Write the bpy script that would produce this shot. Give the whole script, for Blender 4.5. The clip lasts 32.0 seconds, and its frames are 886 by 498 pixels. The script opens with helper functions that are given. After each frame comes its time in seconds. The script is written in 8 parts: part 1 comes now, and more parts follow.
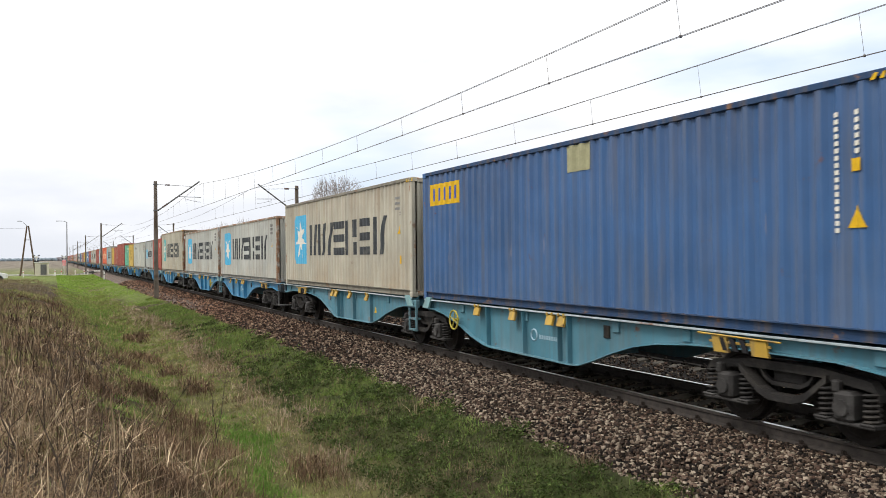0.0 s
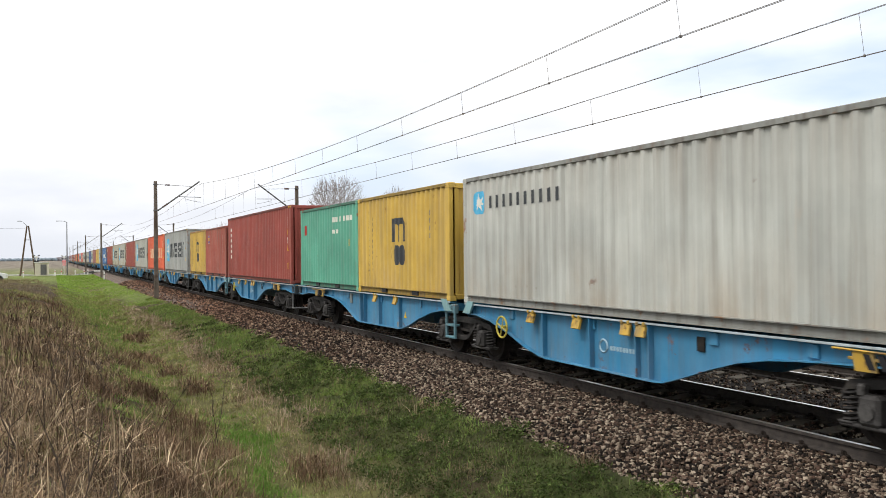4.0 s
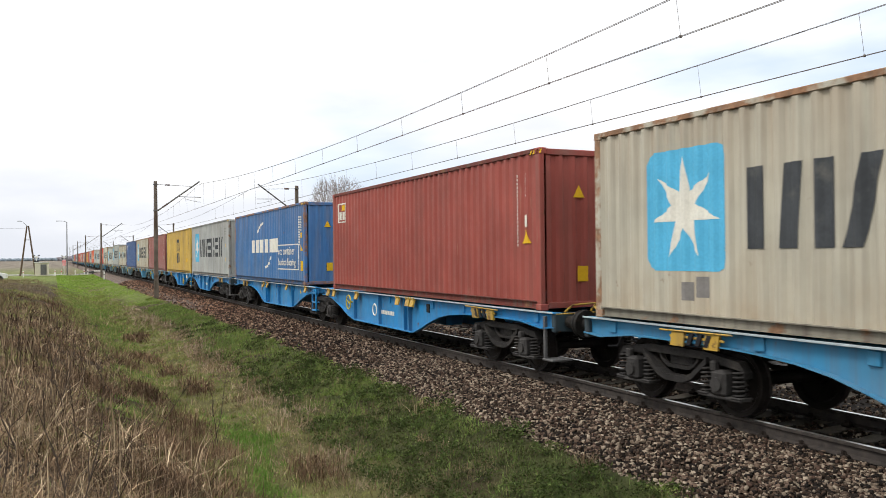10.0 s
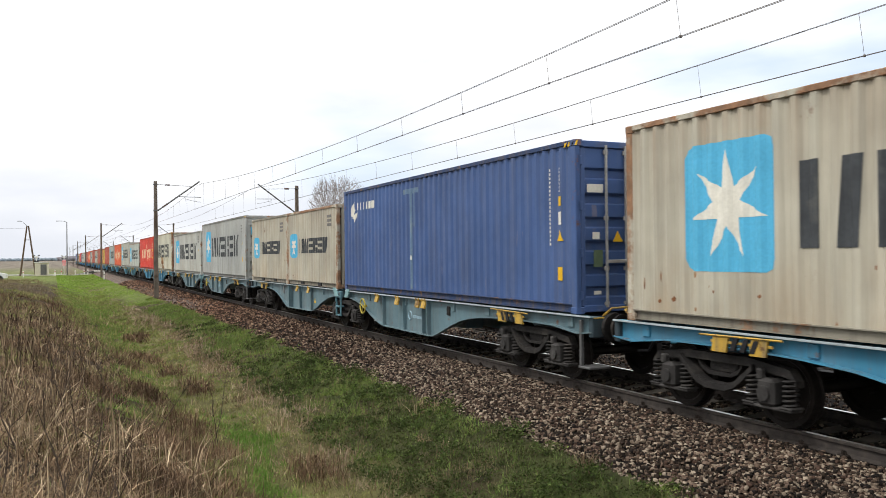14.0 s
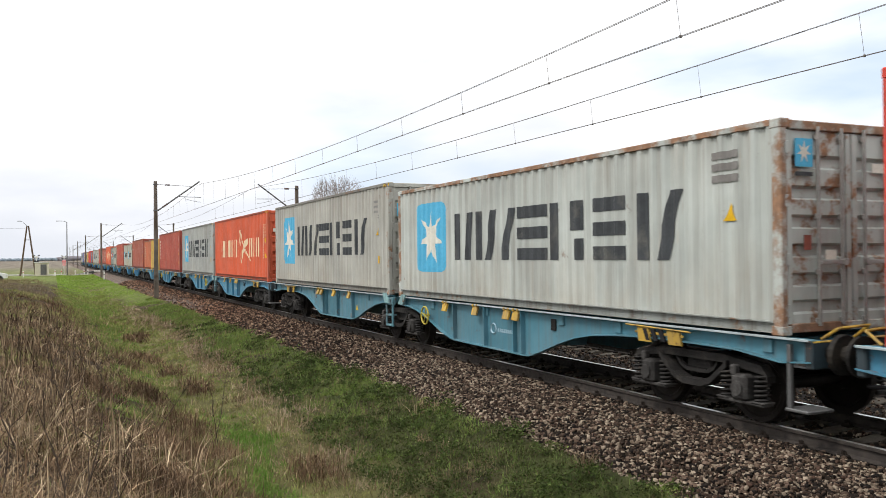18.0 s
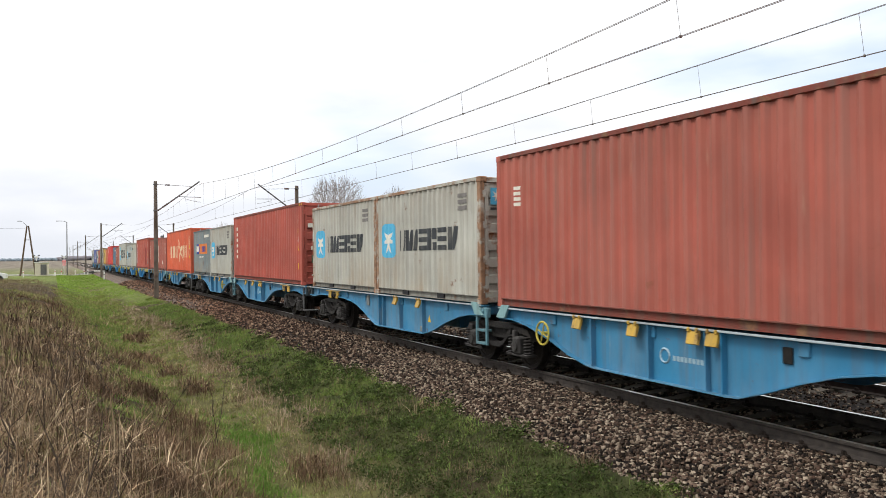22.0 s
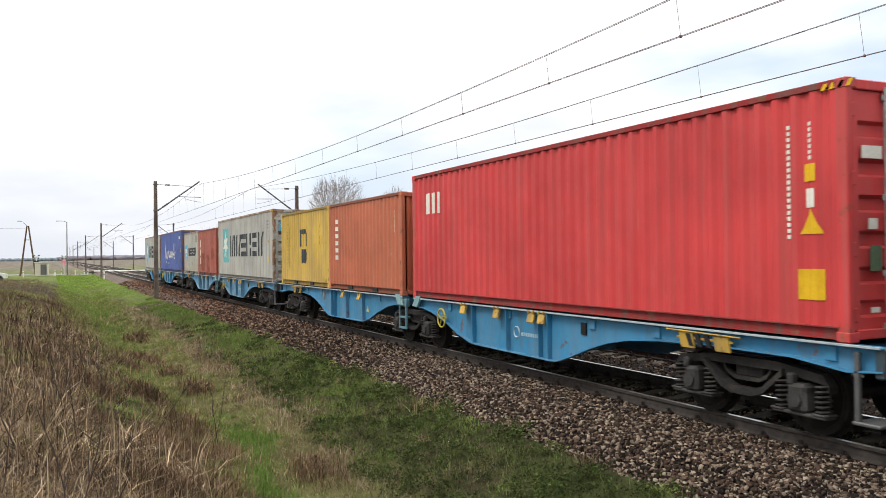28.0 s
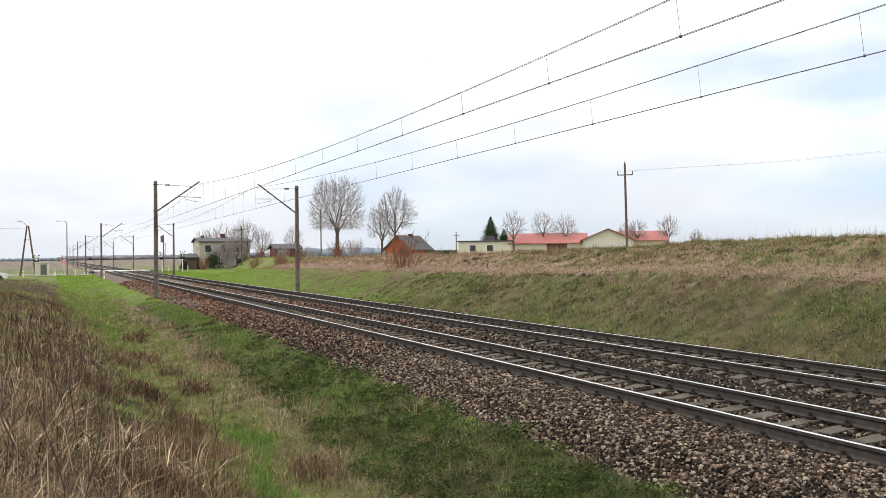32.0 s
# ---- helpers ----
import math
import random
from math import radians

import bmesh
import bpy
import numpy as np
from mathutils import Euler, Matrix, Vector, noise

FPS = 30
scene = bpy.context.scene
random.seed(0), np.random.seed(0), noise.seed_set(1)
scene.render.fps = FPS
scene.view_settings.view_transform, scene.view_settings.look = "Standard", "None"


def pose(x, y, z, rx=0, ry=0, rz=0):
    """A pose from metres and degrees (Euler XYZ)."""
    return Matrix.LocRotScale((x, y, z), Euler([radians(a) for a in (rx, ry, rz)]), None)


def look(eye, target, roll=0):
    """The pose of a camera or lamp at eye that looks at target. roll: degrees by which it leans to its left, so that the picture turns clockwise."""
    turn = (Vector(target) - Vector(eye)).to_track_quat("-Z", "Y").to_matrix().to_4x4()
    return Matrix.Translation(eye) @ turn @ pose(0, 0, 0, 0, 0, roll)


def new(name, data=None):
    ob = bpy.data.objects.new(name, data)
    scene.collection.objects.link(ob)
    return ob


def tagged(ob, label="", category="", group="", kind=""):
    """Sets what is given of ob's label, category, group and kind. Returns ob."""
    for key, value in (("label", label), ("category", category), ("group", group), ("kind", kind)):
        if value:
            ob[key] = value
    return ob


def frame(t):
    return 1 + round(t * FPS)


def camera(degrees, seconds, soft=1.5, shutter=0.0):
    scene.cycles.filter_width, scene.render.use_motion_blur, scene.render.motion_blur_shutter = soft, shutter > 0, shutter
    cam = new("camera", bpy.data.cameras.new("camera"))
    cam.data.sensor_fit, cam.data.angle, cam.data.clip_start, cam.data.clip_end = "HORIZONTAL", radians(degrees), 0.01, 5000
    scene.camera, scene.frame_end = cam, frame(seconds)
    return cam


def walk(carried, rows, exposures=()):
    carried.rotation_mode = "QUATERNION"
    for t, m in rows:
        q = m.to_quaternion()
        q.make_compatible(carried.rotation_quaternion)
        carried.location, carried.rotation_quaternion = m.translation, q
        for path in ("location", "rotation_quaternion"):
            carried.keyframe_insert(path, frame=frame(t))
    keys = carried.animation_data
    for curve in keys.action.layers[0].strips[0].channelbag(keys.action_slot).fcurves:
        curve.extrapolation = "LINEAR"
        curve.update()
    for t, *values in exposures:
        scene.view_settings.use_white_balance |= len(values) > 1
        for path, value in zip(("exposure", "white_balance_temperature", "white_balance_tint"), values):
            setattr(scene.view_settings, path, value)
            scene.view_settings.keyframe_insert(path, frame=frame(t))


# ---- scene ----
# Metres; z = 0 is the top of the rails, +y runs along the line, away from the camera.
cam = camera(55.57, 32.0, soft=0.6, shutter=0.05)
EYE = (0.0, 0.0, 2.187)
YAW, PITCH = radians(24.784), radians(0.407)
AIM = (math.sin(YAW) * math.cos(PITCH), math.cos(YAW) * math.cos(PITCH), 2.187 + math.sin(PITCH))
STAND = look(EYE, AIM, -0.612)
walk(cam, [(0.0, STAND), (32.0, STAND)])

# ---- sky and sun: bright overcast, thin blue gaps to the right ----
SUN_EL, SUN_AZ = radians(54), radians(-80)
world = bpy.data.worlds.new("sky")
scene.world = world
world.use_nodes = True
wn, wl = world.node_tree.nodes, world.node_tree.links
wn.clear()
w_out = wn.new("ShaderNodeOutputWorld")
w_bg = wn.new("ShaderNodeBackground")
w_sky = wn.new("ShaderNodeTexSky")
w_sky.sky_type, w_sky.sun_disc = "NISHITA", False
w_sky.sun_elevation, w_sky.sun_rotation = SUN_EL, SUN_AZ
w_scale = wn.new("ShaderNodeVectorMath")
w_scale.operation = "SCALE"
w_scale.inputs["Scale"].default_value = 0.15
w_sky.air_density, w_sky.dust_density = 1.0, 0.6
w_co = wn.new("ShaderNodeTexCoord")
w_map = wn.new("ShaderNodeMapping")
w_map.inputs["Scale"].default_value = (1.0, 1.0, 3.2)
w_map.inputs["Location"].default_value = (0.35, 0.1, 0.2)
w_noise = wn.new("ShaderNodeTexNoise")
w_noise.inputs["Scale"].default_value = 2.1
w_noise.inputs["Detail"].default_value = 7.0
w_noise.inputs["Roughness"].default_value = 0.46
w_sep = wn.new("ShaderNodeSeparateXYZ")
w_away = wn.new("ShaderNodeMapRange")
w_away.inputs["From Min"].default_value, w_away.inputs["From Max"].default_value = 0.0, 0.8
w_away.inputs["To Min"].default_value, w_away.inputs["To Max"].default_value = 0.02, -0.19
w_high = wn.new("ShaderNodeMapRange")
w_high.inputs["From Min"].default_value, w_high.inputs["From Max"].default_value = 0.0, 0.35
w_high.inputs["To Min"].default_value, w_high.inputs["To Max"].default_value = -0.04, 0.14
w_add, w_add2 = wn.new("ShaderNodeMath"), wn.new("ShaderNodeMath")
w_ramp = wn.new("ShaderNodeMapRange")
w_ramp.interpolation_type = "SMOOTHSTEP"
w_ramp.inputs["From Min"].default_value, w_ramp.inputs["From Max"].default_value = 0.16, 0.46
w_ramp.inputs["To Min"].default_value, w_ramp.inputs["To Max"].default_value = 0.1, 1.0
w_mix = wn.new("ShaderNodeMix")
w_mix.data_type = "RGBA"
w_cloud = wn.new("ShaderNodeMix")
w_cloud.data_type = "RGBA"
w_cloud.inputs[6].default_value = (0.85, 0.88, 0.95, 1)
w_cloud.inputs[7].default_value = (1.22, 1.22, 1.22, 1)
w_fluff = wn.new("ShaderNodeTexNoise")
w_fluff.inputs["Scale"].default_value = 3.1
w_fluff.inputs["Detail"].default_value = 6.0
w_lift = wn.new("ShaderNodeMath")
w_lift.operation = "MULTIPLY_ADD"
w_lift.inputs[1].default_value = 0.55
w_low = wn.new("ShaderNodeMapRange")
w_low.interpolation_type = "SMOOTHSTEP"
w_low.inputs["From Min"].default_value, w_low.inputs["From Max"].default_value = 0.27, 0.52
wl.new(w_fluff.outputs["Fac"], w_lift.inputs[0])
wl.new(w_lift.outputs[0], w_low.inputs["Value"])
wl.new(w_low.outputs["Result"], w_cloud.inputs[0])
wl.new(w_cloud.outputs[2], w_mix.inputs[7])
w_gap = wn.new("ShaderNodeMix")
w_gap.data_type = "RGBA"
w_gap.inputs[0].default_value = 0.35
w_gap.inputs[6].default_value = (0.60, 0.75, 1.0, 1)
wl.new(w_co.outputs["Generated"], w_map.inputs["Vector"])
wl.new(w_co.outputs["Generated"], w_sep.inputs[0])
wl.new(w_map.outputs["Vector"], w_noise.inputs["Vector"])
wl.new(w_map.outputs["Vector"], w_fluff.inputs["Vector"])
wl.new(w_sep.outputs["Z"], w_lift.inputs[2])
wl.new(w_sep.outputs["X"], w_away.inputs["Value"])
wl.new(w_sep.outputs["Z"], w_high.inputs["Value"])
wl.new(w_noise.outputs["Fac"], w_add.inputs[0])
wl.new(w_away.outputs["Result"], w_add.inputs[1])
wl.new(w_add.outputs[0], w_add2.inputs[0])
wl.new(w_high.outputs["Result"], w_add2.inputs[1])
wl.new(w_add2.outputs[0], w_ramp.inputs["Value"])
wl.new(w_ramp.outputs["Result"], w_mix.inputs[0])
wl.new(w_sky.outputs["Color"], w_scale.inputs[0])
wl.new(w_scale.outputs["Vector"], w_gap.inputs[7])
wl.new(w_gap.outputs[2], w_mix.inputs[6])
# an overcast sky: dimmer along the horizon, brighter towards the zenith
w_zenith = wn.new("ShaderNodeValToRGB")
w_zenith.color_ramp.interpolation = "EASE"
for p_, v_ in ((0.0, 0.49), (0.12, 0.53), (0.30, 0.53), (0.95, 0.98)):
    e_ = w_zenith.color_ramp.elements[0] if p_ == 0.0 else w_zenith.color_ramp.elements[-1] if p_ == 0.95 else w_zenith.color_ramp.elements.new(p_)
    e_.position, e_.color = p_, (v_, v_, v_, 1)
w_double = wn.new("ShaderNodeMath")
w_double.operation = "MULTIPLY"
w_double.inputs[1].default_value = 2.0
w_bright = wn.new("ShaderNodeVectorMath")
w_bright.operation = "SCALE"
wl.new(w_sep.outputs["Z"], w_zenith.inputs["Fac"])
wl.new(w_zenith.outputs["Color"], w_double.inputs[0])
wl.new(w_double.outputs[0], w_bright.inputs["Scale"])
wl.new(w_mix.outputs[2], w_bright.inputs[0])
wl.new(w_bright.outputs["Vector"], w_bg.inputs["Color"])
w_bg.inputs["Strength"].default_value = 1.0
wl.new(w_bg.outputs["Background"], w_out.inputs["Surface"])

sun = new("sun", bpy.data.lights.new("sun", "SUN"))
sun.data.energy, sun.data.angle, sun.data.color = 2.0, radians(14), (1.0, 0.96, 0.9)
sun_dir = Vector((math.sin(SUN_AZ) * math.cos(SUN_EL), math.cos(SUN_AZ) * math.cos(SUN_EL), math.sin(SUN_EL)))
sun.matrix_world = look(sun_dir * 200, (0, 0, 0))
scene.view_settings.exposure = 0.0


# ---- mesh building ----
class Geo:
    """Collects vertices and faces for one mesh."""

    def __init__(self):
        self.v, self.f = [], []

    def add(self, verts, faces):
        o = len(self.v)
        self.v.extend(verts)
        self.f.extend([tuple(i + o for i in q) for q in faces])
        return self

    def box(self, c, s, ch=0.0):
        cx, cy, cz = c
        hx, hy, hz = s[0] / 2, s[1] / 2, s[2] / 2
        if ch <= 0:
            vs = [(cx + a * hx, cy + b * hy, cz + d * hz) for a in (-1, 1) for b in (-1, 1) for d in (-1, 1)]
            return self.add(vs, [(0, 1, 3, 2), (4, 6, 7, 5), (0, 4, 5, 1), (2, 3, 7, 6), (0, 2, 6, 4), (1, 5, 7, 3)])
        ch = min(ch, hx * 0.9, hy * 0.9, hz * 0.9)
        vs, at = [], {}
        for a in (-1, 1):
            for b in (-1, 1):
                for d in (-1, 1):
                    for k in range(3):
                        e = [hx - (k != 0) * ch, hy - (k != 1) * ch, hz - (k != 2) * ch]
                        at[a, b, d, k] = len(vs)
                        vs.append((cx + a * e[0], cy + b * e[1], cz + d * e[2]))
        fs = []
        for s1 in (-1, 1):
            fs.append((at[s1, -1, -1, 0], at[s1, 1, -1, 0], at[s1, 1, 1, 0], at[s1, -1, 1, 0]))
            fs.append((at[-1, s1, -1, 1], at[1, s1, -1, 1], at[1, s1, 1, 1], at[-1, s1, 1, 1]))
            fs.append((at[-1, -1, s1, 2], at[1, -1, s1, 2], at[1, 1, s1, 2], at[-1, 1, s1, 2]))
            for s2 in (-1, 1):
                fs.append((at[s1, s2, -1, 0], at[s1, s2, 1, 0], at[s1, s2, 1, 1], at[s1, s2, -1, 1]))
                fs.append((at[s1, -1, s2, 0], at[s1, 1, s2, 0], at[s1, 1, s2, 2], at[s1, -1, s2, 2]))
                fs.append((at[-1, s1, s2, 1], at[1, s1, s2, 1], at[1, s1, s2, 2], at[-1, s1, s2, 2]))
                for s3 in (-1, 1):
                    fs.append((at[s1, s2, s3, 0], at[s1, s2, s3, 1], at[s1, s2, s3, 2]))
        return self.add(vs, fs)

    def cyl(self, p0, p1, r0, r1=None, n=8, caps=True):
        r1 = r0 if r1 is None else r1
        p0, p1 = Vector(p0), Vector(p1)
        ax = (p1 - p0).normalized()
        side = ax.cross(Vector((0, 0, 1)) if abs(ax.z) < 0.9 else Vector((1, 0, 0))).normalized()
        up = ax.cross(side)
        vs = []
        for p, r in ((p0, r0), (p1, r1)):
            for i in range(n):
                a = 2 * math.pi * i / n
                vs.append(tuple(p + side * (r * math.cos(a)) + up * (r * math.sin(a))))
        fs = [(i, (i + 1) % n, n + (i + 1) % n, n + i) for i in range(n)]
        if caps:
            fs += [tuple(range(n - 1, -1, -1)), tuple(range(n, 2 * n))]
        return self.add(vs, fs)

    def pipe(self, pts, r, n=6):
        for a, b in zip(pts, pts[1:]):
            self.cyl(a, b, r, n=n)
        return self

    def prism(self, poly, axis, a, b):
        """Extrudes the outline along an axis; the outline is in the other two axes, in the order x, y, z."""
        put = {"x": lambda q, t: (t, q[0], q[1]), "y": lambda q, t: (q[0], t, q[1]), "z": lambda q, t: (q[0], q[1], t)}[axis]
        n = len(poly)
        vs = [put(q, a) for q in poly] + [put(q, b) for q in poly]
        fs = [(i, (i + 1) % n, n + (i + 1) % n, n + i) for i in range(n)]
        return self.add(vs, fs + [tuple(range(n - 1, -1, -1)), tuple(range(n, 2 * n))])

    def torus(self, c, r, w, axis="x", n=20, m=6):
        vs, fs = [], []
        for i in range(n):
            a = 2 * math.pi * i / n
            for j in range(m):
                b = 2 * math.pi * j / m
                q = (r + w * math.cos(b)) * math.cos(a), (r + w * math.cos(b)) * math.sin(a), w * math.sin(b)
                vs.append((c[0] + q[2], c[1] + q[0], c[2] + q[1]) if axis == "x" else (c[0] + q[0], c[1] + q[2], c[2] + q[1]))
                fs.append((i * m + j, ((i + 1) % n) * m + j, ((i + 1) % n) * m + (j + 1) % m, i * m + (j + 1) % m))
        return self.add(vs, fs)

    def mesh(self, name, material, smooth=False):
        me = bpy.data.meshes.new(name)
        me.from_pydata(self.v, [], self.f)
        me.materials.append(material)
        if smooth:
            me.polygons.foreach_set("use_smooth", [True] * len(me.polygons))
        me.update()
        return me


def big_mesh(name, verts, tris, material, smooth=False):
    """One mesh from numpy arrays of vertices (n, 3) and faces (m, k)."""
    me = bpy.data.meshes.new(name)
    k = tris.shape[1]
    me.vertices.add(len(verts))
    me.vertices.foreach_set("co", np.ascontiguousarray(verts, dtype=np.float32).ravel())
    me.loops.add(tris.size)
    me.loops.foreach_set("vertex_index", np.ascontiguousarray(tris, dtype=np.int32).ravel())
    me.polygons.add(len(tris))
    me.polygons.foreach_set("loop_start", np.arange(0, tris.size, k, dtype=np.int32))
    me.polygons.foreach_set("loop_total", np.full(len(tris), k, dtype=np.int32))
    if smooth:
        me.polygons.foreach_set("use_smooth", np.ones(len(tris), dtype=bool))
    me.materials.append(material)
    me.update(calc_edges=True)
    me.validate()
    return me


def part(name, geo, material, parent, label="", smooth=False):
    """One mesh object under a thing or a part; geo is a Geo or a mesh to share, whose material this object replaces."""
    me = geo.mesh(name, material, smooth) if isinstance(geo, Geo) else geo
    ob = new(name, me)
    if me.materials[0] != material:
        ob.material_slots[0].link = "OBJECT"
        ob.material_slots[0].material = material
    if parent is not None:
        ob.parent = parent
    if label:
        tagged(ob, label=label)
    return ob


def thing(name, label, category, group="", kind="", at=None):
    ob = new(name)
    ob.empty_display_size = 0.3
    if at is not None:
        ob.matrix_world = at
    return tagged(ob, label, category, group, kind)


# ---- materials ----
def shader(name):
    m = bpy.data.materials.new(name)
    m.use_nodes = True
    nt = m.node_tree
    nt.nodes.clear()
    out = nt.nodes.new("ShaderNodeOutputMaterial")
    bsdf = nt.nodes.new("ShaderNodeBsdfPrincipled")
    bsdf.inputs["Specular IOR Level"].default_value = 0.12
    nt.links.new(bsdf.outputs["BSDF"], out.inputs["Surface"])
    return m, nt, bsdf


def coords(nt, scale=(1, 1, 1), shuffle=True):
    co = nt.nodes.new("ShaderNodeTexCoord")
    mp = nt.nodes.new("ShaderNodeMapping")
    mp.inputs["Scale"].default_value = scale
    nt.links.new(co.outputs["Object"], mp.inputs["Vector"])
    if shuffle:
        info = nt.nodes.new("ShaderNodeObjectInfo")
        mul = nt.nodes.new("ShaderNodeMath")
        mul.operation = "MULTIPLY"
        mul.inputs[1].default_value = 57.0
        nt.links.new(info.outputs["Random"], mul.inputs[0])
        nt.links.new(mul.outputs[0], mp.inputs["Location"])
    return mp.outputs["Vector"]


def noise_node(nt, vec, scale, detail=4.0, rough=0.55):
    n = nt.nodes.new("ShaderNodeTexNoise")
    n.inputs["Scale"].default_value, n.inputs["Detail"].default_value, n.inputs["Roughness"].default_value = scale, detail, rough
    nt.links.new(vec, n.inputs["Vector"])
    return n.outputs["Fac"]


def ramp(nt, fac, lo, hi, a=0.0, b=1.0):
    r = nt.nodes.new("ShaderNodeMapRange")
    r.inputs["From Min"].default_value, r.inputs["From Max"].default_value = lo, hi
    r.inputs["To Min"].default_value, r.inputs["To Max"].default_value = a, b
    nt.links.new(fac, r.inputs["Value"])
    return r.outputs["Result"]


def blend(nt, fac, a, b, mode="MIX"):
    m = nt.nodes.new("ShaderNodeMix")
    m.data_type, m.blend_type = "RGBA", mode
    for sock, val in ((m.inputs[0], fac), (m.inputs[6], a), (m.inputs[7], b)):
        if isinstance(val, bpy.types.NodeSocket):
            nt.links.new(val, sock)
        elif isinstance(val, (int, float)):
            sock.default_value = val
        else:
            sock.default_value = (*val, 1.0)
    return m.outputs[2]


def relief(nt, bsdf, height, strength, distance=0.01):
    b = nt.nodes.new("ShaderNodeBump")
    b.inputs["Strength"].default_value, b.inputs["Distance"].default_value = strength, distance
    nt.links.new(height, b.inputs["Height"])
    nt.links.new(b.outputs["Normal"], bsdf.inputs["Normal"])


def tone(c, k):
    return tuple(min(1.0, x * k) for x in c)


def paint(name, base, rough=0.55, rust=0.25, grime=0.4, metal=0.0, rust_scale=1.3, dirt=(0.16, 0.145, 0.12), rust_colour=(0.15, 0.062, 0.028), wash=0.0, stain=(0.33, 0.235, 0.14)):
    """Weathered paint on steel: faded patches, rain streaks, road dirt and rust specks."""
    m, nt, bsdf = shader(name)
    vec = coords(nt)
    streak = coords(nt, (3.0, 7.0, 0.3))
    fade = ramp(nt, noise_node(nt, vec, 0.7, 5), 0.35, 0.7)
    col = blend(nt, fade, tone(base, 0.84), tone(base, 1.16))
    run = ramp(nt, noise_node(nt, streak, 1.0, 5, 0.6), 0.46, 0.74, 0.0, grime)
    col = blend(nt, run, col, dirt)
    spot = noise_node(nt, vec, rust_scale, 9, 0.68)
    mask = ramp(nt, spot, 0.69 - 0.16 * rust, 0.74 - 0.12 * rust, 0.0, min(0.92, rust * 2.5))
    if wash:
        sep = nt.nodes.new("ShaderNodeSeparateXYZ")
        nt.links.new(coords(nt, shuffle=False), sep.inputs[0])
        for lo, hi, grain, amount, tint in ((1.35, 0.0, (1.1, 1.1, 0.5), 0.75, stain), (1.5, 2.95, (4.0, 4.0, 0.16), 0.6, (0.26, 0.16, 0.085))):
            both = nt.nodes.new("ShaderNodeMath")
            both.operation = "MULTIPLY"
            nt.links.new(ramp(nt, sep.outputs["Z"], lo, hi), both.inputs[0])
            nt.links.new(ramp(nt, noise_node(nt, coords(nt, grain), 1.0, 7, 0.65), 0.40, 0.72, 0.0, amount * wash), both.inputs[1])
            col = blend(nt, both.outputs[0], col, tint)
    scrape = ramp(nt, noise_node(nt, coords(nt, (5.0, 11.0, 0.9)), 1.0, 3, 0.6), 0.68, 0.74, 0.0, 0.55)
    col = blend(nt, scrape, col, blend(nt, 0.6, tone(base, 1.35), (0.30, 0.22, 0.15)))
    col = blend(nt, mask, col, blend(nt, ramp(nt, noise_node(nt, vec, 7.0, 6, 0.65), 0.35, 0.65), tone(rust_colour, 0.6), tone(rust_colour, 1.25)))
    nt.links.new(col, bsdf.inputs["Base Color"])
    nt.links.new(ramp(nt, spot, 0.3, 0.8, rough - 0.12, rough + 0.25), bsdf.inputs["Roughness"])
    bsdf.inputs["Metallic"].default_value = metal
    bsdf.inputs["Specular IOR Level"].default_value = 0.3
    relief(nt, bsdf, noise_node(nt, vec, 22, 5), 0.12, 0.01)
    return m


def plain(name, base, rough=0.7, var=0.18, scale=3.0, fine=30.0, bump=0.2, metal=0.0, second=None, amount=0.5, shuffle=True):
    """A worn everyday surface: two scales of mottling, fine relief, a second colour in patches."""
    m, nt, bsdf = shader(name)
    vec = coords(nt, shuffle=shuffle)
    a = noise_node(nt, vec, scale, 6)
    b = noise_node(nt, vec, fine, 4)
    col = blend(nt, ramp(nt, a, 0.3, 0.7), tone(base, 1 - var), tone(base, 1 + var))
    if second:
        col = blend(nt, ramp(nt, noise_node(nt, vec, scale * 0.6, 7, 0.65), 0.58 - 0.2 * amount, 0.72 - 0.2 * amount), col, second)
    col = blend(nt, ramp(nt, b, 0.3, 0.7, 0.0, 0.35), col, tone(base, 0.6))
    nt.links.new(col, bsdf.inputs["Base Color"])
    nt.links.new(ramp(nt, b, 0.3, 0.7, max(0.05, rough - 0.1), min(1, rough + 0.1)), bsdf.inputs["Roughness"])
    bsdf.inputs["Metallic"].default_value = metal
    relief(nt, bsdf, b, bump, 0.02)
    return m


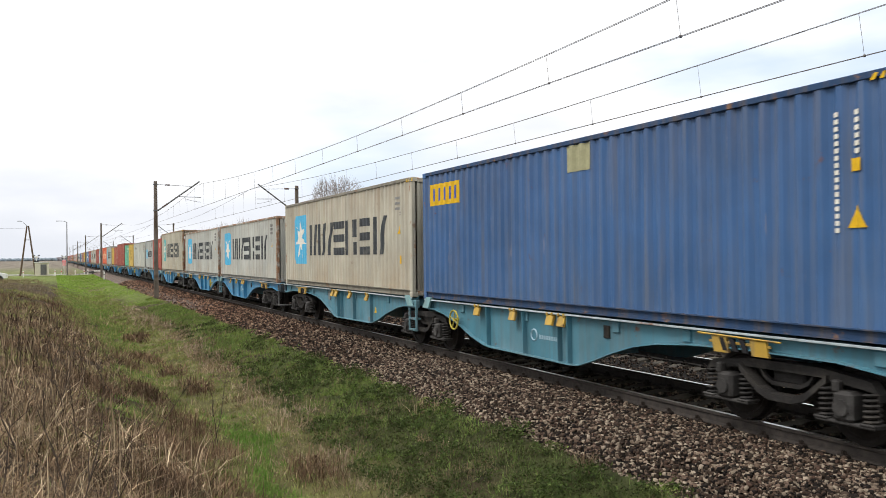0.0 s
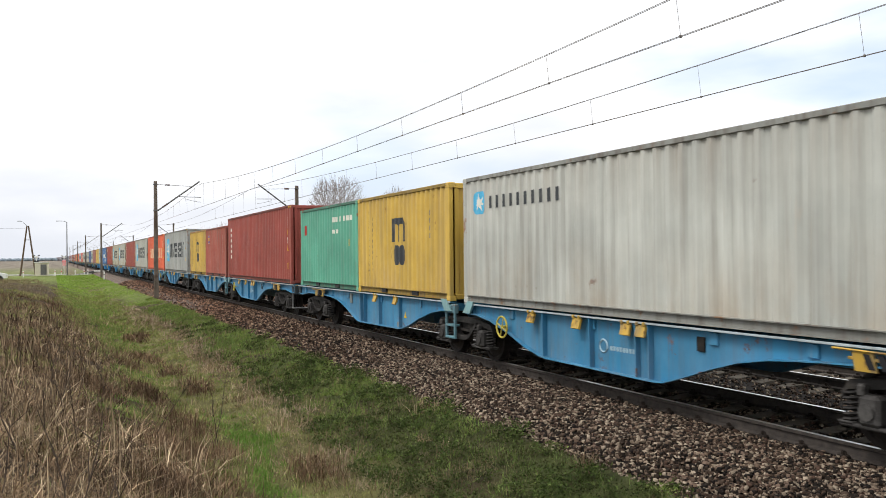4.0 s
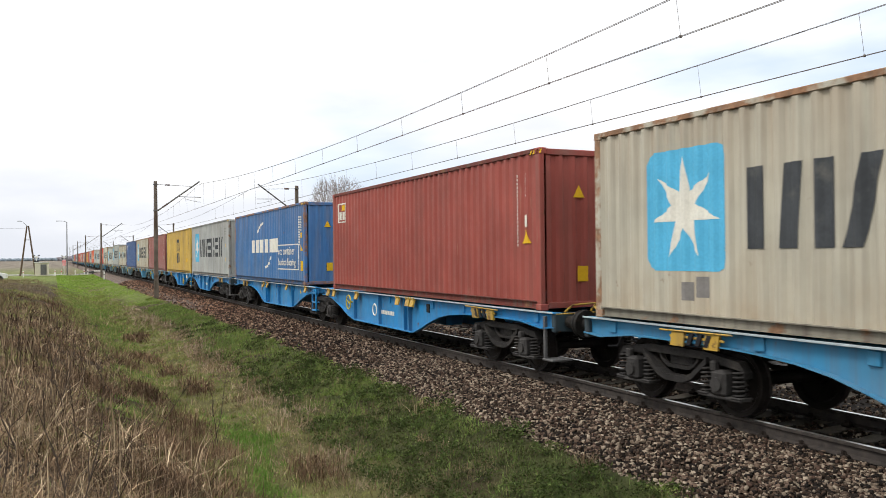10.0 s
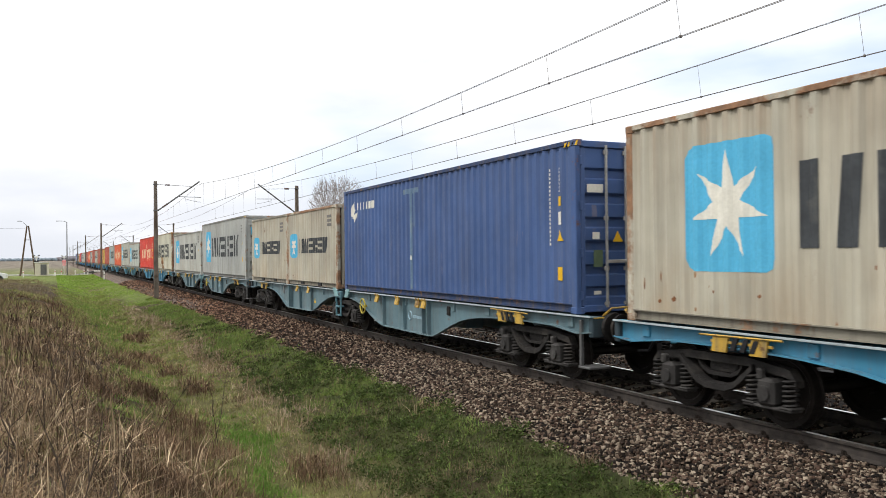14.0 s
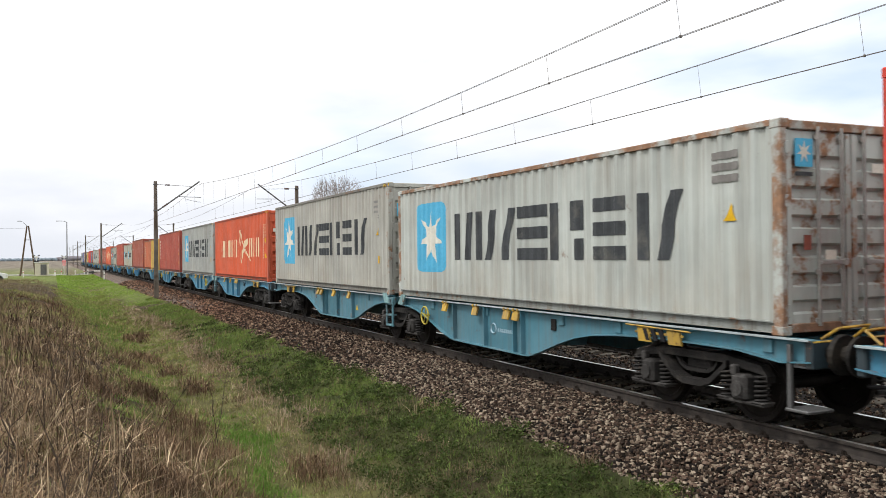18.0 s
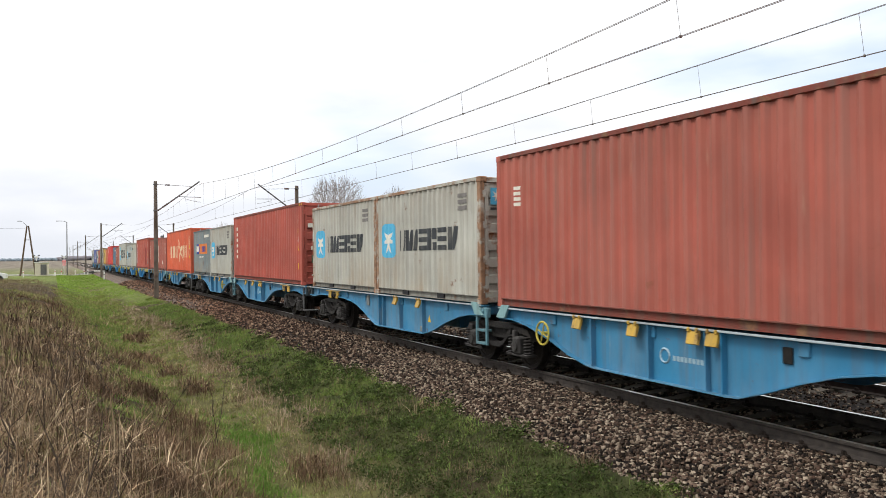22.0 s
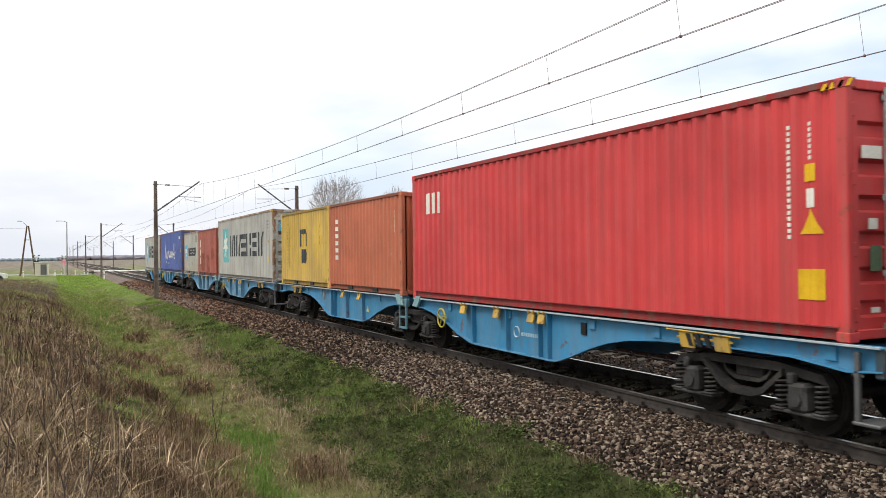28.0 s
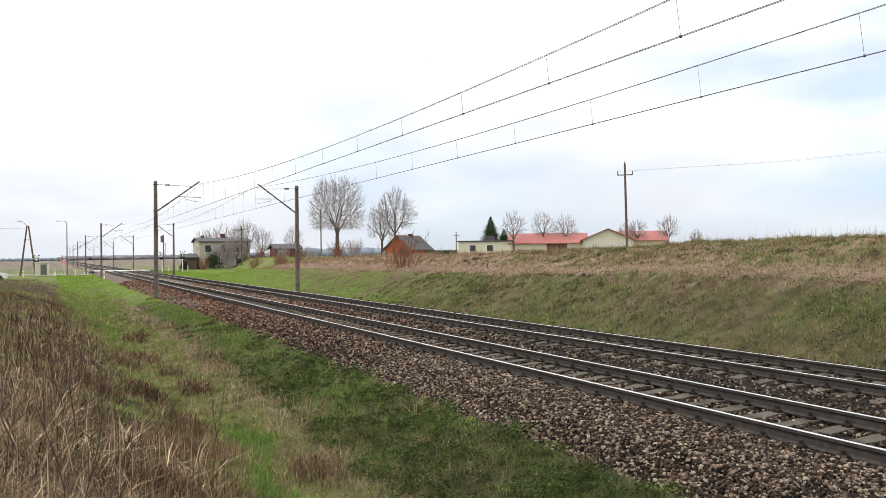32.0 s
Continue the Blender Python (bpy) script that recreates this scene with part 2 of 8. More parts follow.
def islands(name, colours, rough=0.9, patchy=0.0, sharp=False, ruddy=0.0):
    """Many small pieces in one mesh, each with its own tint."""
    m, nt, bsdf = shader(name)
    g = nt.nodes.new("ShaderNodeNewGeometry")
    r = nt.nodes.new("ShaderNodeValToRGB")
    while len(r.color_ramp.elements) < len(colours):
        r.color_ramp.elements.new(0.5)
    for i, (e, c) in enumerate(zip(r.color_ramp.elements, colours)):
        e.position, e.color = i / len(colours) if sharp else i / max(1, len(colours) - 1), (*c, 1)
    r.color_ramp.interpolation = "CONSTANT" if sharp else "LINEAR"
    nt.links.new(g.outputs["Random Per Island"], r.inputs["Fac"])
    vec = coords(nt, shuffle=False)
    n = noise_node(nt, vec, 1.1, 5, 0.65)
    col = blend(nt, ramp(nt, n, 0.45, 0.68, 0.0, 0.35), r.outputs["Color"], tone(colours[0], 0.8))
    wide = noise_node(nt, vec, 0.55, 6, 0.6)
    col = blend(nt, ramp(nt, wide, 0.48, 0.66, 0.0, 0.55 * patchy), col, tone(colours[0], 0.55))
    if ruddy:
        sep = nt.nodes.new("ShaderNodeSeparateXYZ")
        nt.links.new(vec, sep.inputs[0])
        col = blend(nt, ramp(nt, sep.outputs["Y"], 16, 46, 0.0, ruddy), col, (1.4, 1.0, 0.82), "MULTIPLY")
    nt.links.new(col, bsdf.inputs["Base Color"])
    bsdf.inputs["Roughness"].default_value = rough
    relief(nt, bsdf, noise_node(nt, vec, 60, 3), 0.3, 0.01)
    return m


M_SLEEPER = plain("concrete_sleeper", (0.0853, 0.0748, 0.0608), 0.9, 0.2, 4, 40, 0.3, second=(0.0356, 0.0303, 0.0231), amount=0.45)
M_CONCRETE = plain("mast_concrete", (0.165, 0.14, 0.118), 0.9, 0.25, 2.5, 30, 0.3, second=(0.095, 0.068, 0.05), amount=0.4)
M_STEEL = plain("galvanised_steel", (0.15, 0.15, 0.15), 0.5, 0.15, 5, 40, 0.1, metal=0.6)
M_DARKSTEEL = plain("dark_oily_steel", (0.0154, 0.0147, 0.014), 0.6, 0.3, 5, 35, 0.3, second=(0.035, 0.0294, 0.0238), amount=0.45)
M_BOGIE = plain("grimy_cast_steel", (0.0238, 0.0223, 0.0216), 0.65, 0.3, 4, 30, 0.35, second=(0.0504, 0.0454, 0.0403), amount=0.4)
M_CLIP = plain("rusty_clip", (0.022, 0.017, 0.014), 0.8, 0.3, 12, 60, 0.3)
M_WIRE = plain("copper_wire", (0.19, 0.175, 0.165), 0.6, 0.1, 3, 30, 0.0, metal=0.3)
M_INSUL = plain("brown_porcelain", (0.09, 0.045, 0.03), 0.25, 0.1, 6, 30, 0.05)
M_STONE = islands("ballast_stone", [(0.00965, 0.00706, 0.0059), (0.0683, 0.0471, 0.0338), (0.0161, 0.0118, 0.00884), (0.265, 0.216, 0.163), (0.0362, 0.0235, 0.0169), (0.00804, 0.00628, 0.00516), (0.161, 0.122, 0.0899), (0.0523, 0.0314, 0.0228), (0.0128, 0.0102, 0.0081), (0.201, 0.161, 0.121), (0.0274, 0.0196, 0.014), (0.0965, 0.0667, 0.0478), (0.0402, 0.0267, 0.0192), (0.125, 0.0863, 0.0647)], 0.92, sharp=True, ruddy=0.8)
M_BARK = plain("grey_bark", (0.12, 0.10, 0.088), 0.95, 0.25, 3, 25, 0.5)
M_TWIG = plain("twigs", (0.30, 0.262, 0.255), 0.95, 0.2, 1, 10, 0.2)
M_WHITE = plain("white_paint", (0.72, 0.71, 0.68), 0.6, 0.1, 4, 30, 0.1)
M_RED = plain("red_paint", (0.42, 0.04, 0.03), 0.5, 0.1, 4, 30, 0.1)
M_BLACK = plain("black_paint", (0.02, 0.02, 0.022), 0.5, 0.1, 4, 30, 0.1)


def rail_material():
    m, nt, bsdf = shader("rail_steel")
    g = nt.nodes.new("ShaderNodeNewGeometry")
    sep = nt.nodes.new("ShaderNodeSeparateXYZ")
    nt.links.new(g.outputs["Normal"], sep.inputs[0])
    pos = nt.nodes.new("ShaderNodeSeparateXYZ")
    vec = coords(nt, shuffle=False)
    nt.links.new(vec, pos.inputs[0])
    up = ramp(nt, sep.outputs["Z"], 0.7, 0.9)
    high = ramp(nt, pos.outputs["Z"], -0.03, -0.015)
    top = nt.nodes.new("ShaderNodeMath")
    top.operation = "MULTIPLY"
    nt.links.new(up, top.inputs[0])
    nt.links.new(high, top.inputs[1])
    n = noise_node(nt, vec, 9, 6)
    rust = blend(nt, ramp(nt, n, 0.3, 0.7), (0.03, 0.027, 0.025), (0.062, 0.052, 0.046))
    nt.links.new(blend(nt, top.outputs[0], rust, (0.72, 0.71, 0.69)), bsdf.inputs["Base Color"])
    nt.links.new(ramp(nt, top.outputs[0], 0, 1, 0.0, 0.9), bsdf.inputs["Metallic"])
    nt.links.new(ramp(nt, top.outputs[0], 0, 1, 0.1, 0.8), bsdf.inputs["Specular IOR Level"])
    nt.links.new(ramp(nt, top.outputs[0], 0, 1, 0.8, 0.3), bsdf.inputs["Roughness"])
    relief(nt, bsdf, n, 0.15, 0.01)
    return m


def ground_material():
    """Soil under the grass: dry straw on the banks, green in the ditch and on the lawns."""
    m, nt, bsdf = shader("meadow")
    vec = coords(nt, shuffle=False)
    big = noise_node(nt, vec, 0.22, 6, 0.6)
    mid = noise_node(nt, vec, 1.6, 6, 0.65)
    fine = noise_node(nt, vec, 28, 5, 0.7)
    sep = nt.nodes.new("ShaderNodeSeparateXYZ")
    nt.links.new(vec, sep.inputs[0])
    zone = nt.nodes.new("ShaderNodeValToRGB")
    nt.links.new(ramp(nt, sep.outputs["X"], -8.0, 32.0), zone.inputs["Fac"])
    keys = [(0.0, 0.35), (0.2, 0.28), (0.255, 0.45), (0.285, 0.42), (0.345, 0.75), (0.62, 0.6), (0.69, 0.42), (0.71, 0.3), (0.82, 0.25), (1.0, 0.4)]
    while len(zone.color_ramp.elements) < len(keys):
        zone.color_ramp.elements.new(0.5)
    for e, (p, v) in zip(zone.color_ramp.elements, keys):
        e.position, e.color = p, (v, v, v, 1)
    far = ramp(nt, sep.outputs["Y"], 60, 115, 0.0, 0.45)
    total = nt.nodes.new("ShaderNodeMath")
    total.operation = "ADD"
    nt.links.new(zone.outputs["Color"], total.inputs[0])
    nt.links.new(far, total.inputs[1])
    diff = nt.nodes.new("ShaderNodeMath")
    diff.operation = "SUBTRACT"
    nt.links.new(total.outputs[0], diff.inputs[0])
    nt.links.new(ramp(nt, big, 0.2, 0.8), diff.inputs[1])
    green = ramp(nt, diff.outputs[0], -0.12, 0.22)
    # near-bank soil darkened, with the shade under the reeds in its colour
    dry = blend(nt, ramp(nt, mid, 0.35, 0.68), (0.024, 0.0165, 0.010), (0.082, 0.055, 0.034))
    tan = blend(nt, ramp(nt, mid, 0.35, 0.68), (0.17, 0.115, 0.078), (0.32, 0.235, 0.165))
    dry = blend(nt, ramp(nt, sep.outputs["X"], 14.0, 15.0), dry, blend(nt, ramp(nt, mid, 0.35, 0.68), (0.0595, 0.0462, 0.0266), (0.168, 0.126, 0.077)))
    dry = blend(nt, ramp(nt, sep.outputs["X"], 19.2, 20.6), dry, tan)
    lush = blend(nt, ramp(nt, mid, 0.35, 0.68), (0.026, 0.033, 0.010), (0.075, 0.088, 0.027))
    lawn = blend(nt, ramp(nt, mid, 0.35, 0.68), (0.105, 0.14, 0.035), (0.168, 0.203, 0.056))
    lush = blend(nt, ramp(nt, sep.outputs["Y"], 14, 75), lush, lawn)
    col = blend(nt, green, dry, lush)
    foot = nt.nodes.new("ShaderNodeMath")
    foot.operation = "MULTIPLY"
    nt.links.new(ramp(nt, sep.outputs["X"], 1.2, 2.4), foot.inputs[0])
    nt.links.new(ramp(nt, sep.outputs["X"], 3.9, 4.6, 1.0, 0.0), foot.inputs[1])
    olive = blend(nt, ramp(nt, mid, 0.35, 0.68), (0.062, 0.058, 0.022), (0.16, 0.15, 0.058))
    col = blend(nt, foot.outputs[0], col, olive)
    distance = ramp(nt, sep.outputs["Y"], 150, 320)
    furrow = noise_node(nt, coords(nt, (0.4, 0.012, 1.0), shuffle=False), 1.0, 5)
    col = blend(nt, distance, col, blend(nt, ramp(nt, furrow, 0.35, 0.65), (0.125, 0.105, 0.088), (0.20, 0.175, 0.14)))
    col = blend(nt, ramp(nt, fine, 0.32, 0.6, 0.5, 0.0), col, (0.028, 0.0238, 0.014))
    nt.links.new(col, bsdf.inputs["Base Color"])
    bsdf.inputs["Roughness"].default_value = 1.0
    relief(nt, bsdf, fine, 0.8, 0.08)
    return m


def ballast_material():
    m, nt, bsdf = shader("ballast")
    vec = coords(nt, shuffle=False)
    v = nt.nodes.new("ShaderNodeTexVoronoi")
    v.inputs["Scale"].default_value = 19.0
    nt.links.new(vec, v.inputs["Vector"])
    sep = nt.nodes.new("ShaderNodeSeparateColor")
    nt.links.new(v.outputs["Color"], sep.inputs[0])
    col = blend(nt, sep.outputs[0], (0.0864, 0.0677, 0.0576), (0.288, 0.227, 0.194))
    col = blend(nt, ramp(nt, noise_node(nt, vec, 0.5, 5), 0.4, 0.65, 0.0, 0.5), col, (0.173, 0.124, 0.101))
    # cell edges darkened like shaded gaps between the stones
    col = blend(nt, ramp(nt, v.outputs["Distance"], 0.25, 0.7, 0.0, 0.7), col, (0.0432, 0.0346, 0.0288))
    nt.links.new(col, bsdf.inputs["Base Color"])
    bsdf.inputs["Roughness"].default_value = 0.95
    inv = ramp(nt, v.outputs["Distance"], 0.0, 0.7, 1.0, 0.0)
    relief(nt, bsdf, inv, 1.0, 0.03)
    return m


M_RAIL, M_GROUND, M_BALLAST = rail_material(), ground_material(), ballast_material()

# ---- ground: one sheet, banks either side of the line ----
X_NEAR, X_FAR = 9.0, 12.91
PROFILE = [(-4000, 12), (-400, 3.0), (-60, 1.5), (-12, 0.95), (-5, 0.8), (-2.2, 0.62), (-0.4, 0.25), (1.0, -0.45), (2.1, -0.98), (3.0, -1.05),
           (4.4, -0.82), (5.7, -0.56), (6.1, -0.47), (6.4, -0.45), (6.8, -0.6), (15.6, -0.6), (16.4, -0.42), (17.2, -0.2), (19.9, 1.32), (21.6, 1.5), (25.0, 2.55), (26.5, 2.72), (32, 2.4), (60, 2.0), (400, 2.0), (4000, 12)]
PX = np.array([q[0] for q in PROFILE], float)
PZ = np.array([q[1] for q in PROFILE], float)
FZ = np.interp(PX, [-4000, -400, -60, -12, 1, 3, 6, 16.4, 30, 60, 400, 4000], [16, 0, -0.8, -0.6, -0.7, -0.85, -0.6, -0.42, 0.1, 0.4, 1.0, 14])


def lumps(x, y):
    return (0.5 * np.sin(0.9 * x + 0.31 * y) + 0.35 * np.sin(1.7 * x - 0.83 * y + 1.0) + 0.3 * np.sin(0.43 * y + 2.0 + 0.7 * x) + 0.25 * np.sin(2.9 * y + 1.3 * x))


def tufts(x, y):
    return np.sin(2.3 * x + 1.9 * np.sin(1.1 * y)) * np.sin(2.1 * y + 1.7 * np.sin(1.3 * x + 0.5)) + 0.6 * np.sin(4.7 * x + 2.2 * np.sin(2.7 * y)) * np.sin(5.1 * y + 1.1)


def ground_z(x, y):
    x, y = np.asarray(x, float), np.asarray(y, float)
    near, far = np.interp(x, PX, PZ), np.interp(x, PX, FZ)
    keep = np.where(x < 9, np.interp(y, [-60, 45, 130], [1, 1, 0]), np.interp(y, [-60, 16, 32, 55, 78, 92, 118], [1.03, 1.03, 0.92, 0.80, 0.78, 0.68, 0.0]))
    keep = np.where(x > 32, np.interp(y, [0, 145, 260], [0.9, 0.85, 0]), keep)
    off_line = np.clip((np.abs(x - 11) - 4.9) / 1.2, 0, 1)
    return near * keep + far * (1 - keep) + off_line * (0.09 * lumps(x, y) + (0.05 * tufts(x, y) + 0.035 * tufts(2.3 * x + 4, 2.1 * y)) * (np.abs(y) < 140)) * (np.abs(x) < 80)


gx = np.unique(np.concatenate([np.linspace(-4000, -120, 14), np.linspace(-120, -10, 22), np.linspace(-10, 28, 153), np.linspace(28, 120, 32), np.linspace(120, 4000, 14)]))
gy = np.unique(np.concatenate([np.linspace(-4000, -80, 10), np.linspace(-80, 0, 17), np.linspace(0, 40, 121), np.linspace(40, 130, 100), np.linspace(130, 320, 40), np.linspace(320, 4500, 24)]))
GX, GY = np.meshgrid(gx, gy)
gv = np.stack([GX.ravel(), GY.ravel(), ground_z(GX, GY).ravel()], 1)
ny, nx = GX.shape
ii = (np.arange(ny - 1)[:, None] * nx + np.arange(nx - 1)[None, :]).ravel()
ground = new("ground", big_mesh("ground", gv, np.stack([ii, ii + 1, ii + nx + 1, ii + nx], 1), M_GROUND, True))
tagged(ground, "rough winter meadow with dry brown grass and green patches beside the line", "ground", kind="structure")

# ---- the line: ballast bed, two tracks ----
bed = Geo()
bed.prism([(5.85, -0.68), (6.1, -0.52), (6.75, -0.225), (7.3, -0.195), (8.0, -0.195), (8.3, -0.215), (9.7, -0.215), (10.0, -0.2), (10.6, -0.205), (11.0, -0.235), (11.3, -0.205), (14.6, -0.205), (15.2, -0.225), (15.75, -0.5), (16.0, -0.68)], "y", 42, 700)
ballast = new("ballast_bed", bed.mesh("ballast_bed", M_BALLAST))
# near bed coloured almost black to stand for shade in the stone gaps
gap_bed = Geo()
gap_bed.prism([(5.85, -0.69), (6.1, -0.545), (6.75, -0.25), (7.3, -0.22), (8.0, -0.22), (8.3, -0.235), (9.7, -0.235), (10.0, -0.225), (11.0, -0.255), (11.3, -0.23), (14.6, -0.23), (15.2, -0.25), (15.75, -0.52), (16.0, -0.69)], "y", -60, 42)
M_GAPBED = plain("gap_shade_bed", (0.0132, 0.0102, 0.0084), 0.95, 0.3, 3, 40, 0.4)
tagged(new("ballast_bed", gap_bed.mesh("ballast_bed", M_GAPBED)), "dark gritty ballast bed under loose stones and both tracks", "ballast", kind="structure")
tagged(ballast, "brown and grey crushed-stone ballast bed under both tracks", "ballast", kind="structure")

RAIL_SECTION = [(-0.075, -0.172), (0.075, -0.172), (0.075, -0.160), (0.012, -0.140), (0.009, -0.052), (0.035, -0.04), (0.037, -0.009), (0.033, 0.0), (-0.033, 0.0), (-0.037, -0.009), (-0.035, -0.04), (-0.009, -0.052), (-0.012, -0.140), (-0.075, -0.160)]
SLEEPER = Geo()
SLEEPER.prism([(-1.25, -0.36), (1.25, -0.36), (1.25, -0.215), (1.22, -0.2), (1.0, -0.178), (0.5, -0.178), (0.3, -0.2), (-0.3, -0.2), (-0.5, -0.178), (-1.0, -0.178), (-1.22, -0.2), (-1.25, -0.215)], "y", -0.125, 0.125)
SLEEPER_MESH = SLEEPER.mesh("sleeper", M_SLEEPER)


def clip_geo(geo, x, y):
    for s in (-1, 1):
        geo.box((x + s * 0.115, y, -0.155), (0.09, 0.13, 0.05), 0.012)
        geo.cyl((x + s * 0.12, y, -0.14), (x + s * 0.12, y, -0.085), 0.026, n=6)
        geo.torus((x + s * 0.105, y, -0.125), 0.032, 0.014, "x", 8, 5)


CLIP_MESH = Geo()
clip_geo(CLIP_MESH, 0.0, 0.0)
CLIP_MESH = CLIP_MESH.mesh("rail_clip", M_CLIP)
PITCH_SLEEPER = 0.6
for x0, title in ((X_NEAR, "track with polished rail heads on concrete sleepers, train running on it"), (X_FAR, "empty second track with polished rail heads on concrete sleepers")):
    track = thing("railway_track", title, "track", "railway tracks", "structure", pose(x0, 0, 0))
    for s in (-0.7525, 0.7525):
        g = Geo()
        g.prism([(s + a, b) for a, b in RAIL_SECTION], "y", -60, 700)
        part("rail", g, M_RAIL, track, "steel rail with shiny running surface and rusty web")
    for i in range(125):
        ob = part("sleeper", SLEEPER_MESH, M_SLEEPER, track)
        ob.location = (0, 3.2 + i * PITCH_SLEEPER, 0)
        if i < 60:
            for s in (-0.7525, 0.7525):
                c = part("rail_clip", CLIP_MESH, M_CLIP, ob)
                c.location = (s, 0, 0)
    rest, clips = Geo(), Geo()
    for i in range(125, 560):
        rest.box((0, 3.2 + i * PITCH_SLEEPER, -0.27), (2.5, 0.25, 0.18))
    for i in range(60, 160):
        for s in (-0.7525, 0.7525):
            for e in (-1, 1):
                clips.box((s + e * 0.115, 3.2 + i * PITCH_SLEEPER, -0.145), (0.09, 0.13, 0.07))
    tagged(part("far_sleepers", rest, M_SLEEPER, track), kind="stuff")
    tagged(part("far_clips", clips, M_CLIP, track), kind="stuff")

rng = np.random.default_rng(7)
PHI = (1 + 5 ** 0.5) / 2
ICO_V = np.array([(-1, PHI, 0), (1, PHI, 0), (-1, -PHI, 0), (1, -PHI, 0), (0, -1, PHI), (0, 1, PHI), (0, -1, -PHI), (0, 1, -PHI), (PHI, 0, -1), (PHI, 0, 1), (-PHI, 0, -1), (-PHI, 0, 1)]) / 1.9
ICO_F = np.array([(int(a, 16), int(b, 16), int(c, 16)) for a, b, c in "0b5 051 017 07a 0ab 159 5b4 ba2 a76 718 394 342 326 368 389 495 24b 62a 867 981".split()])


CUT_V = np.array([(a, b, c) for a in (-1, 1) for b in (-1, 1) for c in (-1, 1)], float) * 0.78
CUT_F = np.array([(int(q[0]), int(q[1]), int(q[2])) for q in "013 032 467 475 045 051 237 276 157 173".split()])


def bed_z(x):
    return np.interp(x, [5.6, 5.85, 6.1, 6.75, 7.3, 8.0, 8.3, 9.7, 10.0, 10.6, 11.0, 11.3, 14.6, 15.2, 15.75], [-0.62, -0.6, -0.52, -0.225, -0.185, -0.175, -0.215, -0.215, -0.195, -0.205, -0.235, -0.205, -0.205, -0.225, -0.5])


def stones(xy, z, size):
    n = len(xy)
    shape = (CUT_V[None] + rng.uniform(-0.34, 0.34, (n, 8, 3))) * rng.uniform(0.6, 1.35, (n, 1, 3)) * size[:, None, None]
    tip = rng.normal(0, 0.5, n)
    ct, st = np.cos(tip)[:, None], np.sin(tip)[:, None]
    shape[..., 0], shape[..., 2] = shape[..., 0] * ct - shape[..., 2] * st, shape[..., 0] * st + shape[..., 2] * ct
    a = rng.uniform(0, 2 * np.pi, n)
    c, s = np.cos(a)[:, None], np.sin(a)[:, None]
    out = np.empty((n, 8, 3))
    out[..., 0] = shape[..., 0] * c - shape[..., 1] * s + xy[:, :1]
    out[..., 1] = shape[..., 0] * s + shape[..., 1] * c + xy[:, 1:]
    out[..., 2] = shape[..., 2] * 0.8 + z[:, None]
    return out.reshape(-1, 3), (CUT_F[None] + 8 * np.arange(n)[:, None, None]).reshape(-1, 3)


def stretch(n, y0, y1, power=1.8):
    return y0 + (y1 - y0) * rng.uniform(0, 1, n) ** power


cells = [(42000, 6.1, 8.14, 4.5, 18, 1.1), (15000, 6.05, 8.14, 17, 42, 1.4), (7000, 5.95, 8.14, 42, 95, 1.3), (2500, 9.9, 12.0, 44, 80, 1.3), (10000, 8.36, 9.64, 5, 34, 1.6), (9000, 9.86, 12.06, 6, 44, 1.4), (5000, 12.26, 13.56, 8, 44, 1.4), (3500, 13.76, 15.7, 10, 44, 1.4)]
sx, sy = [], []
for n, x0, x1, y0, y1, p in cells:
    sx.append(rng.uniform(x0, x1, n))
    sy.append(stretch(n, y0, y1, p))
sx, sy = np.concatenate(sx), np.concatenate(sy)
between = np.abs((sy - 3.2 + 0.3) % PITCH_SLEEPER - 0.3) < 0.15
on_sleeper = between & ((np.abs(sx - X_NEAR) < 1.27) | (np.abs(sx - X_FAR) < 1.27))
outside = (sx < X_NEAR - 0.9) | ((sx > X_NEAR + 0.9) & (sx < X_FAR - 0.9)) | (sx > X_FAR + 0.9)
keep = ~on_sleeper | (rng.uniform(0, 1, len(sx)) < np.where(outside, 0.75, 0.12))
sx, sy = sx[keep], sy[keep]
sv, sf = stones(np.stack([sx, sy], 1), bed_z(sx) + rng.uniform(-0.02, 0.028, len(sx)), rng.uniform(0.012, 0.034, len(sx)) * np.interp(sy, [5, 18, 30, 90], [0.78, 0.92, 1.1, 1.7]))
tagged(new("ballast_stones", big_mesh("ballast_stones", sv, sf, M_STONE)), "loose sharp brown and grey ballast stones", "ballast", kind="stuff")


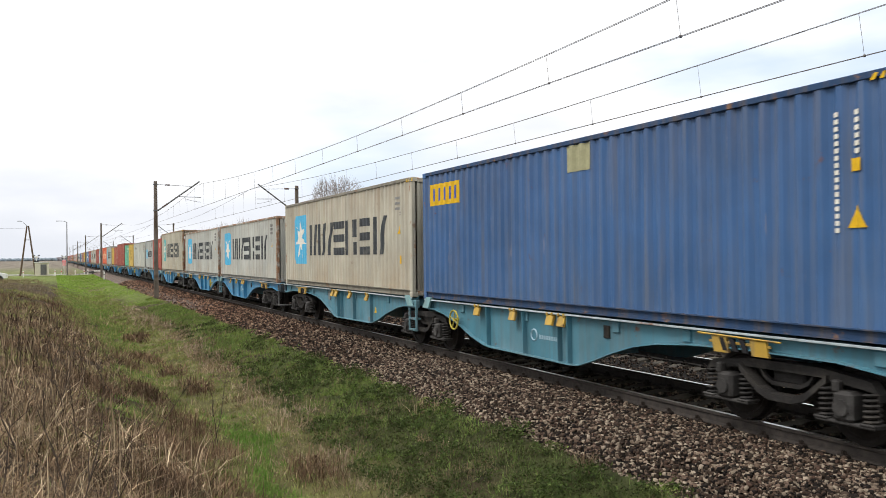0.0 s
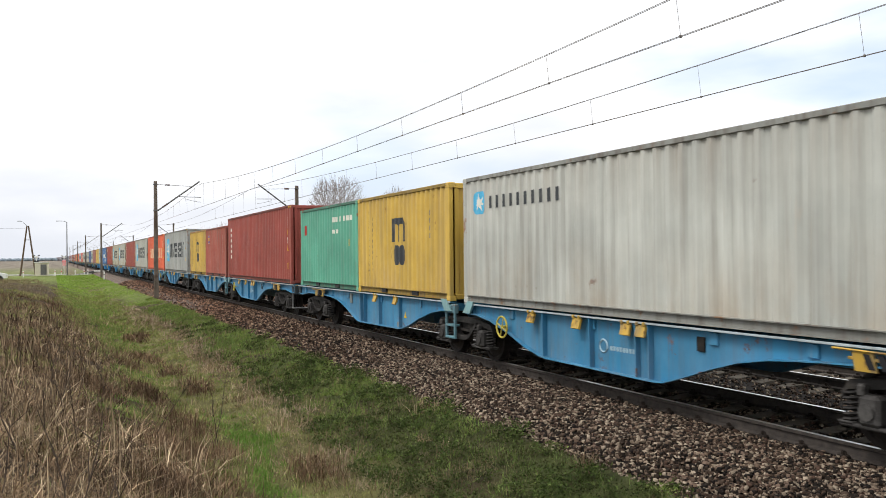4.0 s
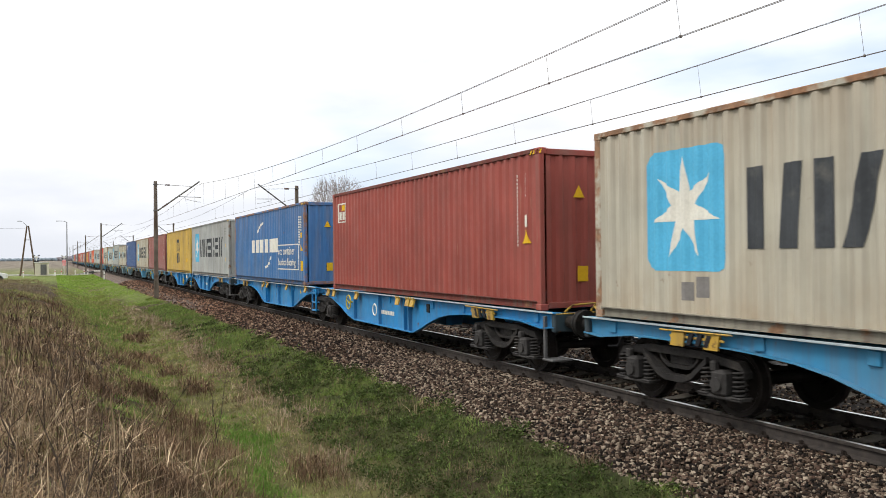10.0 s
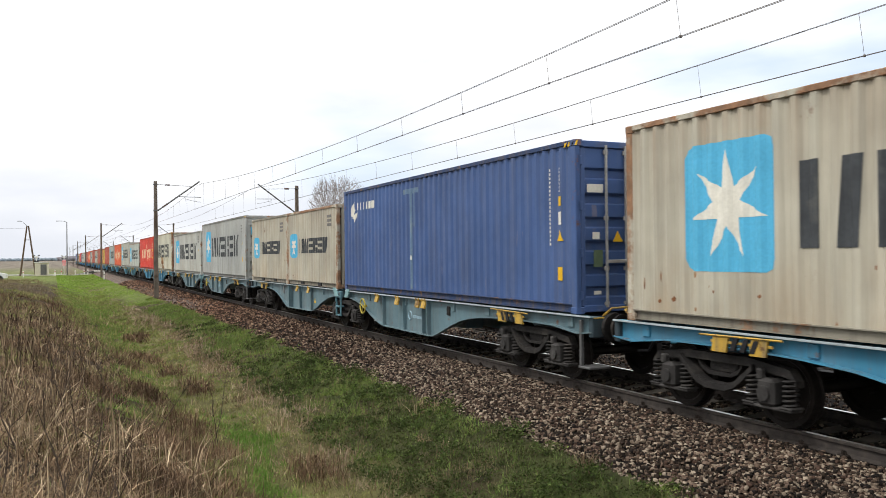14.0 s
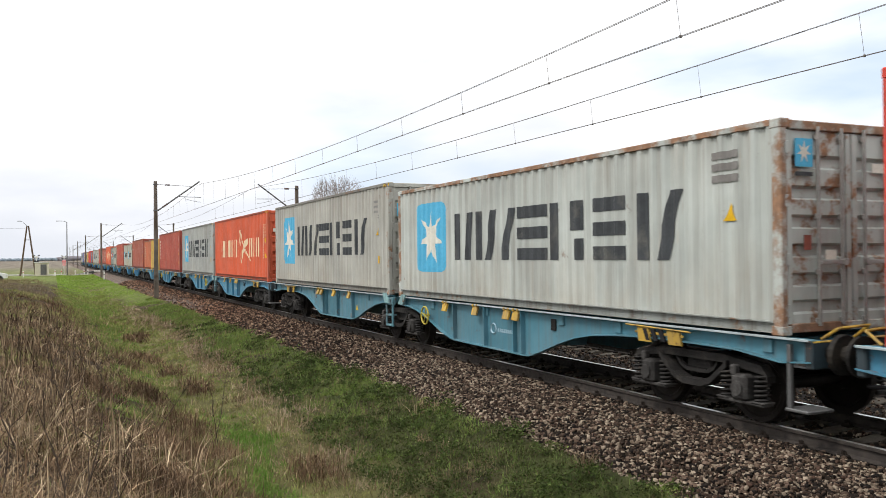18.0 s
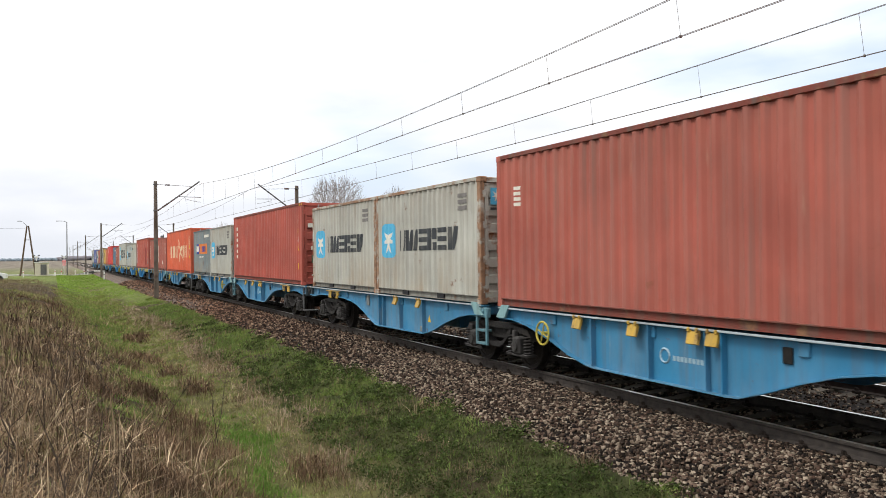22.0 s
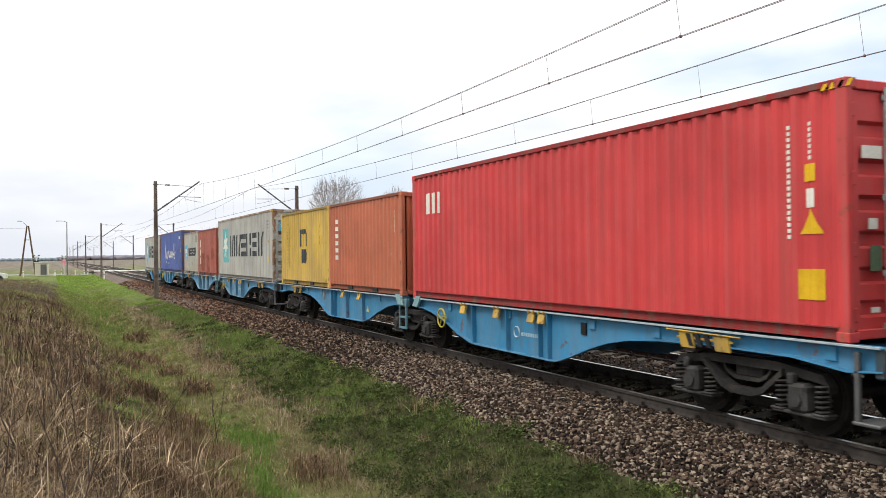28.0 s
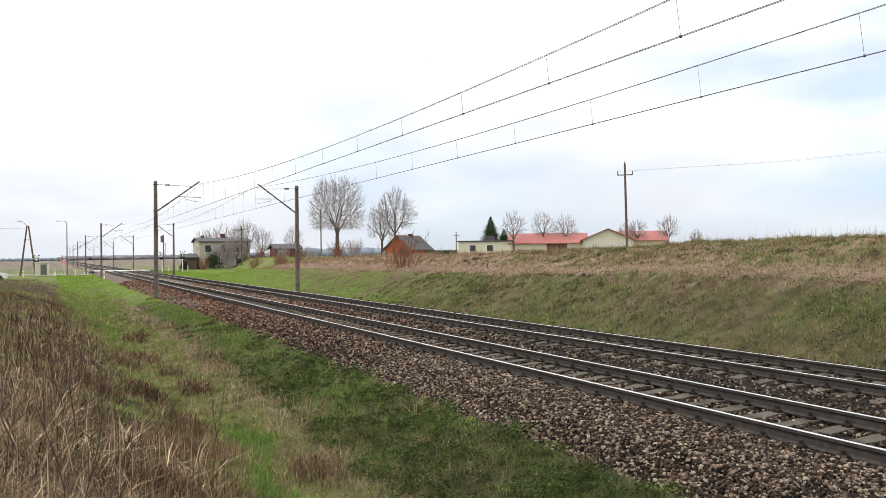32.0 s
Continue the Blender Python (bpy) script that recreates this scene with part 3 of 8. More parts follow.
# ---- overhead line ----
def mast(x, y, side, top=7.3):
    """Concrete mast with a cantilever; side is +1 where the arm points to +x."""
    m = thing("catenary_mast", "slender grey-brown concrete railway mast with a steel cantilever arm", "mast", "catenary masts", at=pose(x, y, -0.5))
    g = Geo()
    h = top + 0.5
    g.prism([(-0.14, -0.6), (0.14, -0.6), (0.095, h), (-0.095, h)], "y", -0.10, 0.10)
    for q in (-1, 1):
        g.prism([(q * 0.118 - 0.03, -0.6), (q * 0.118 + 0.03, -0.6), (q * 0.075 + 0.025, h), (q * 0.075 - 0.025, h)], "y", -0.13, 0.13)
    g.box((0, 0, h - 0.12), (0.20, 0.25, 0.24), 0.02)
    part("pole", g, M_CONCRETE, m)
    arm = Geo()
    arm.cyl((side * 0.15, 0, h - 1.95), (side * 2.85, 0, h + 0.05), 0.05, n=8)
    part("strut", arm, M_STEEL, m, "slanting steel tube")
    tie = Geo()
    tie.cyl((side * 0.12, 0, h - 0.22), (side * 2.4, 0, h - 0.3), 0.016, n=6)
    part("tie_rod", tie, M_STEEL, m)
    reg = Geo()
    reg.cyl((side * 1.45, 0, h - 1.0), (side * 2.95, 0, h - 1.03), 0.022, n=6)
    reg.cyl((side * 1.9, 0, h - 1.03), (side * 1.9, 0, h - 1.3), 0.014, n=6)
    reg.pipe([(side * 1.9, 0, h - 1.15), (side * 2.5, 0, h - 1.3), (side * 2.9, 0, h - 1.36)], 0.014)
    part("registration_arm", reg, M_STEEL, m)
    for q in ((side * 0.45, h - 1.73, 0.35, 0.26), (side * 0.6, h - 0.24, 0.3, 0.0)):
        ins = Geo()
        for k in range(6):
            a = Vector((q[0] + side * k * 0.055, 0, q[1] + k * 0.055 * (0.74 if q[3] else 0)))
            ins.cyl(a, a + Vector((side * 0.03, 0, 0.02 if q[3] else 0)), 0.075, 0.055, n=10)
        part("insulator", ins, M_INSUL, m)
    for zz in (h - 1.95, h - 0.22):
        part("collar", Geo().box((0, 0, zz), (0.29, 0.3, 0.07), 0.01), M_STEEL, m)
    return m


MASTS_L = [58.7, 131.0, 199.0, 269.0, 339.0, 409.0]
MASTS_R = [60.7, 131.5, 203.0, 275.0, 345.0, 415.0]
for y in MASTS_L:
    mast(6.1, y, 1)
for y in MASTS_R:
    mast(16.2, y, -1, 7.4)


def wire(geo, pts, r):
    for a, b in zip(pts, pts[1:]):
        geo.cyl(a, b, r, n=5, caps=False)


for x0, masts, first, gap, low_, bow in ((X_NEAR, MASTS_L, 6.6, 3.9, 6.11, 1.1), (X_FAR, MASTS_R, 6.2, 4.1, 6.24, 0.9)):
    spans = [-12.0] + masts
    ol = thing("overhead_wire", "dark copper overhead contact wire hung from a sagging messenger wire", "overhead line", "overhead wires", at=pose(x0, 0, 0))

    def sag(y):
        for a, b in zip(spans, spans[1:]):
            if a <= y <= b:
                m = (a + b) / 2
                return low_ + bow * ((y - m) / ((b - a) / 2)) ** 2
        return 7.0

    me, co = Geo(), Geo()
    ys = [-12 + 2.0 * k for k in range(int((spans[-1] + 12) / 2) + 1)]
    for off in (-0.02, 0.02):
        wire(me, [(off, y, sag(y)) for y in ys], 0.006)
        wire(co, [(off, y, 5.6) for y in ys[::5]], 0.006)
    part("messenger_wire", me, M_WIRE, ol)
    part("contact_wire", co, M_WIRE, ol)
    y = first
    while y < 80:
        d = Geo()
        d.cyl((0, y - 0.05, 5.6), (0, y + 0.05, sag(y)), 0.005, n=4)
        d.box((0, y - 0.05, 5.6), (0.045, 0.04, 0.045), 0.008)
        part("dropper", d, M_WIRE, ol)
        y += gap


# ---- containers ----
W2 = 1.219
COLOURS = {
    "blue": ((0.036, 0.096, 0.225), 0.45, "faded blue"), "blue2": ((0.045, 0.145, 0.33), 0.35, "streaked blue"), "navy": ((0.048, 0.092, 0.225), 0.2, "dark blue"),
    "royal": ((0.07, 0.105, 0.29), 0.3, "royal blue"), "slate": ((0.07, 0.135, 0.215), 0.45, "weathered slate-blue"), "beige": ((0.41, 0.385, 0.31), 0.4, "dirty beige"),
    "cream": ((0.50, 0.495, 0.405), 0.55, "cream"), "white": ((0.42, 0.43, 0.395), 0.4, "off-white"), "pale": ((0.39, 0.39, 0.345), 0.5, "pale grey"), "cool": ((0.43, 0.46, 0.435), 0.4, "pale blue-grey"),
    "grey": ((0.345, 0.36, 0.345), 0.2, "light grey"), "grey2": ((0.385, 0.385, 0.35), 0.3, "warm grey"), "red": ((0.36, 0.076, 0.053), 0.25, "brick-red"),
    "brown": ((0.27, 0.06, 0.045), 0.25, "dark red-brown"), "faded": ((0.28, 0.098, 0.09), 0.3, "sun-faded red-brown"), "rosy": ((0.33, 0.085, 0.06), 0.25, "brown-red"),
    "orange": ((0.58, 0.105, 0.045), 0.15, "bright orange-red"), "scarlet": ((0.55, 0.05, 0.035), 0.12, "scarlet"), "vivid": ((0.50, 0.045, 0.045), 0.15, "bright red"),
    "rust_orange": ((0.42, 0.12, 0.06), 0.3, "orange-brown"), "yellow": ((0.52, 0.345, 0.065), 0.5, "mustard-yellow"), "green": ((0.10, 0.33, 0.23), 0.3, "sea-green"), "smoke": ((0.165, 0.21, 0.225), 0.5, "dark grey"),
}
PALE = ("beige", "cream", "white", "pale", "cool", "grey", "grey2")
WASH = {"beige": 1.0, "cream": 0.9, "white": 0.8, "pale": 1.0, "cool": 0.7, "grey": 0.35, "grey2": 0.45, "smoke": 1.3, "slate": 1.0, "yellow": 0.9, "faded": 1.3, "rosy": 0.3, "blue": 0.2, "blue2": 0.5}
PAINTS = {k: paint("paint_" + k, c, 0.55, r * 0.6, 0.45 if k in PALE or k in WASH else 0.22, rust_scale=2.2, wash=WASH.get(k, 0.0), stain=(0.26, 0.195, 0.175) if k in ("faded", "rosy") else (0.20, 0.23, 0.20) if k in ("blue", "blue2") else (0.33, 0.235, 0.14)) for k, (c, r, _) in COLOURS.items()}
FRAMES = {k: paint("frame_" + k, c, 0.65, 0.95 if k in PALE else 0.6, 0.5, rust_scale=2.6, rust_colour=(0.25, 0.115, 0.05) if k in PALE else (0.16, 0.075, 0.04)) for k, (c, _, _) in COLOURS.items()}
RUSTY = {k: paint("rusted_frame_" + k, c, 0.75, 1.75, 0.4, rust_scale=2.0, rust_colour=(0.23, 0.115, 0.058)) for k, (c, _, _) in COLOURS.items()}
SILLS = {k: paint("sill_" + k, tone(c, 0.5), 0.75, 0.7, 0.95, rust_scale=3.0, dirt=(0.10, 0.08, 0.065), rust_colour=(0.2, 0.11, 0.06)) for k, (c, _, _) in COLOURS.items()}
M_GALV = plain("zinc_rod", (0.36, 0.35, 0.33), 0.5, 0.2, 6, 30, 0.1, metal=0.4)
M_INK = plain("charcoal_marking", (0.055, 0.06, 0.065), 0.6, 0.25, 2.5, 25, 0.05, second=(0.12, 0.12, 0.11), amount=0.2)
M_CHALK = plain("white_marking", (0.68, 0.66, 0.58), 0.6, 0.12, 3, 25, 0.05)
M_SKY = plain("light_blue_marking", (0.095, 0.41, 0.63), 0.55, 0.1, 2, 25, 0.05)
M_TEALMARK = plain("teal_marking", (0.14, 0.40, 0.40), 0.55, 0.12, 2, 25, 0.05)
M_CREAM = plain("cream_marking", (0.72, 0.60, 0.40), 0.6, 0.1, 3, 25, 0.05)
M_YELLOW = plain("yellow_marking", (0.66, 0.40, 0.02), 0.5, 0.12, 4, 30, 0.05)
M_BLUEMARK = plain("blue_marking", (0.03, 0.07, 0.32), 0.5, 0.1, 3, 25, 0.05)
M_ORANGEMARK = plain("orange_marking", (0.65, 0.20, 0.06), 0.5, 0.1, 3, 25, 0.05)
M_PATCH = plain("repair_patch", (0.24, 0.052, 0.045), 0.7, 0.2, 4, 25, 0.1)
M_PALEINK = plain("washed_out_ink", (0.25, 0.245, 0.235), 0.7, 0.2, 4, 25, 0.05)
M_RUSTPATCH = plain("rust_patch", (0.19, 0.085, 0.04), 0.85, 0.4, 6, 25, 0.2, second=(0.33, 0.19, 0.09), amount=0.3)
M_TANRUST = plain("tan_rusty_paint", (0.34, 0.23, 0.12), 0.8, 0.25, 5, 25, 0.2, second=(0.22, 0.11, 0.055), amount=0.45)
M_SAGE = plain("sage_repaint", (0.12, 0.185, 0.27), 0.7, 0.2, 3, 25, 0.05, second=(0.2, 0.25, 0.27), amount=0.3)
M_STALE = plain("yellowed_paint", (0.42, 0.40, 0.30), 0.7, 0.12, 3, 25, 0.05)
M_GREYPATCH = plain("grey_patch", (0.20, 0.19, 0.18), 0.8, 0.2, 4, 25, 0.1)
M_OLIVEPATCH = plain("olive_tan_patch", (0.34, 0.33, 0.20), 0.7, 0.15, 4, 25, 0.1)
M_GREENPATCH = plain("dull_green_plate", (0.10, 0.14, 0.085), 0.6, 0.15, 5, 30, 0.05)
M_DARKBROWN = plain("dark_scrape", (0.25, 0.085, 0.062), 0.8, 0.3, 3, 25, 0.1)
SIZES = {"H": (12.192, 2.896), "L": (12.192, 2.591), "T": (6.058, 2.591)}


def waves(length):
    """Where the wall's folds lie, from end to end, with their depth."""
    run = length - 0.30
    n = round(run / 0.278)
    p = run / n
    out = []
    for i in range(n):
        a = -run / 2 + i * p
        out += [(a, 0.0), (a + 0.26 * p, 0.0), (a + 0.48 * p, 0.038), (a + 0.78 * p, 0.038)]
    return out + [(run / 2, 0.0)]


def folded(length, z0, z1, out):
    """A folded wall in the y-z plane at x = -out, with its inner face 30 mm behind it."""
    g = Geo()
    ws = waves(length)
    for (a, d), (b, e) in zip(ws, ws[1:]):
        for back in (0.0, 0.03):
            x0, x1 = -out + d + back, -out + e + back
            g.add([(x0, a, z0), (x1, b, z0), (x1, b, z1), (x0, a, z1)], [(0, 3, 2, 1)])
    return g


def box_meshes(kind):
    """The meshes that all containers of one size share."""
    L, H = SIZES[kind]
    base = PAINTS["grey"]
    out = {"side_wall": folded(L, 0.16, H - 0.075, W2 - 0.014).mesh("side_wall", base)}
    g = folded(2.42, 0.14, H - 0.12, L / 2 - 0.03)
    g.v = [(y, x, z) for x, y, z in g.v]
    out["end_wall"] = g.mesh("end_wall", base)
    crest = [(-L / 2 + 0.1, H - 0.02)]
    for k in range(int((L - 0.5) / 0.4)):
        y = -L / 2 + 0.3 + k * 0.4
        crest += [(y - 0.1, H - 0.02), (y - 0.07, H - 0.014), (y + 0.07, H - 0.014), (y + 0.1, H - 0.02)]
    crest.append((L / 2 - 0.1, H - 0.02))
    g = Geo()
    for (a, za), (b, zb) in zip(crest, crest[1:]):
        n_ = len(g.v)
        if not n_:
            g.v += [(-W2 + 0.05, a, za), (W2 - 0.05, a, za)]
            n_ = 2
        g.v += [(-W2 + 0.05, b, zb), (W2 - 0.05, b, zb)]
        g.f.append((n_ - 2, n_ - 1, n_ + 1, n_))
    n_ = len(g.v)
    g.v += [(-W2 + 0.05, -L / 2 + 0.1, H - 0.05), (W2 - 0.05, -L / 2 + 0.1, H - 0.05), (-W2 + 0.05, L / 2 - 0.1, H - 0.05), (W2 - 0.05, L / 2 - 0.1, H - 0.05)]
    g.f += [(n_, n_ + 2, n_ + 3, n_ + 1), (0, n_, n_ + 1, 1), (n_ - 2, n_ - 1, n_ + 3, n_ + 2), tuple([n_] + list(range(0, n_, 2)) + [n_ + 2]), tuple([n_ + 3] + list(range(n_ - 1, 0, -2)) + [n_ + 1])]
    out["roof"] = g.mesh("roof", base)
    g = Geo().box((-W2 + 0.035, 0, H - 0.042), (0.066, L - 0.3, 0.08), 0.008)
    out["top_rail"] = g.mesh("top_rail", base)
    g = Geo()
    g.prism([(-W2 + 0.003, 0.153), (-W2 + 0.003, 0.169), (-W2 + 0.067, 0.169), (-W2 + 0.067, 0.027), (-W2 + 0.015, 0.027), (-W2 + 0.015, 0.041), (-W2 + 0.049, 0.041), (-W2 + 0.049, 0.153)], "y", -L / 2 + 0.15, L / 2 - 0.15)
    out["bottom_rail"] = g.mesh("bottom_rail", base)
    g = Geo()
    for k in range(int(L / 0.6)):
        g.box((0, -L / 2 + 0.35 + k * 0.6, 0.09), (2 * W2 - 0.2, 0.06, 0.11))
    g.box((0, 0, 0.155), (2 * W2 - 0.14, L - 0.2, 0.02))
    out["floor_frame"] = g.mesh("floor_frame", base)
    # solid black block in the rail stands for the pocket's shaded opening
    out["fork_pocket"] = Geo().box((-W2 + 0.03, 0, 0.097), (0.034, 0.36, 0.108), 0.004).mesh("fork_pocket", M_BLACK)
    out["corner_post"] = Geo().box((0, 0, H / 2), (0.1, 0.15, H - 0.2), 0.012).box((0.055, 0.03, H / 2), (0.05, 0.07, H - 0.2)).mesh("corner_post", base)
    g = Geo().box((0, 0, 0), (0.162, 0.178, 0.118), 0.012)
    out["corner_casting"] = g.mesh("corner_casting", base)
    g = Geo().box((0, 0, 0), (2 * W2 - 0.32, 0.1, 0.11), 0.01)
    out["cross_beam"] = g.mesh("cross_beam", base)
    g = Geo()
    w, h = W2 - 0.13, H - 0.26
    zz, dd = [0.13], [0.0]
    for k in (0.05, 0.19, 0.34, 0.49, 0.64, 0.80):
        for q, deep in ((0.0, 0.0), (0.012, 0.055), (0.06, 0.055), (0.075, 0.0)):
            zz.append(0.13 + h * (k + q))
            dd.append(deep)
    zz.append(0.13 + h)
    dd.append(0.0)
    for (a, d), (b, e) in zip(zip(zz, dd), zip(zz[1:], dd[1:])):
        g.add([(0.09, d, a), (w - 0.07, d, a), (w - 0.07, e, b), (0.09, e, b)], [(0, 1, 2, 3)])
    g.box((0.055, 0.0, 0.13 + h / 2), (0.09, 0.04, h), 0.008)
    g.box((w - 0.035, 0.0, 0.13 + h / 2), (0.09, 0.04, h), 0.008)
    g.box((w / 2, 0.075, 0.13 + h / 2), (w, 0.02, h))
    for z in (0.3, H * 0.35, H * 0.62, H - 0.35):
        g.box((w + 0.03, -0.02, z), (0.09, 0.05, 0.16), 0.01)
    out["door"] = g.mesh("door", base)
    g = Geo().cyl((0, 0, 0.1), (0, 0, H - 0.08), 0.024, n=8)
    for z in (0.16, 0.75, H * 0.55, H - 0.2):
        g.box((0, 0.012, z), (0.09, 0.04, 0.07), 0.008)
    out["lock_rod"] = g.mesh("lock_rod", M_GALV)
    out["handle"] = Geo().box((0.2, -0.03, 0.86), (0.44, 0.016, 0.035), 0.006).box((0.0, -0.02, 0.86), (0.06, 0.05, 0.07), 0.006).mesh("handle", M_GALV)
    return out


BOX = {k: box_meshes(k) for k in SIZES}


def marks(name, length, polys, material, lift=0.004):
    """Paint on the folded wall: flat outlines in (u, v), u from the rear end, laid 4 mm over the folds."""
    bm = bmesh.new()
    for poly in polys:
        try:
            bm.faces.new([bm.verts.new((0.0, length / 2 - u, v)) for u, v in poly])
        except ValueError:
            pass
    bmesh.ops.remove_doubles(bm, verts=bm.verts[:], dist=1e-4)
    ws = waves(length)
    ys = [v.co.y for v in bm.verts]
    lo, hi = min(ys), max(ys)
    for a, d in ws:
        if lo < a < hi:
            bmesh.ops.bisect_plane(bm, geom=bm.verts[:] + bm.edges[:] + bm.faces[:], dist=1e-5, plane_co=(0, a, 0), plane_no=(0, 1, 0))
    wy, wd = [q[0] for q in ws], [q[1] for q in ws]
    for v in bm.verts:
        v.co.x = -(W2 - 0.014) + float(np.interp(v.co.y, wy, wd)) - lift
    me = bpy.data.meshes.new(name)
    bm.to_mesh(me)
    bm.free()
    me.materials.append(material)
    return me


def rect(u0, v0, u1, v1):
    return [(u0, v0), (u1, v0), (u1, v1), (u0, v1)]


def soft_rect(u0, v0, u1, v1, r):
    return [(u0 + r, v0), (u1 - r, v0), (u1 - r * 0.3, v0 + r * 0.3), (u1, v0 + r), (u1, v1 - r), (u1 - r * 0.3, v1 - r * 0.3), (u1 - r, v1), (u0 + r, v1), (u0 + r * 0.3, v1 - r * 0.3), (u0, v1 - r), (u0, v0 + r), (u0 + r * 0.3, v0 + r * 0.3)]


def star(u, v, ru, rv, k=0.36):
    out = []
    for i in range(7):
        a = 2 * math.pi * i / 7
        tip = (u + ru * math.sin(a), v + rv * math.cos(a))
        s = [(u + ru * k * math.sin(a + e * math.pi / 7), v + rv * k * math.cos(a + e * math.pi / 7)) for e in (-1, 1)]
        out.append([(u, v), s[0], tip, s[1]])
    return out


def six_blocks(us, v0, v1, s):
    """Plain dark bars, in the size, place and weight of the large lettering: upright, leaning or lying."""
    h = v1 - v0
    out = []
    lean = lambda u, w, k: [(u, v0), (u + w, v0), (u + w + k, v1), (u + k, v1)]
    for i, (a, b) in enumerate(us):
        w = b - a
        if i == 0:
            out += [rect(a, v0, a + s, v1), lean(a + w / 2 - s / 2, s, 0.06), rect(b - s, v0, b, v1)]
        elif i == 1:
            out += [lean(a, s, w * 0.22), lean(b - s - w * 0.22, s, w * 0.22)]
        elif i in (2, 4):
            out += [rect(a, v0, b, v0 + h * 0.22), rect(a, v0 + h * 0.39, b, v0 + h * 0.61), rect(a, v1 - h * 0.22, b, v1)]
        elif i == 3:
            out += [rect(a, v0, a + s, v1), rect(b - s * 1.4, v0 + h * 0.5, b, v1), rect(b - s, v0, b, v0 + h * 0.36)]
        else:
            out += [rect(a, v0, a + s, v1), lean(b - s - w * 0.3, s, w * 0.3)]
    return out


def thin_bars(us, v0, v1, w):
    return [rect(u, v0, u + w, v1) for u in us]


def column(u, v0, v1, w, n, gap=0.35):
    """A column of small plain bars, where writing runs down the wall."""
    step = (v1 - v0) / n
    return [rect(u, v0 + i * step, u + w, v0 + (i + 1 - gap) * step) for i in range(n)]


def spiral_stroke(pts, w):
    out = []
    for (a, b), (c, d) in zip(pts, pts[1:]):
        m = math.hypot(c - a, d - b)
        nx_, ny_ = -(d - b) / m * w / 2, (c - a) / m * w / 2
        out.append([(a - nx_, b - ny_), (c - nx_, d - ny_), (c + nx_, d + ny_), (a + nx_, b + ny_)])
    return out


WORD40 = [(3.22, 4.52), (4.6, 5.81), (5.93, 6.95), (7.07, 8.04), (8.3, 9.17), (9.45, 10.45)]
WORD20 = [(1.62, 2.2), (2.25, 2.8), (2.88, 3.3), (3.38, 3.82), (3.95, 4.35), (4.5, 4.95)]
DESIGNS = {}


def scabs(seed, n, u0, u1):
    """Small ragged rust spots near the foot of a wall."""
    r = random.Random(seed)
    out = []
    for _ in range(n):
        u, v, a, b = r.uniform(u0, u1), 0.2 + 0.75 * r.random() ** 1.8, 0.008 + 0.04 * r.random() ** 2, 0.02 + 0.13 * r.random() ** 2
        out.append([(u - a, v), (u - 0.4 * a, v - b), (u + 0.7 * a, v - 0.7 * b), (u + a, v + 0.2 * b), (u + 0.2 * a, v + b)])
    return out




def design(name, kind, parts):
    L = SIZES[kind][0]
    out = []
    for i, (polys, m, lab) in enumerate(parts):
        if "large" in lab or "emblem" in lab and "small" not in lab:
            out += [(marks("marking", L, [q], m, 0.003 + 0.003 * i), m, lab, "") for q in polys]
        else:
            out.append((marks("marking", L, polys, m, 0.003 + 0.003 * i), m, lab, "stuff" if len(polys) > 1 and "star" not in lab else ""))
    DESIGNS[name] = out


TRI = lambda u, v, s: [[(u - s, v), (u + s, v), (u, v + 1.9 * s)]]
tail_dark = column(11.0, 2.15, 2.55, 0.4, 3, 0.55) + column(11.38, 2.0, 2.12, 0.1, 2, 0.5)
for tag, blue in (("star", M_SKY), ("tealstar", M_TEALMARK)):
    design(tag, "H", [([soft_rect(1.28, 0.75, 2.85, 2.43, 0.16)], blue, "light-blue painted square"), ([[(u, v) for u, v in q] for q in star(2.06, 1.6, 0.68, 0.73)], M_CHALK, "white seven-pointed star"),
                      (six_blocks(WORD40, 1.04, 2.05, 0.27), M_INK, "dark bar in place of large lettering"), (tail_dark, M_PALEINK, "small faded grey bars"), (TRI(11.35, 1.55, 0.12) + [rect(11.4, 0.8, 11.5, 1.0)], M_YELLOW, "small yellow warning signs")])
design("starlow", "L", [([soft_rect(1.17, 0.62, 2.72, 2.2, 0.16)], M_SKY, "light-blue painted square"), (star(1.95, 1.42, 0.66, 0.7), M_CHALK, "white seven-pointed star"),
                        (six_blocks(WORD40, 0.9, 1.88, 0.27), M_INK, "dark bar in place of large lettering"), (column(11.0, 1.9, 2.35, 0.5, 3), M_GREYPATCH, "small faded grey bars"), (TRI(11.35, 1.4, 0.12), M_YELLOW, "small yellow warning sign")])
design("line", "L", [([soft_rect(0.45, 1.82, 0.95, 2.28, 0.08)], M_SKY, "small light-blue square"), (star(0.7, 2.05, 0.2, 0.2), M_CHALK, "small white star"),
                     (thin_bars([1.1 + 0.27 * k for k in range(10)], 1.92, 2.16, 0.16), M_INK, "row of small dark blocks"), (column(11.0, 1.6, 2.3, 0.35, 4), M_GREYPATCH, "small faded grey bars")])
design("line20", "T", [([soft_rect(0.4, 1.85, 0.75, 2.2, 0.06)], M_SKY, "small light-blue square"), (thin_bars([0.85 + 0.2 * k for k in range(9)], 1.92, 2.12, 0.13), M_INK, "row of small dark blocks"), (column(4.7, 1.7, 2.3, 0.3, 4), M_GREYPATCH, "small faded grey bars")])
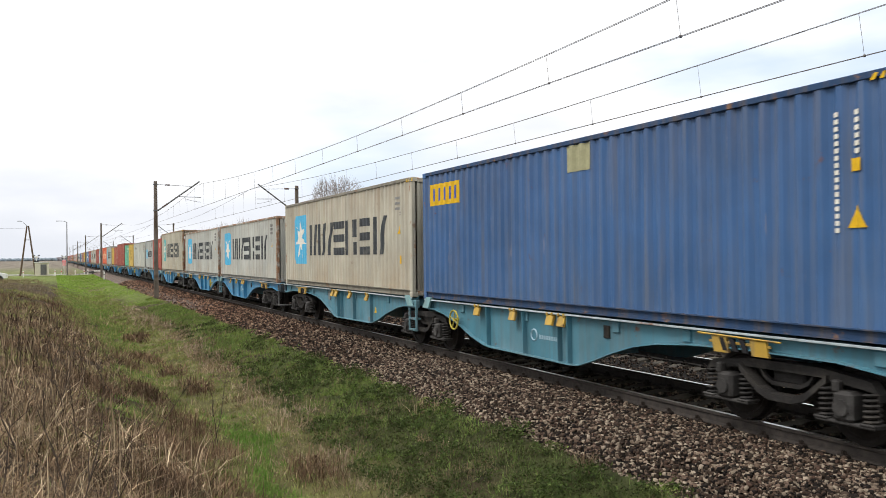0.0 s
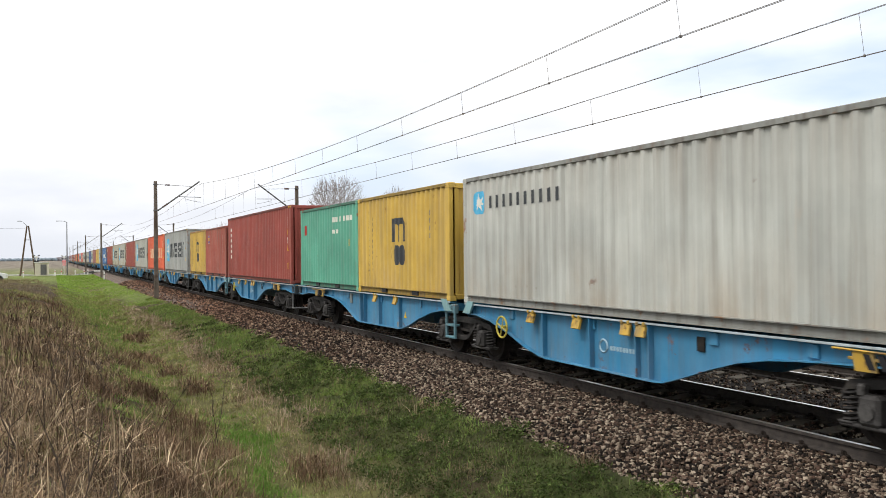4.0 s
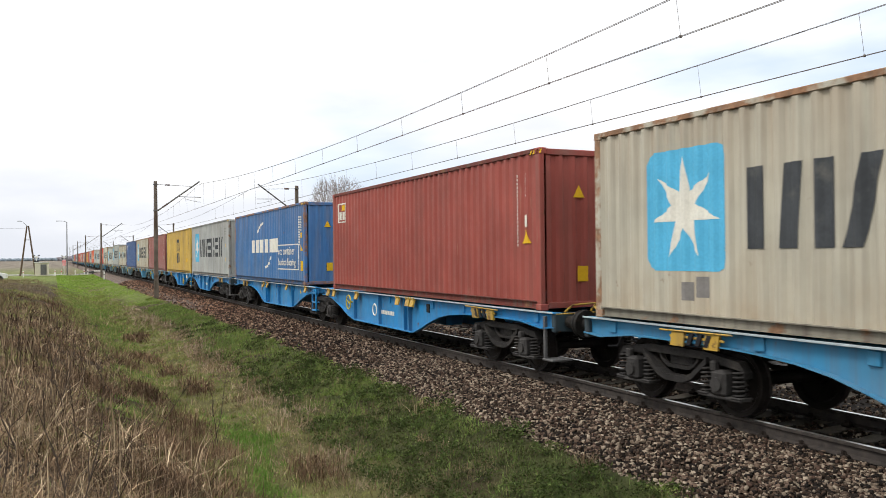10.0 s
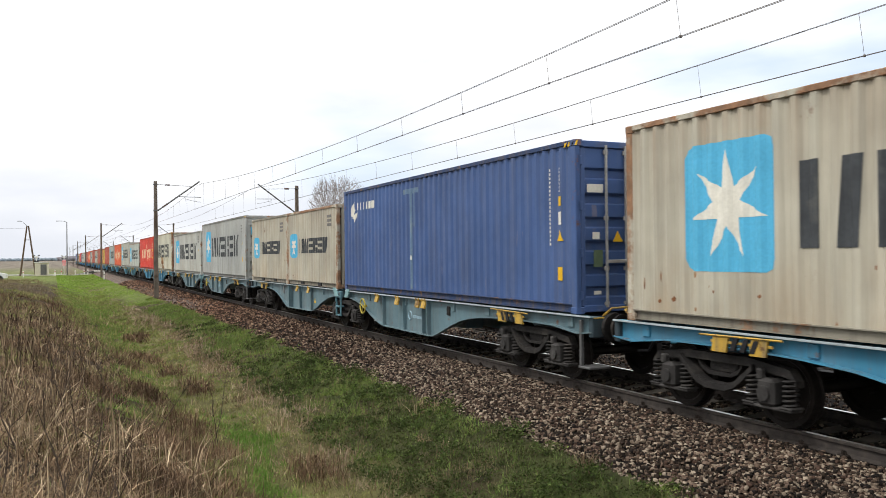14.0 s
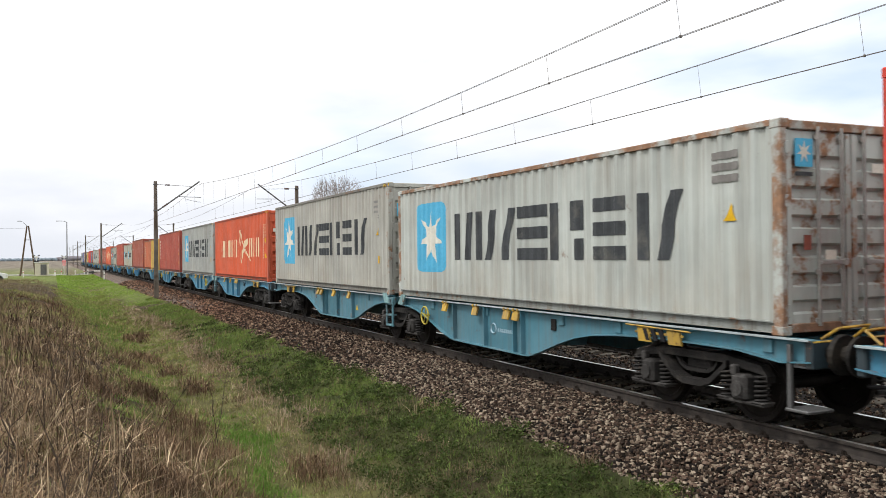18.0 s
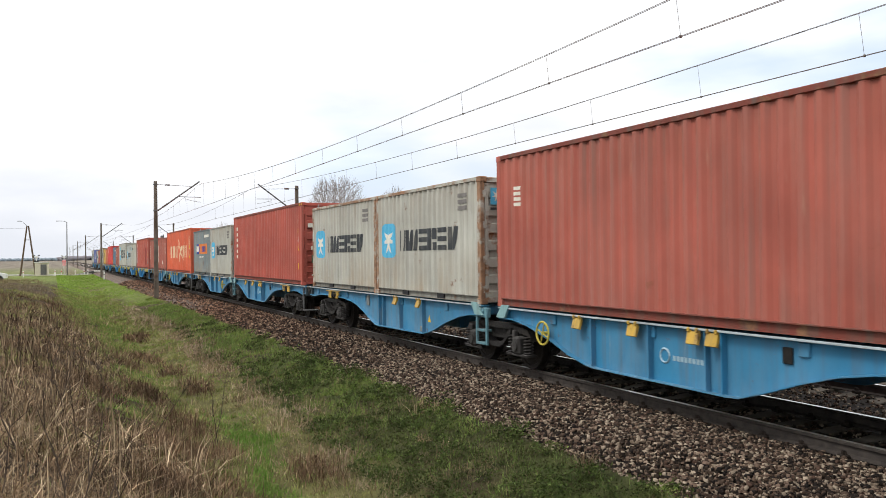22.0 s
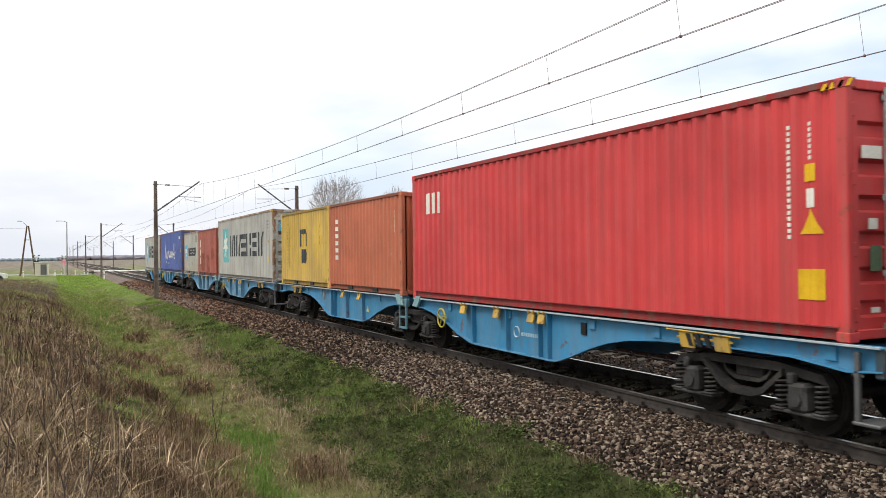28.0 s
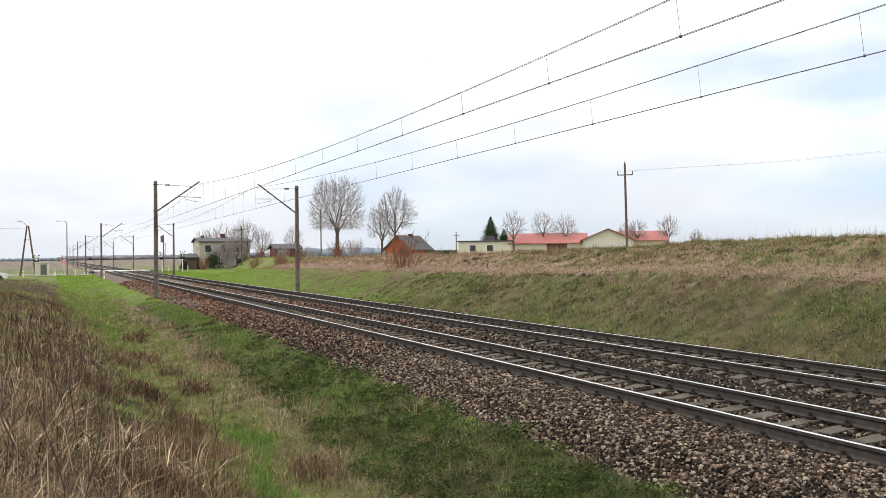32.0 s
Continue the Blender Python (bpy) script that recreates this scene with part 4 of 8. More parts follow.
design("star20", "T", [([soft_rect(0.42, 0.95, 1.3, 1.82, 0.1)], M_SKY, "light-blue painted square"), (star(0.86, 1.4, 0.37, 0.38), M_CHALK, "white star"), (six_blocks(WORD20, 1.12, 1.62, 0.14), M_INK, "dark blocks of lettering"), (column(5.0, 1.95, 2.35, 0.4, 3), M_GREYPATCH, "small faded grey bars")])
em = [[(6.38, 2.23), (6.65, 2.28), (7.1, 1.75), (7.55, 1.55), (7.3, 1.42)], [(7.3, 1.5), (7.6, 1.75), (8.36, 1.85), (8.2, 1.55), (7.6, 1.42)], [(6.78, 0.72), (6.98, 0.75), (7.2, 1.15), (7.75, 1.3), (7.4, 1.45), (6.95, 1.3)], [(7.6, 1.4), (7.75, 1.2), (8.5, 0.95), (8.98, 0.75), (8.6, 1.0)], [(6.36, 2.2), (6.42, 2.2), (6.84, 0.75), (6.78, 0.75)]]
design("bird", "H", [(thin_bars([1.65, 1.95, 2.3, 2.62, 2.95, 3.3, 3.68, 3.95, 4.3, 4.6, 4.95, 5.3, 5.65, 6.05], 1.0, 1.83, 0.11) + thin_bars([8.62, 8.95, 9.3, 9.68, 10.0, 10.38], 1.02, 1.83, 0.12) + [rect(9.4, 1.93, 9.5, 2.05), rect(9.62, 1.93, 9.72, 2.05)], M_CREAM, "cream bar in place of large lettering"),
                     (em, M_CREAM, "cream shape of a large winged emblem"), (column(11.35, 0.95, 2.4, 0.13, 14) + column(11.65, 1.55, 2.4, 0.13, 6), M_CREAM, "columns of small cream bars"), (TRI(11.72, 0.97, 0.14) + [rect(11.62, 1.6, 11.8, 1.78)], M_YELLOW, "yellow warning signs")])
EM40 = [[(5.5, 1.45), (5.74, 1.45), (5.74, 2.0), (5.8, 2.06), (6.0, 2.06), (6.06, 2.0), (6.06, 1.45), (6.3, 1.45), (6.3, 2.0), (6.36, 2.06), (6.56, 2.06), (6.62, 2.0), (6.62, 1.45), (6.86, 1.45), (6.86, 2.1), (6.7, 2.28), (5.5, 2.28)], soft_rect(5.6, 0.64, 6.17, 1.33, 0.16), soft_rect(6.28, 0.64, 6.85, 1.33, 0.16)]
design("emblem", "H", [(EM40, M_INK, "black bar of a large emblem"), (column(0.75, 0.7, 2.3, 0.12, 12), M_INK, "column of small dark bars"), (column(11.3, 1.6, 2.3, 0.14, 5), M_INK, "small dark bars"), ([[(10.1, 0.72), (10.9, 0.78), (10.95, 0.9), (10.5, 1.0), (10.15, 0.88)]], M_YELLOW, "yellow sticker")])
design("emblem20", "T", [([[((u - 5.35) * 0.62 + 2.52, (v - 0.62) * 0.72 + 0.75) for u, v in q] for q in EM40], M_INK, "black bar of a large emblem"), (column(0.8, 0.45, 2.25, 0.1, 14) + column(1.1, 0.6, 2.1, 0.1, 10), M_INK, "columns of small dark bars"), (column(4.9, 1.4, 2.1, 0.12, 4), M_GREYPATCH, "faded bars")])
TAIL = column(11.32, 1.15, 2.5, 0.075, 19) + column(11.63, 2.05, 2.5, 0.075, 7) + [rect(11.6, 1.5, 11.74, 1.72)]
SIGNS = TRI(11.68, 1.22, 0.115) + [rect(11.61, 1.82, 11.74, 1.98), rect(11.57, 0.55, 11.77, 0.78)]
design("upright", "H", [(column(0.68, 0.95, 2.5, 0.29, 6, 0.42) , M_CHALK, "white column of plain bars"), (TAIL, M_CHALK, "columns of small white bars"), (SIGNS, M_YELLOW, "yellow warning signs")])
design("bare", "H", [(column(0.66, 1.9, 2.3, 0.2, 4), M_CHALK, "small white bars"), (TAIL, M_CHALK, "columns of small white bars"), (SIGNS, M_YELLOW, "yellow warning signs")])
T3 = [rect(u, v, u + 0.085, v + h) for v, h in ((1.6, 0.42), (1.12, 0.36), (0.64, 0.36)) for u in (0.55, 0.69)]
design("three", "H", [([[(u * 0.9, v + 0.15) for u, v in q] for q in T3], M_CHALK, "white block in place of large lettering"), (TAIL, M_CHALK, "columns of small white bars"), (TRI(11.68, 1.25, 0.115) + [rect(11.61, 1.86, 11.74, 2.02)], M_YELLOW, "yellow warning signs"), ([rect(11.28, 0.9, 11.66, 1.12)], M_OLIVEPATCH, "yellowed sticker")])
design("upright20", "T", [(column(0.57, 0.9, 2.2, 0.22, 6, 0.42), M_CHALK, "white column of plain bars"), (column(5.2, 1.0, 2.2, 0.09, 10) + column(5.45, 1.6, 2.2, 0.09, 5), M_CHALK, "small white bars")])
design("panel20", "T", [([rect(1.02, 1.22, 2.05, 1.80)], M_BLUEMARK, "blue painted panel"), ([rect(2.05, 1.22, 4.85, 1.80)], M_ORANGEMARK, "orange painted panel"), (thin_bars([1.15, 1.42, 1.7], 1.34, 1.68, 0.17), M_CHALK, "white bars"), (thin_bars([2.25, 2.42, 2.72, 3.0, 3.22, 3.4, 3.62, 3.9, 4.12, 4.38], 1.34, 1.66, 0.12), M_BLUEMARK, "dark blue bars"), (thin_bars([2.2 + 0.2 * k for k in range(9)], 1.0, 1.1, 0.12), M_CHALK, "small white bars"), ([rect(4.0, 2.15, 5.6, 2.3)], M_CHALK, "white bar")])
design("flag20", "T", [([rect(0.80, 1.76, 1.16, 2.22)], M_CHALK, "white sticker"), ([rect(0.83, 1.80, 1.13, 2.18)], M_BLUEMARK, "blue sticker"), ([[(0.87, 1.98), (1.09, 2.06), (1.09, 2.13), (0.87, 2.06)], [(0.87, 1.86), (1.03, 1.93), (1.03, 2.0), (0.87, 1.94)]], M_YELLOW, "yellow stripes"), (column(5.2, 1.0, 2.2, 0.09, 10), M_CHALK, "small white bars")])
design("small20", "T", [(thin_bars([3.6, 3.95, 4.3, 4.65, 5.0, 5.35], 2.05, 2.2, 0.2) + thin_bars([3.6, 4.0], 1.7, 1.82, 0.24), M_CHALK, "rows of small white bars"), ([rect(0.45, 1.72, 0.72, 2.05)], M_RED, "red sticker"), ([rect(5.15, 1.3, 5.32, 1.5)], M_YELLOW, "yellow sticker")])
design("ghost20", "T", [(thin_bars([1.0, 1.35, 1.7, 2.1, 2.5, 2.85], 0.95, 1.3, 0.26), M_DARKBROWN, "dark faded bars"), (column(4.62, 0.9, 2.1, 0.11, 9) + column(5.2, 0.75, 2.2, 0.1, 12) + [rect(5.34, 1.9, 5.42, 2.25)], M_CHALK, "columns of small white bars")])
design("patch20", "T", [(T3, M_CHALK, "white block in place of large lettering"), ([rect(1.0, 0.25, 2.2, 1.25), rect(2.9, 0.2, 3.9, 1.15), rect(4.4, 0.9, 5.3, 1.5)], M_DARKBROWN, "dark repainted patches")])
design("diamonds20", "T", [(T3, M_CHALK, "white block in place of large lettering"), ([[(3.16, 0.72), (3.33, 0.54), (3.5, 0.72), (3.33, 0.90)], [(3.42, 0.58), (3.62, 0.38), (3.82, 0.58), (3.62, 0.78)], rect(3.18, 0.36, 3.44, 0.45)], M_CHALK, "white painted diamonds"), (column(5.3, 1.3, 2.2, 0.1, 9), M_CHALK, "small white bars")])
design("scabs20", "T", [(scabs(5, 26, 0.3, 5.7), M_RUSTPATCH, "rust scabs and scrapes")])
design("scabs", "H", [(scabs(6, 34, 0.4, 11.8), M_RUSTPATCH, "rust scabs and scrapes")])
design("stripe", "H", [([rect(5.02, 0.2, 5.16, 2.55), rect(4.6, 2.5, 5.5, 2.62), rect(5.2, 1.7, 5.3, 2.5)], M_SAGE, "grey-green repainted stripe"), ([rect(5.0, 0.9, 5.14, 1.0)], M_CHALK, "white label")])
design("tag", "H", [([rect(0.41, 2.12, 1.87, 2.60)], M_YELLOW, "yellow painted plate"), (thin_bars([0.52, 0.8, 1.08, 1.36, 1.62], 2.22, 2.5, 0.17), M_BLUEMARK, "dark blue bars"), ([rect(6.03, 2.36, 6.75, 2.8)], M_OLIVEPATCH, "olive-tan patch"), (column(11.36, 1.2, 2.55, 0.085, 17) + column(11.62, 2.05, 2.55, 0.085, 6), M_CHALK, "columns of small white bars"), (TRI(11.66, 1.25, 0.13) + [rect(11.58, 1.86, 11.72, 2.0)], M_YELLOW, "yellow warning signs")])
design("label", "H", [([rect(0.45, 2.0, 1.25, 2.58)], M_CHALK, "white outlined plate"), ([rect(0.49, 2.04, 1.21, 2.54)], PAINTS["brown"], "dark plate"), ([[(0.75, 2.36), (1.2, 2.36), (1.2, 2.54), (0.9, 2.5)]], M_YELLOW, "yellow wedge"), (thin_bars([0.55, 0.68, 0.82, 0.98, 1.1], 2.08, 2.32, 0.09), M_CHALK, "white bars"), (TAIL, M_CHALK, "columns of small white bars"), (TRI(11.68, 1.2, 0.15), M_YELLOW, "yellow warning sign")])
ARC1 = spiral_stroke([(4.65, 1.96), (4.95, 2.15), (5.35, 2.32), (5.91, 2.42)], 0.1)
ARC2 = spiral_stroke([(6.08, 0.57), (6.5, 0.62), (6.9, 0.78), (7.2, 1.05)], 0.1)
design("arcs", "H", [(ARC1 + ARC2 + [rect(a, 1.18, b, 1.72) for a, b in ((3.69, 4.25), (4.4, 5.05), (5.15, 5.75), (6.15, 6.7), (6.85, 7.4), (7.5, 8.25))], M_CHALK, "white block of a large emblem"),
                     ([rect(8.32, 0.52, 11.3, 0.56), rect(8.32, 1.42, 11.3, 1.46), rect(8.32, 0.56, 8.36, 1.42), rect(11.26, 0.56, 11.3, 1.42)], M_CHALK, "white outlined frame"), (column(11.42, 1.4, 2.45, 0.1, 12) + column(11.68, 1.9, 2.45, 0.1, 6), M_CHALK, "columns of small white bars"), (TRI(11.72, 1.2, 0.13) + [rect(11.62, 1.66, 11.8, 1.84), rect(11.56, 0.5, 11.86, 0.85)], M_YELLOW, "yellow warning signs")])
design("corner", "H", [([[(0.5, 2.2), (0.8, 2.55), (1.0, 2.3), (0.8, 2.1)], [(0.7, 2.1), (1.1, 2.25), (0.95, 1.95)]], M_CHALK, "white emblem"), (thin_bars([1.1, 1.35, 1.6, 1.85, 2.1, 2.35], 2.3, 2.5, 0.16), M_CHALK, "white bars"), (TAIL, M_CHALK, "columns of small white bars"), (SIGNS, M_YELLOW, "yellow warning signs")])
design("block", "H", [([rect(0.75, 1.95, 1.0, 2.42), rect(1.06, 1.95, 1.28, 2.42), rect(1.36, 1.95, 1.55, 2.42)], M_CHALK, "white blocks"), (TAIL, M_CHALK, "columns of small white bars"), (TRI(11.68, 1.2, 0.16) + [rect(11.58, 1.8, 11.76, 2.0), rect(11.5, 0.45, 11.85, 0.8)], M_YELLOW, "yellow warning signs")])
design("strip", "H", [([rect(0.45, 0.45, 0.85, 2.1)], M_BLUEMARK, "blue upright label"), (column(0.55, 0.55, 2.0, 0.2, 6) + [rect(0.45, 2.12, 0.85, 2.5)], M_CHALK, "white bars on the label"), ([[(9.0, 0.35), (10.2, 0.4), (10.22, 1.3), (10.2, 1.95), (9.35, 2.0), (9.02, 1.5)]], M_PATCH, "darker repainted patch"), ([[(11.2, 0.5), (11.35, 0.42), (11.62, 0.45), (11.6, 1.0), (11.42, 1.02), (11.38, 0.75), (11.22, 0.7)]], M_GREYPATCH, "grey scrape"), (TAIL, M_CHALK, "columns of small white bars"), (TRI(11.68, 1.2, 0.16) + [rect(11.58, 1.8, 11.76, 2.0)], M_YELLOW, "yellow warning signs")])
SCRIPT = []
for u0, u1, mid_, amp, turns in ((3.0, 3.75, 1.35, 0.72, 1.1), (3.75, 4.7, 1.2, 0.3, 1.6), (4.75, 5.35, 1.3, 0.72, 1.0), (5.4, 7.9, 1.25, 0.26, 4.2), (7.95, 8.9, 1.5, 0.55, 1.3)):
    pts_ = [(u0 + (u1 - u0) * k / 18 + 0.16 * math.sin(2 * math.pi * turns * k / 18 + 0.9), mid_ + amp * math.sin(2 * math.pi * turns * k / 18)) for k in range(19)]
    SCRIPT += spiral_stroke(pts_, 0.1)
design("script", "H", [(SCRIPT, M_CHALK, "white slanting stroke in place of large lettering"), (thin_bars([10.9, 11.2], 2.3, 2.5, 0.2) + column(11.3, 1.5, 2.2, 0.1, 8), M_CHALK, "small white bars"), (TRI(11.68, 1.4, 0.15), M_YELLOW, "yellow warning sign")])
design("rustpatch", "H", [([rect(5.42, 0.76, 6.95, 1.12)], M_TANRUST, "mottled tan repair patch"), ([rect(5.48, 0.5, 6.92, 0.79)], M_RUSTPATCH, "dark rusty scraped band"), ([rect(1.35, 0.36, 2.5, 0.6), rect(2.62, 0.32, 3.85, 0.6), rect(2.84, 0.7, 3.08, 1.0), rect(7.35, 0.8, 8.3, 1.34), rect(8.9, 0.75, 9.7, 1.1)], M_STALE, "pale yellowed repaint patches"),
                          ([[(6.1, 0.2), (6.4, 0.16), (6.5, 0.5), (6.15, 0.5)], [(6.75, 0.15), (7.3, 0.2), (7.15, 0.44), (6.8, 0.4)], rect(4.95, 0.34, 5.02, 0.56), rect(5.1, 0.3, 5.17, 0.52), rect(1.5, 0.42, 1.6, 0.56), rect(1.72, 0.4, 1.95, 0.5)], M_RUSTPATCH, "rust drips")])
design("squares", "H", [([rect(2.0, 0.35, 2.22, 0.6), rect(2.3, 0.4, 2.52, 0.68), rect(6.0, 0.42, 6.3, 0.7), rect(7.2, 0.3, 7.42, 0.55)], M_GREYPATCH, "small grey repair squares")])


def container(kind, colour, look_, doors=False, rusty=False, extra=()):
    """One freight container; its rear end is at +y, the side that faces the camera at -x."""
    L, H = SIZES[kind]
    body, B = PAINTS[colour], BOX[kind]
    post = RUSTY[colour] if rusty else FRAMES[colour]
    word = COLOURS[colour][2]
    size = "20-foot" if kind == "T" else "40-foot"
    end = "door end leading" if doors else "blank end leading"
    c = thing("shipping_container", f"{word} corrugated steel {size} container on a wagon, {end}", "container", "containers on the train")
    for s in (0, 1):
        flip = pose(0, 0, 0, 0, 0, 180 * s)
        for nm in ("side_wall", "top_rail", "bottom_rail"):
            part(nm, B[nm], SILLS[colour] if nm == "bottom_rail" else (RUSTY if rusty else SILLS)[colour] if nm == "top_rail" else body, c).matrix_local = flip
    if kind == "T":
        for y in (-1.03, 1.03):
            part("fork_pocket", B["fork_pocket"], M_BLACK, c, "dark forklift pocket").location = (0, y, 0)
    part("roof", B["roof"], body, c)
    part("floor_frame", B["floor_frame"], body, c)
    for a in (-1, 1):
        for b in (-1, 1):
            q = part("corner_post", B["corner_post"], post, c)
            q.matrix_local = Matrix.Translation((a * (W2 - 0.056), b * (L / 2 - 0.08), 0)) @ Matrix.Diagonal((-a, -b, 1, 1))
            for z in (0.059, H - 0.059):
                part("corner_casting", B["corner_casting"], post, c, smooth=False).location = (a * (W2 - 0.081), b * (L / 2 - 0.089), z)
    for b in (-1, 1):
        for z in (0.085, H - 0.07):
            part("cross_beam", B["cross_beam"], post, c).location = (0, b * (L / 2 - 0.06), z)
    door_end = -1 if doors else 1
    part("end_wall", B["end_wall"], body, c).matrix_local = pose(0, 0, 0, 0, 0, 180 if doors else 0)
    if doors:
        for s in (-1, 1):
            d = part("door", B["door"], FRAMES[colour] if rusty and colour in PALE else body, c)
            d.matrix_local = Matrix.Translation((0, -L / 2 + 0.05, 0)) @ Matrix.Diagonal((s, 1, 1, 1))
            for k, u in enumerate((0.2, 0.6)):
                rod = part("lock_rod", B["lock_rod"], M_GALV, d, "galvanised lock rod")
                rod.location = (u, -0.045, 0)
                h = part("handle", B["handle"], M_GALV, d)
                h.location = (u - (0.0 if k == 0 else 0.42), -0.06, 0.0 if k == 0 else 0.02)
            for me, m_, lab in DOORKIT["pale" if colour in PALE else "plain"] if s < 0 else DOORKIT["far"]:
                part("sticker", me, m_, d, lab).location = (0, -0.032, 0)
    if not doors and colour not in PALE:
        for me, m_, lab in ENDKIT[kind]:
            tagged(part("sticker", me, m_, c, lab), kind="stuff" if "column" in lab else "")
    for nm in (look_, *extra):
        for me, m, lab, kind_ in DESIGNS[nm]:
            q = part("small_markings" if kind_ else "marking", me, m, c, lab)
            if kind_:
                tagged(q, kind=kind_)
    if kind == "H":
        for me, m in HATCH:
            part("height_stripes", me, m, c, "yellow height-warning stripes")
    return c


g1 = Geo()
for k in range(4):
    g1.prism([(6.096 - 11.85 + 0.0 + k * -0.11 + 0.0, 2.79), (6.096 - 11.85 - 0.055 + k * -0.11, 2.79), (6.096 - 11.85 - 0.1 + k * -0.11, 2.86), (6.096 - 11.85 - 0.045 + k * -0.11, 2.86)], "x", -W2 + 0.002, -W2 - 0.003 + 0.003)
g2 = Geo()
for k in range(4):
    g2.prism([(-0.95 + k * 0.11, 2.795), (-0.895 + k * 0.11, 2.795), (-0.85 + k * 0.11, 2.87), (-0.905 + k * 0.11, 2.87)], "y", -6.096 - 0.004 + 0.03, -6.096 + 0.05)
HATCH = [(g1.mesh("height_stripes", M_YELLOW), M_YELLOW), (g2.mesh("height_stripes", M_YELLOW), M_YELLOW)]
plate = lambda u0, z0, u1, z1: Geo().box(((u0 + u1) / 2, -0.003, (z0 + z1) / 2), (u1 - u0, 0.006, z1 - z0))
DOORKIT = {"plain": [(Geo().prism([(0.27, 1.2), (0.47, 1.2), (0.37, 1.38)], "y", -0.006, 0.0), M_YELLOW, "small yellow warning sign"), (plate(0.66, 2.02, 0.98, 2.16), M_CHALK, "white bar in place of lettering"),
                     (plate(0.68, 0.78, 0.86, 1.06), M_GREENPATCH, "dull green plate"), (plate(0.74, 1.24, 0.88, 1.36), M_CHALK, "small white plate"), (plate(0.72, 0.32, 0.86, 0.38), M_CHALK, "small white label")],
           "pale": [(plate(0.68, 2.02, 0.97, 2.36), M_SKY, "light-blue square"), (plate(0.68, 1.91, 0.97, 1.96), M_INK, "small dark bar"), (Geo().prism([(0.825 + (0.12 if k % 2 == 0 else 0.045) * math.sin(math.pi * k / 7), 2.2 + (0.14 if k % 2 == 0 else 0.05) * math.cos(math.pi * k / 7)) for k in range(14)], "y", -0.010, -0.006), M_CHALK, "small white star"),
                    (plate(0.72, 1.02, 0.84, 1.2), M_DARKBROWN, "small dark red plate"), (plate(0.3, 0.9, 0.48, 1.02), M_CHALK, "small white plate")],
           "far": [(plate(0.35, 1.98, 0.6, 2.1), M_CHALK, "small white label")]}
DOORKIT = {k: [(g_.mesh("sticker", m_), m_, lab) for g_, m_, lab in v] for k, v in DOORKIT.items()}

ENDKIT = {}
for kind_, (L_, H_) in SIZES.items():
    face = lambda u0, z0, u1, z1, g_=None: (g_ or Geo()).box(((u0 + u1) / 2, -L_ / 2 + 0.025, (z0 + z1) / 2), (u1 - u0, 0.006, z1 - z0))
    bars_ = Geo()
    for k in range(9):
        face(0.70, H_ - 0.55 - 0.09 * k, 0.76, H_ - 0.49 - 0.09 * k, bars_)
    kit = [(bars_, M_CHALK, "column of small white bars")]
    if kind_ == "H":
        kit += [(Geo().prism([(-0.5, 2.02), (-0.26, 2.02), (-0.38, 2.24)], "y", -L_ / 2 + 0.022, -L_ / 2 + 0.028), M_YELLOW, "yellow warning sign"), (face(-0.42, 0.5, -0.2, 0.78), M_YELLOW, "yellow plate")]
    ENDKIT[kind_] = [(g_.mesh("sticker", m_), m_, lab) for g_, m_, lab in kit]

# ---- wagons: two platforms on three bogies ----
BLUES = {"mid": (0.04, 0.185, 0.29), "teal": (0.06, 0.18, 0.235), "blue": (0.03, 0.18, 0.325), "bright": (0.008, 0.18, 0.41), "azure": (0.02, 0.19, 0.40), "dull": (0.095, 0.16, 0.185), "worn": (0.03, 0.165, 0.29)}
DIRT = (0.09, 0.085, 0.08)
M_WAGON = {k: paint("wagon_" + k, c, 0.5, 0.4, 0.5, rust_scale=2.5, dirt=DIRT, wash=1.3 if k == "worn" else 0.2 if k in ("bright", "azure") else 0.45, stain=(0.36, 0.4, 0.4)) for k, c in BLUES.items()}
M_FADED = plain("faded_lettering", (0.28, 0.40, 0.47), 0.6, 0.15, 5, 30, 0.05)
M_WHEELPAINT = plain("dull_yellow_paint", (0.42, 0.34, 0.06), 0.6, 0.25, 6, 30, 0.1)
M_EDGE = paint("scuffed_edge", (0.34, 0.40, 0.42), 0.6, 0.35, 0.4, dirt=DIRT)
M_FLAP = paint("yellow_flap", (0.43, 0.27, 0.04), 0.6, 0.9, 0.9, rust_scale=5.0, dirt=DIRT, rust_colour=(0.10, 0.05, 0.025))
M_AXLEBOX = plain("dusty_axle_box", (0.0396, 0.0374, 0.036), 0.7, 0.3, 5, 30, 0.3, second=(0.0864, 0.0828, 0.0792), amount=0.35)
M_HEADSTOCK = paint("dark_blue_paint", (0.03, 0.05, 0.062), 0.7, 0.5, 0.9, rust_scale=4.0, dirt=(0.035, 0.032, 0.03))
M_GREYPLATE = plain("weathered_grey_plate", (0.17, 0.19, 0.19), 0.6, 0.2, 6, 30, 0.1)
M_GUSSET = paint("pale_teal", (0.19, 0.33, 0.34), 0.6, 0.4, 0.6, rust_scale=4.0, dirt=DIRT)
M_JOINT = paint("grimy_teal", (0.085, 0.19, 0.225), 0.65, 0.6, 0.8, rust_scale=4.0, dirt=DIRT)
M_WHEEL = plain("wheel_steel", (0.0202, 0.0173, 0.0158), 0.55, 0.3, 5, 30, 0.2, metal=0.3)
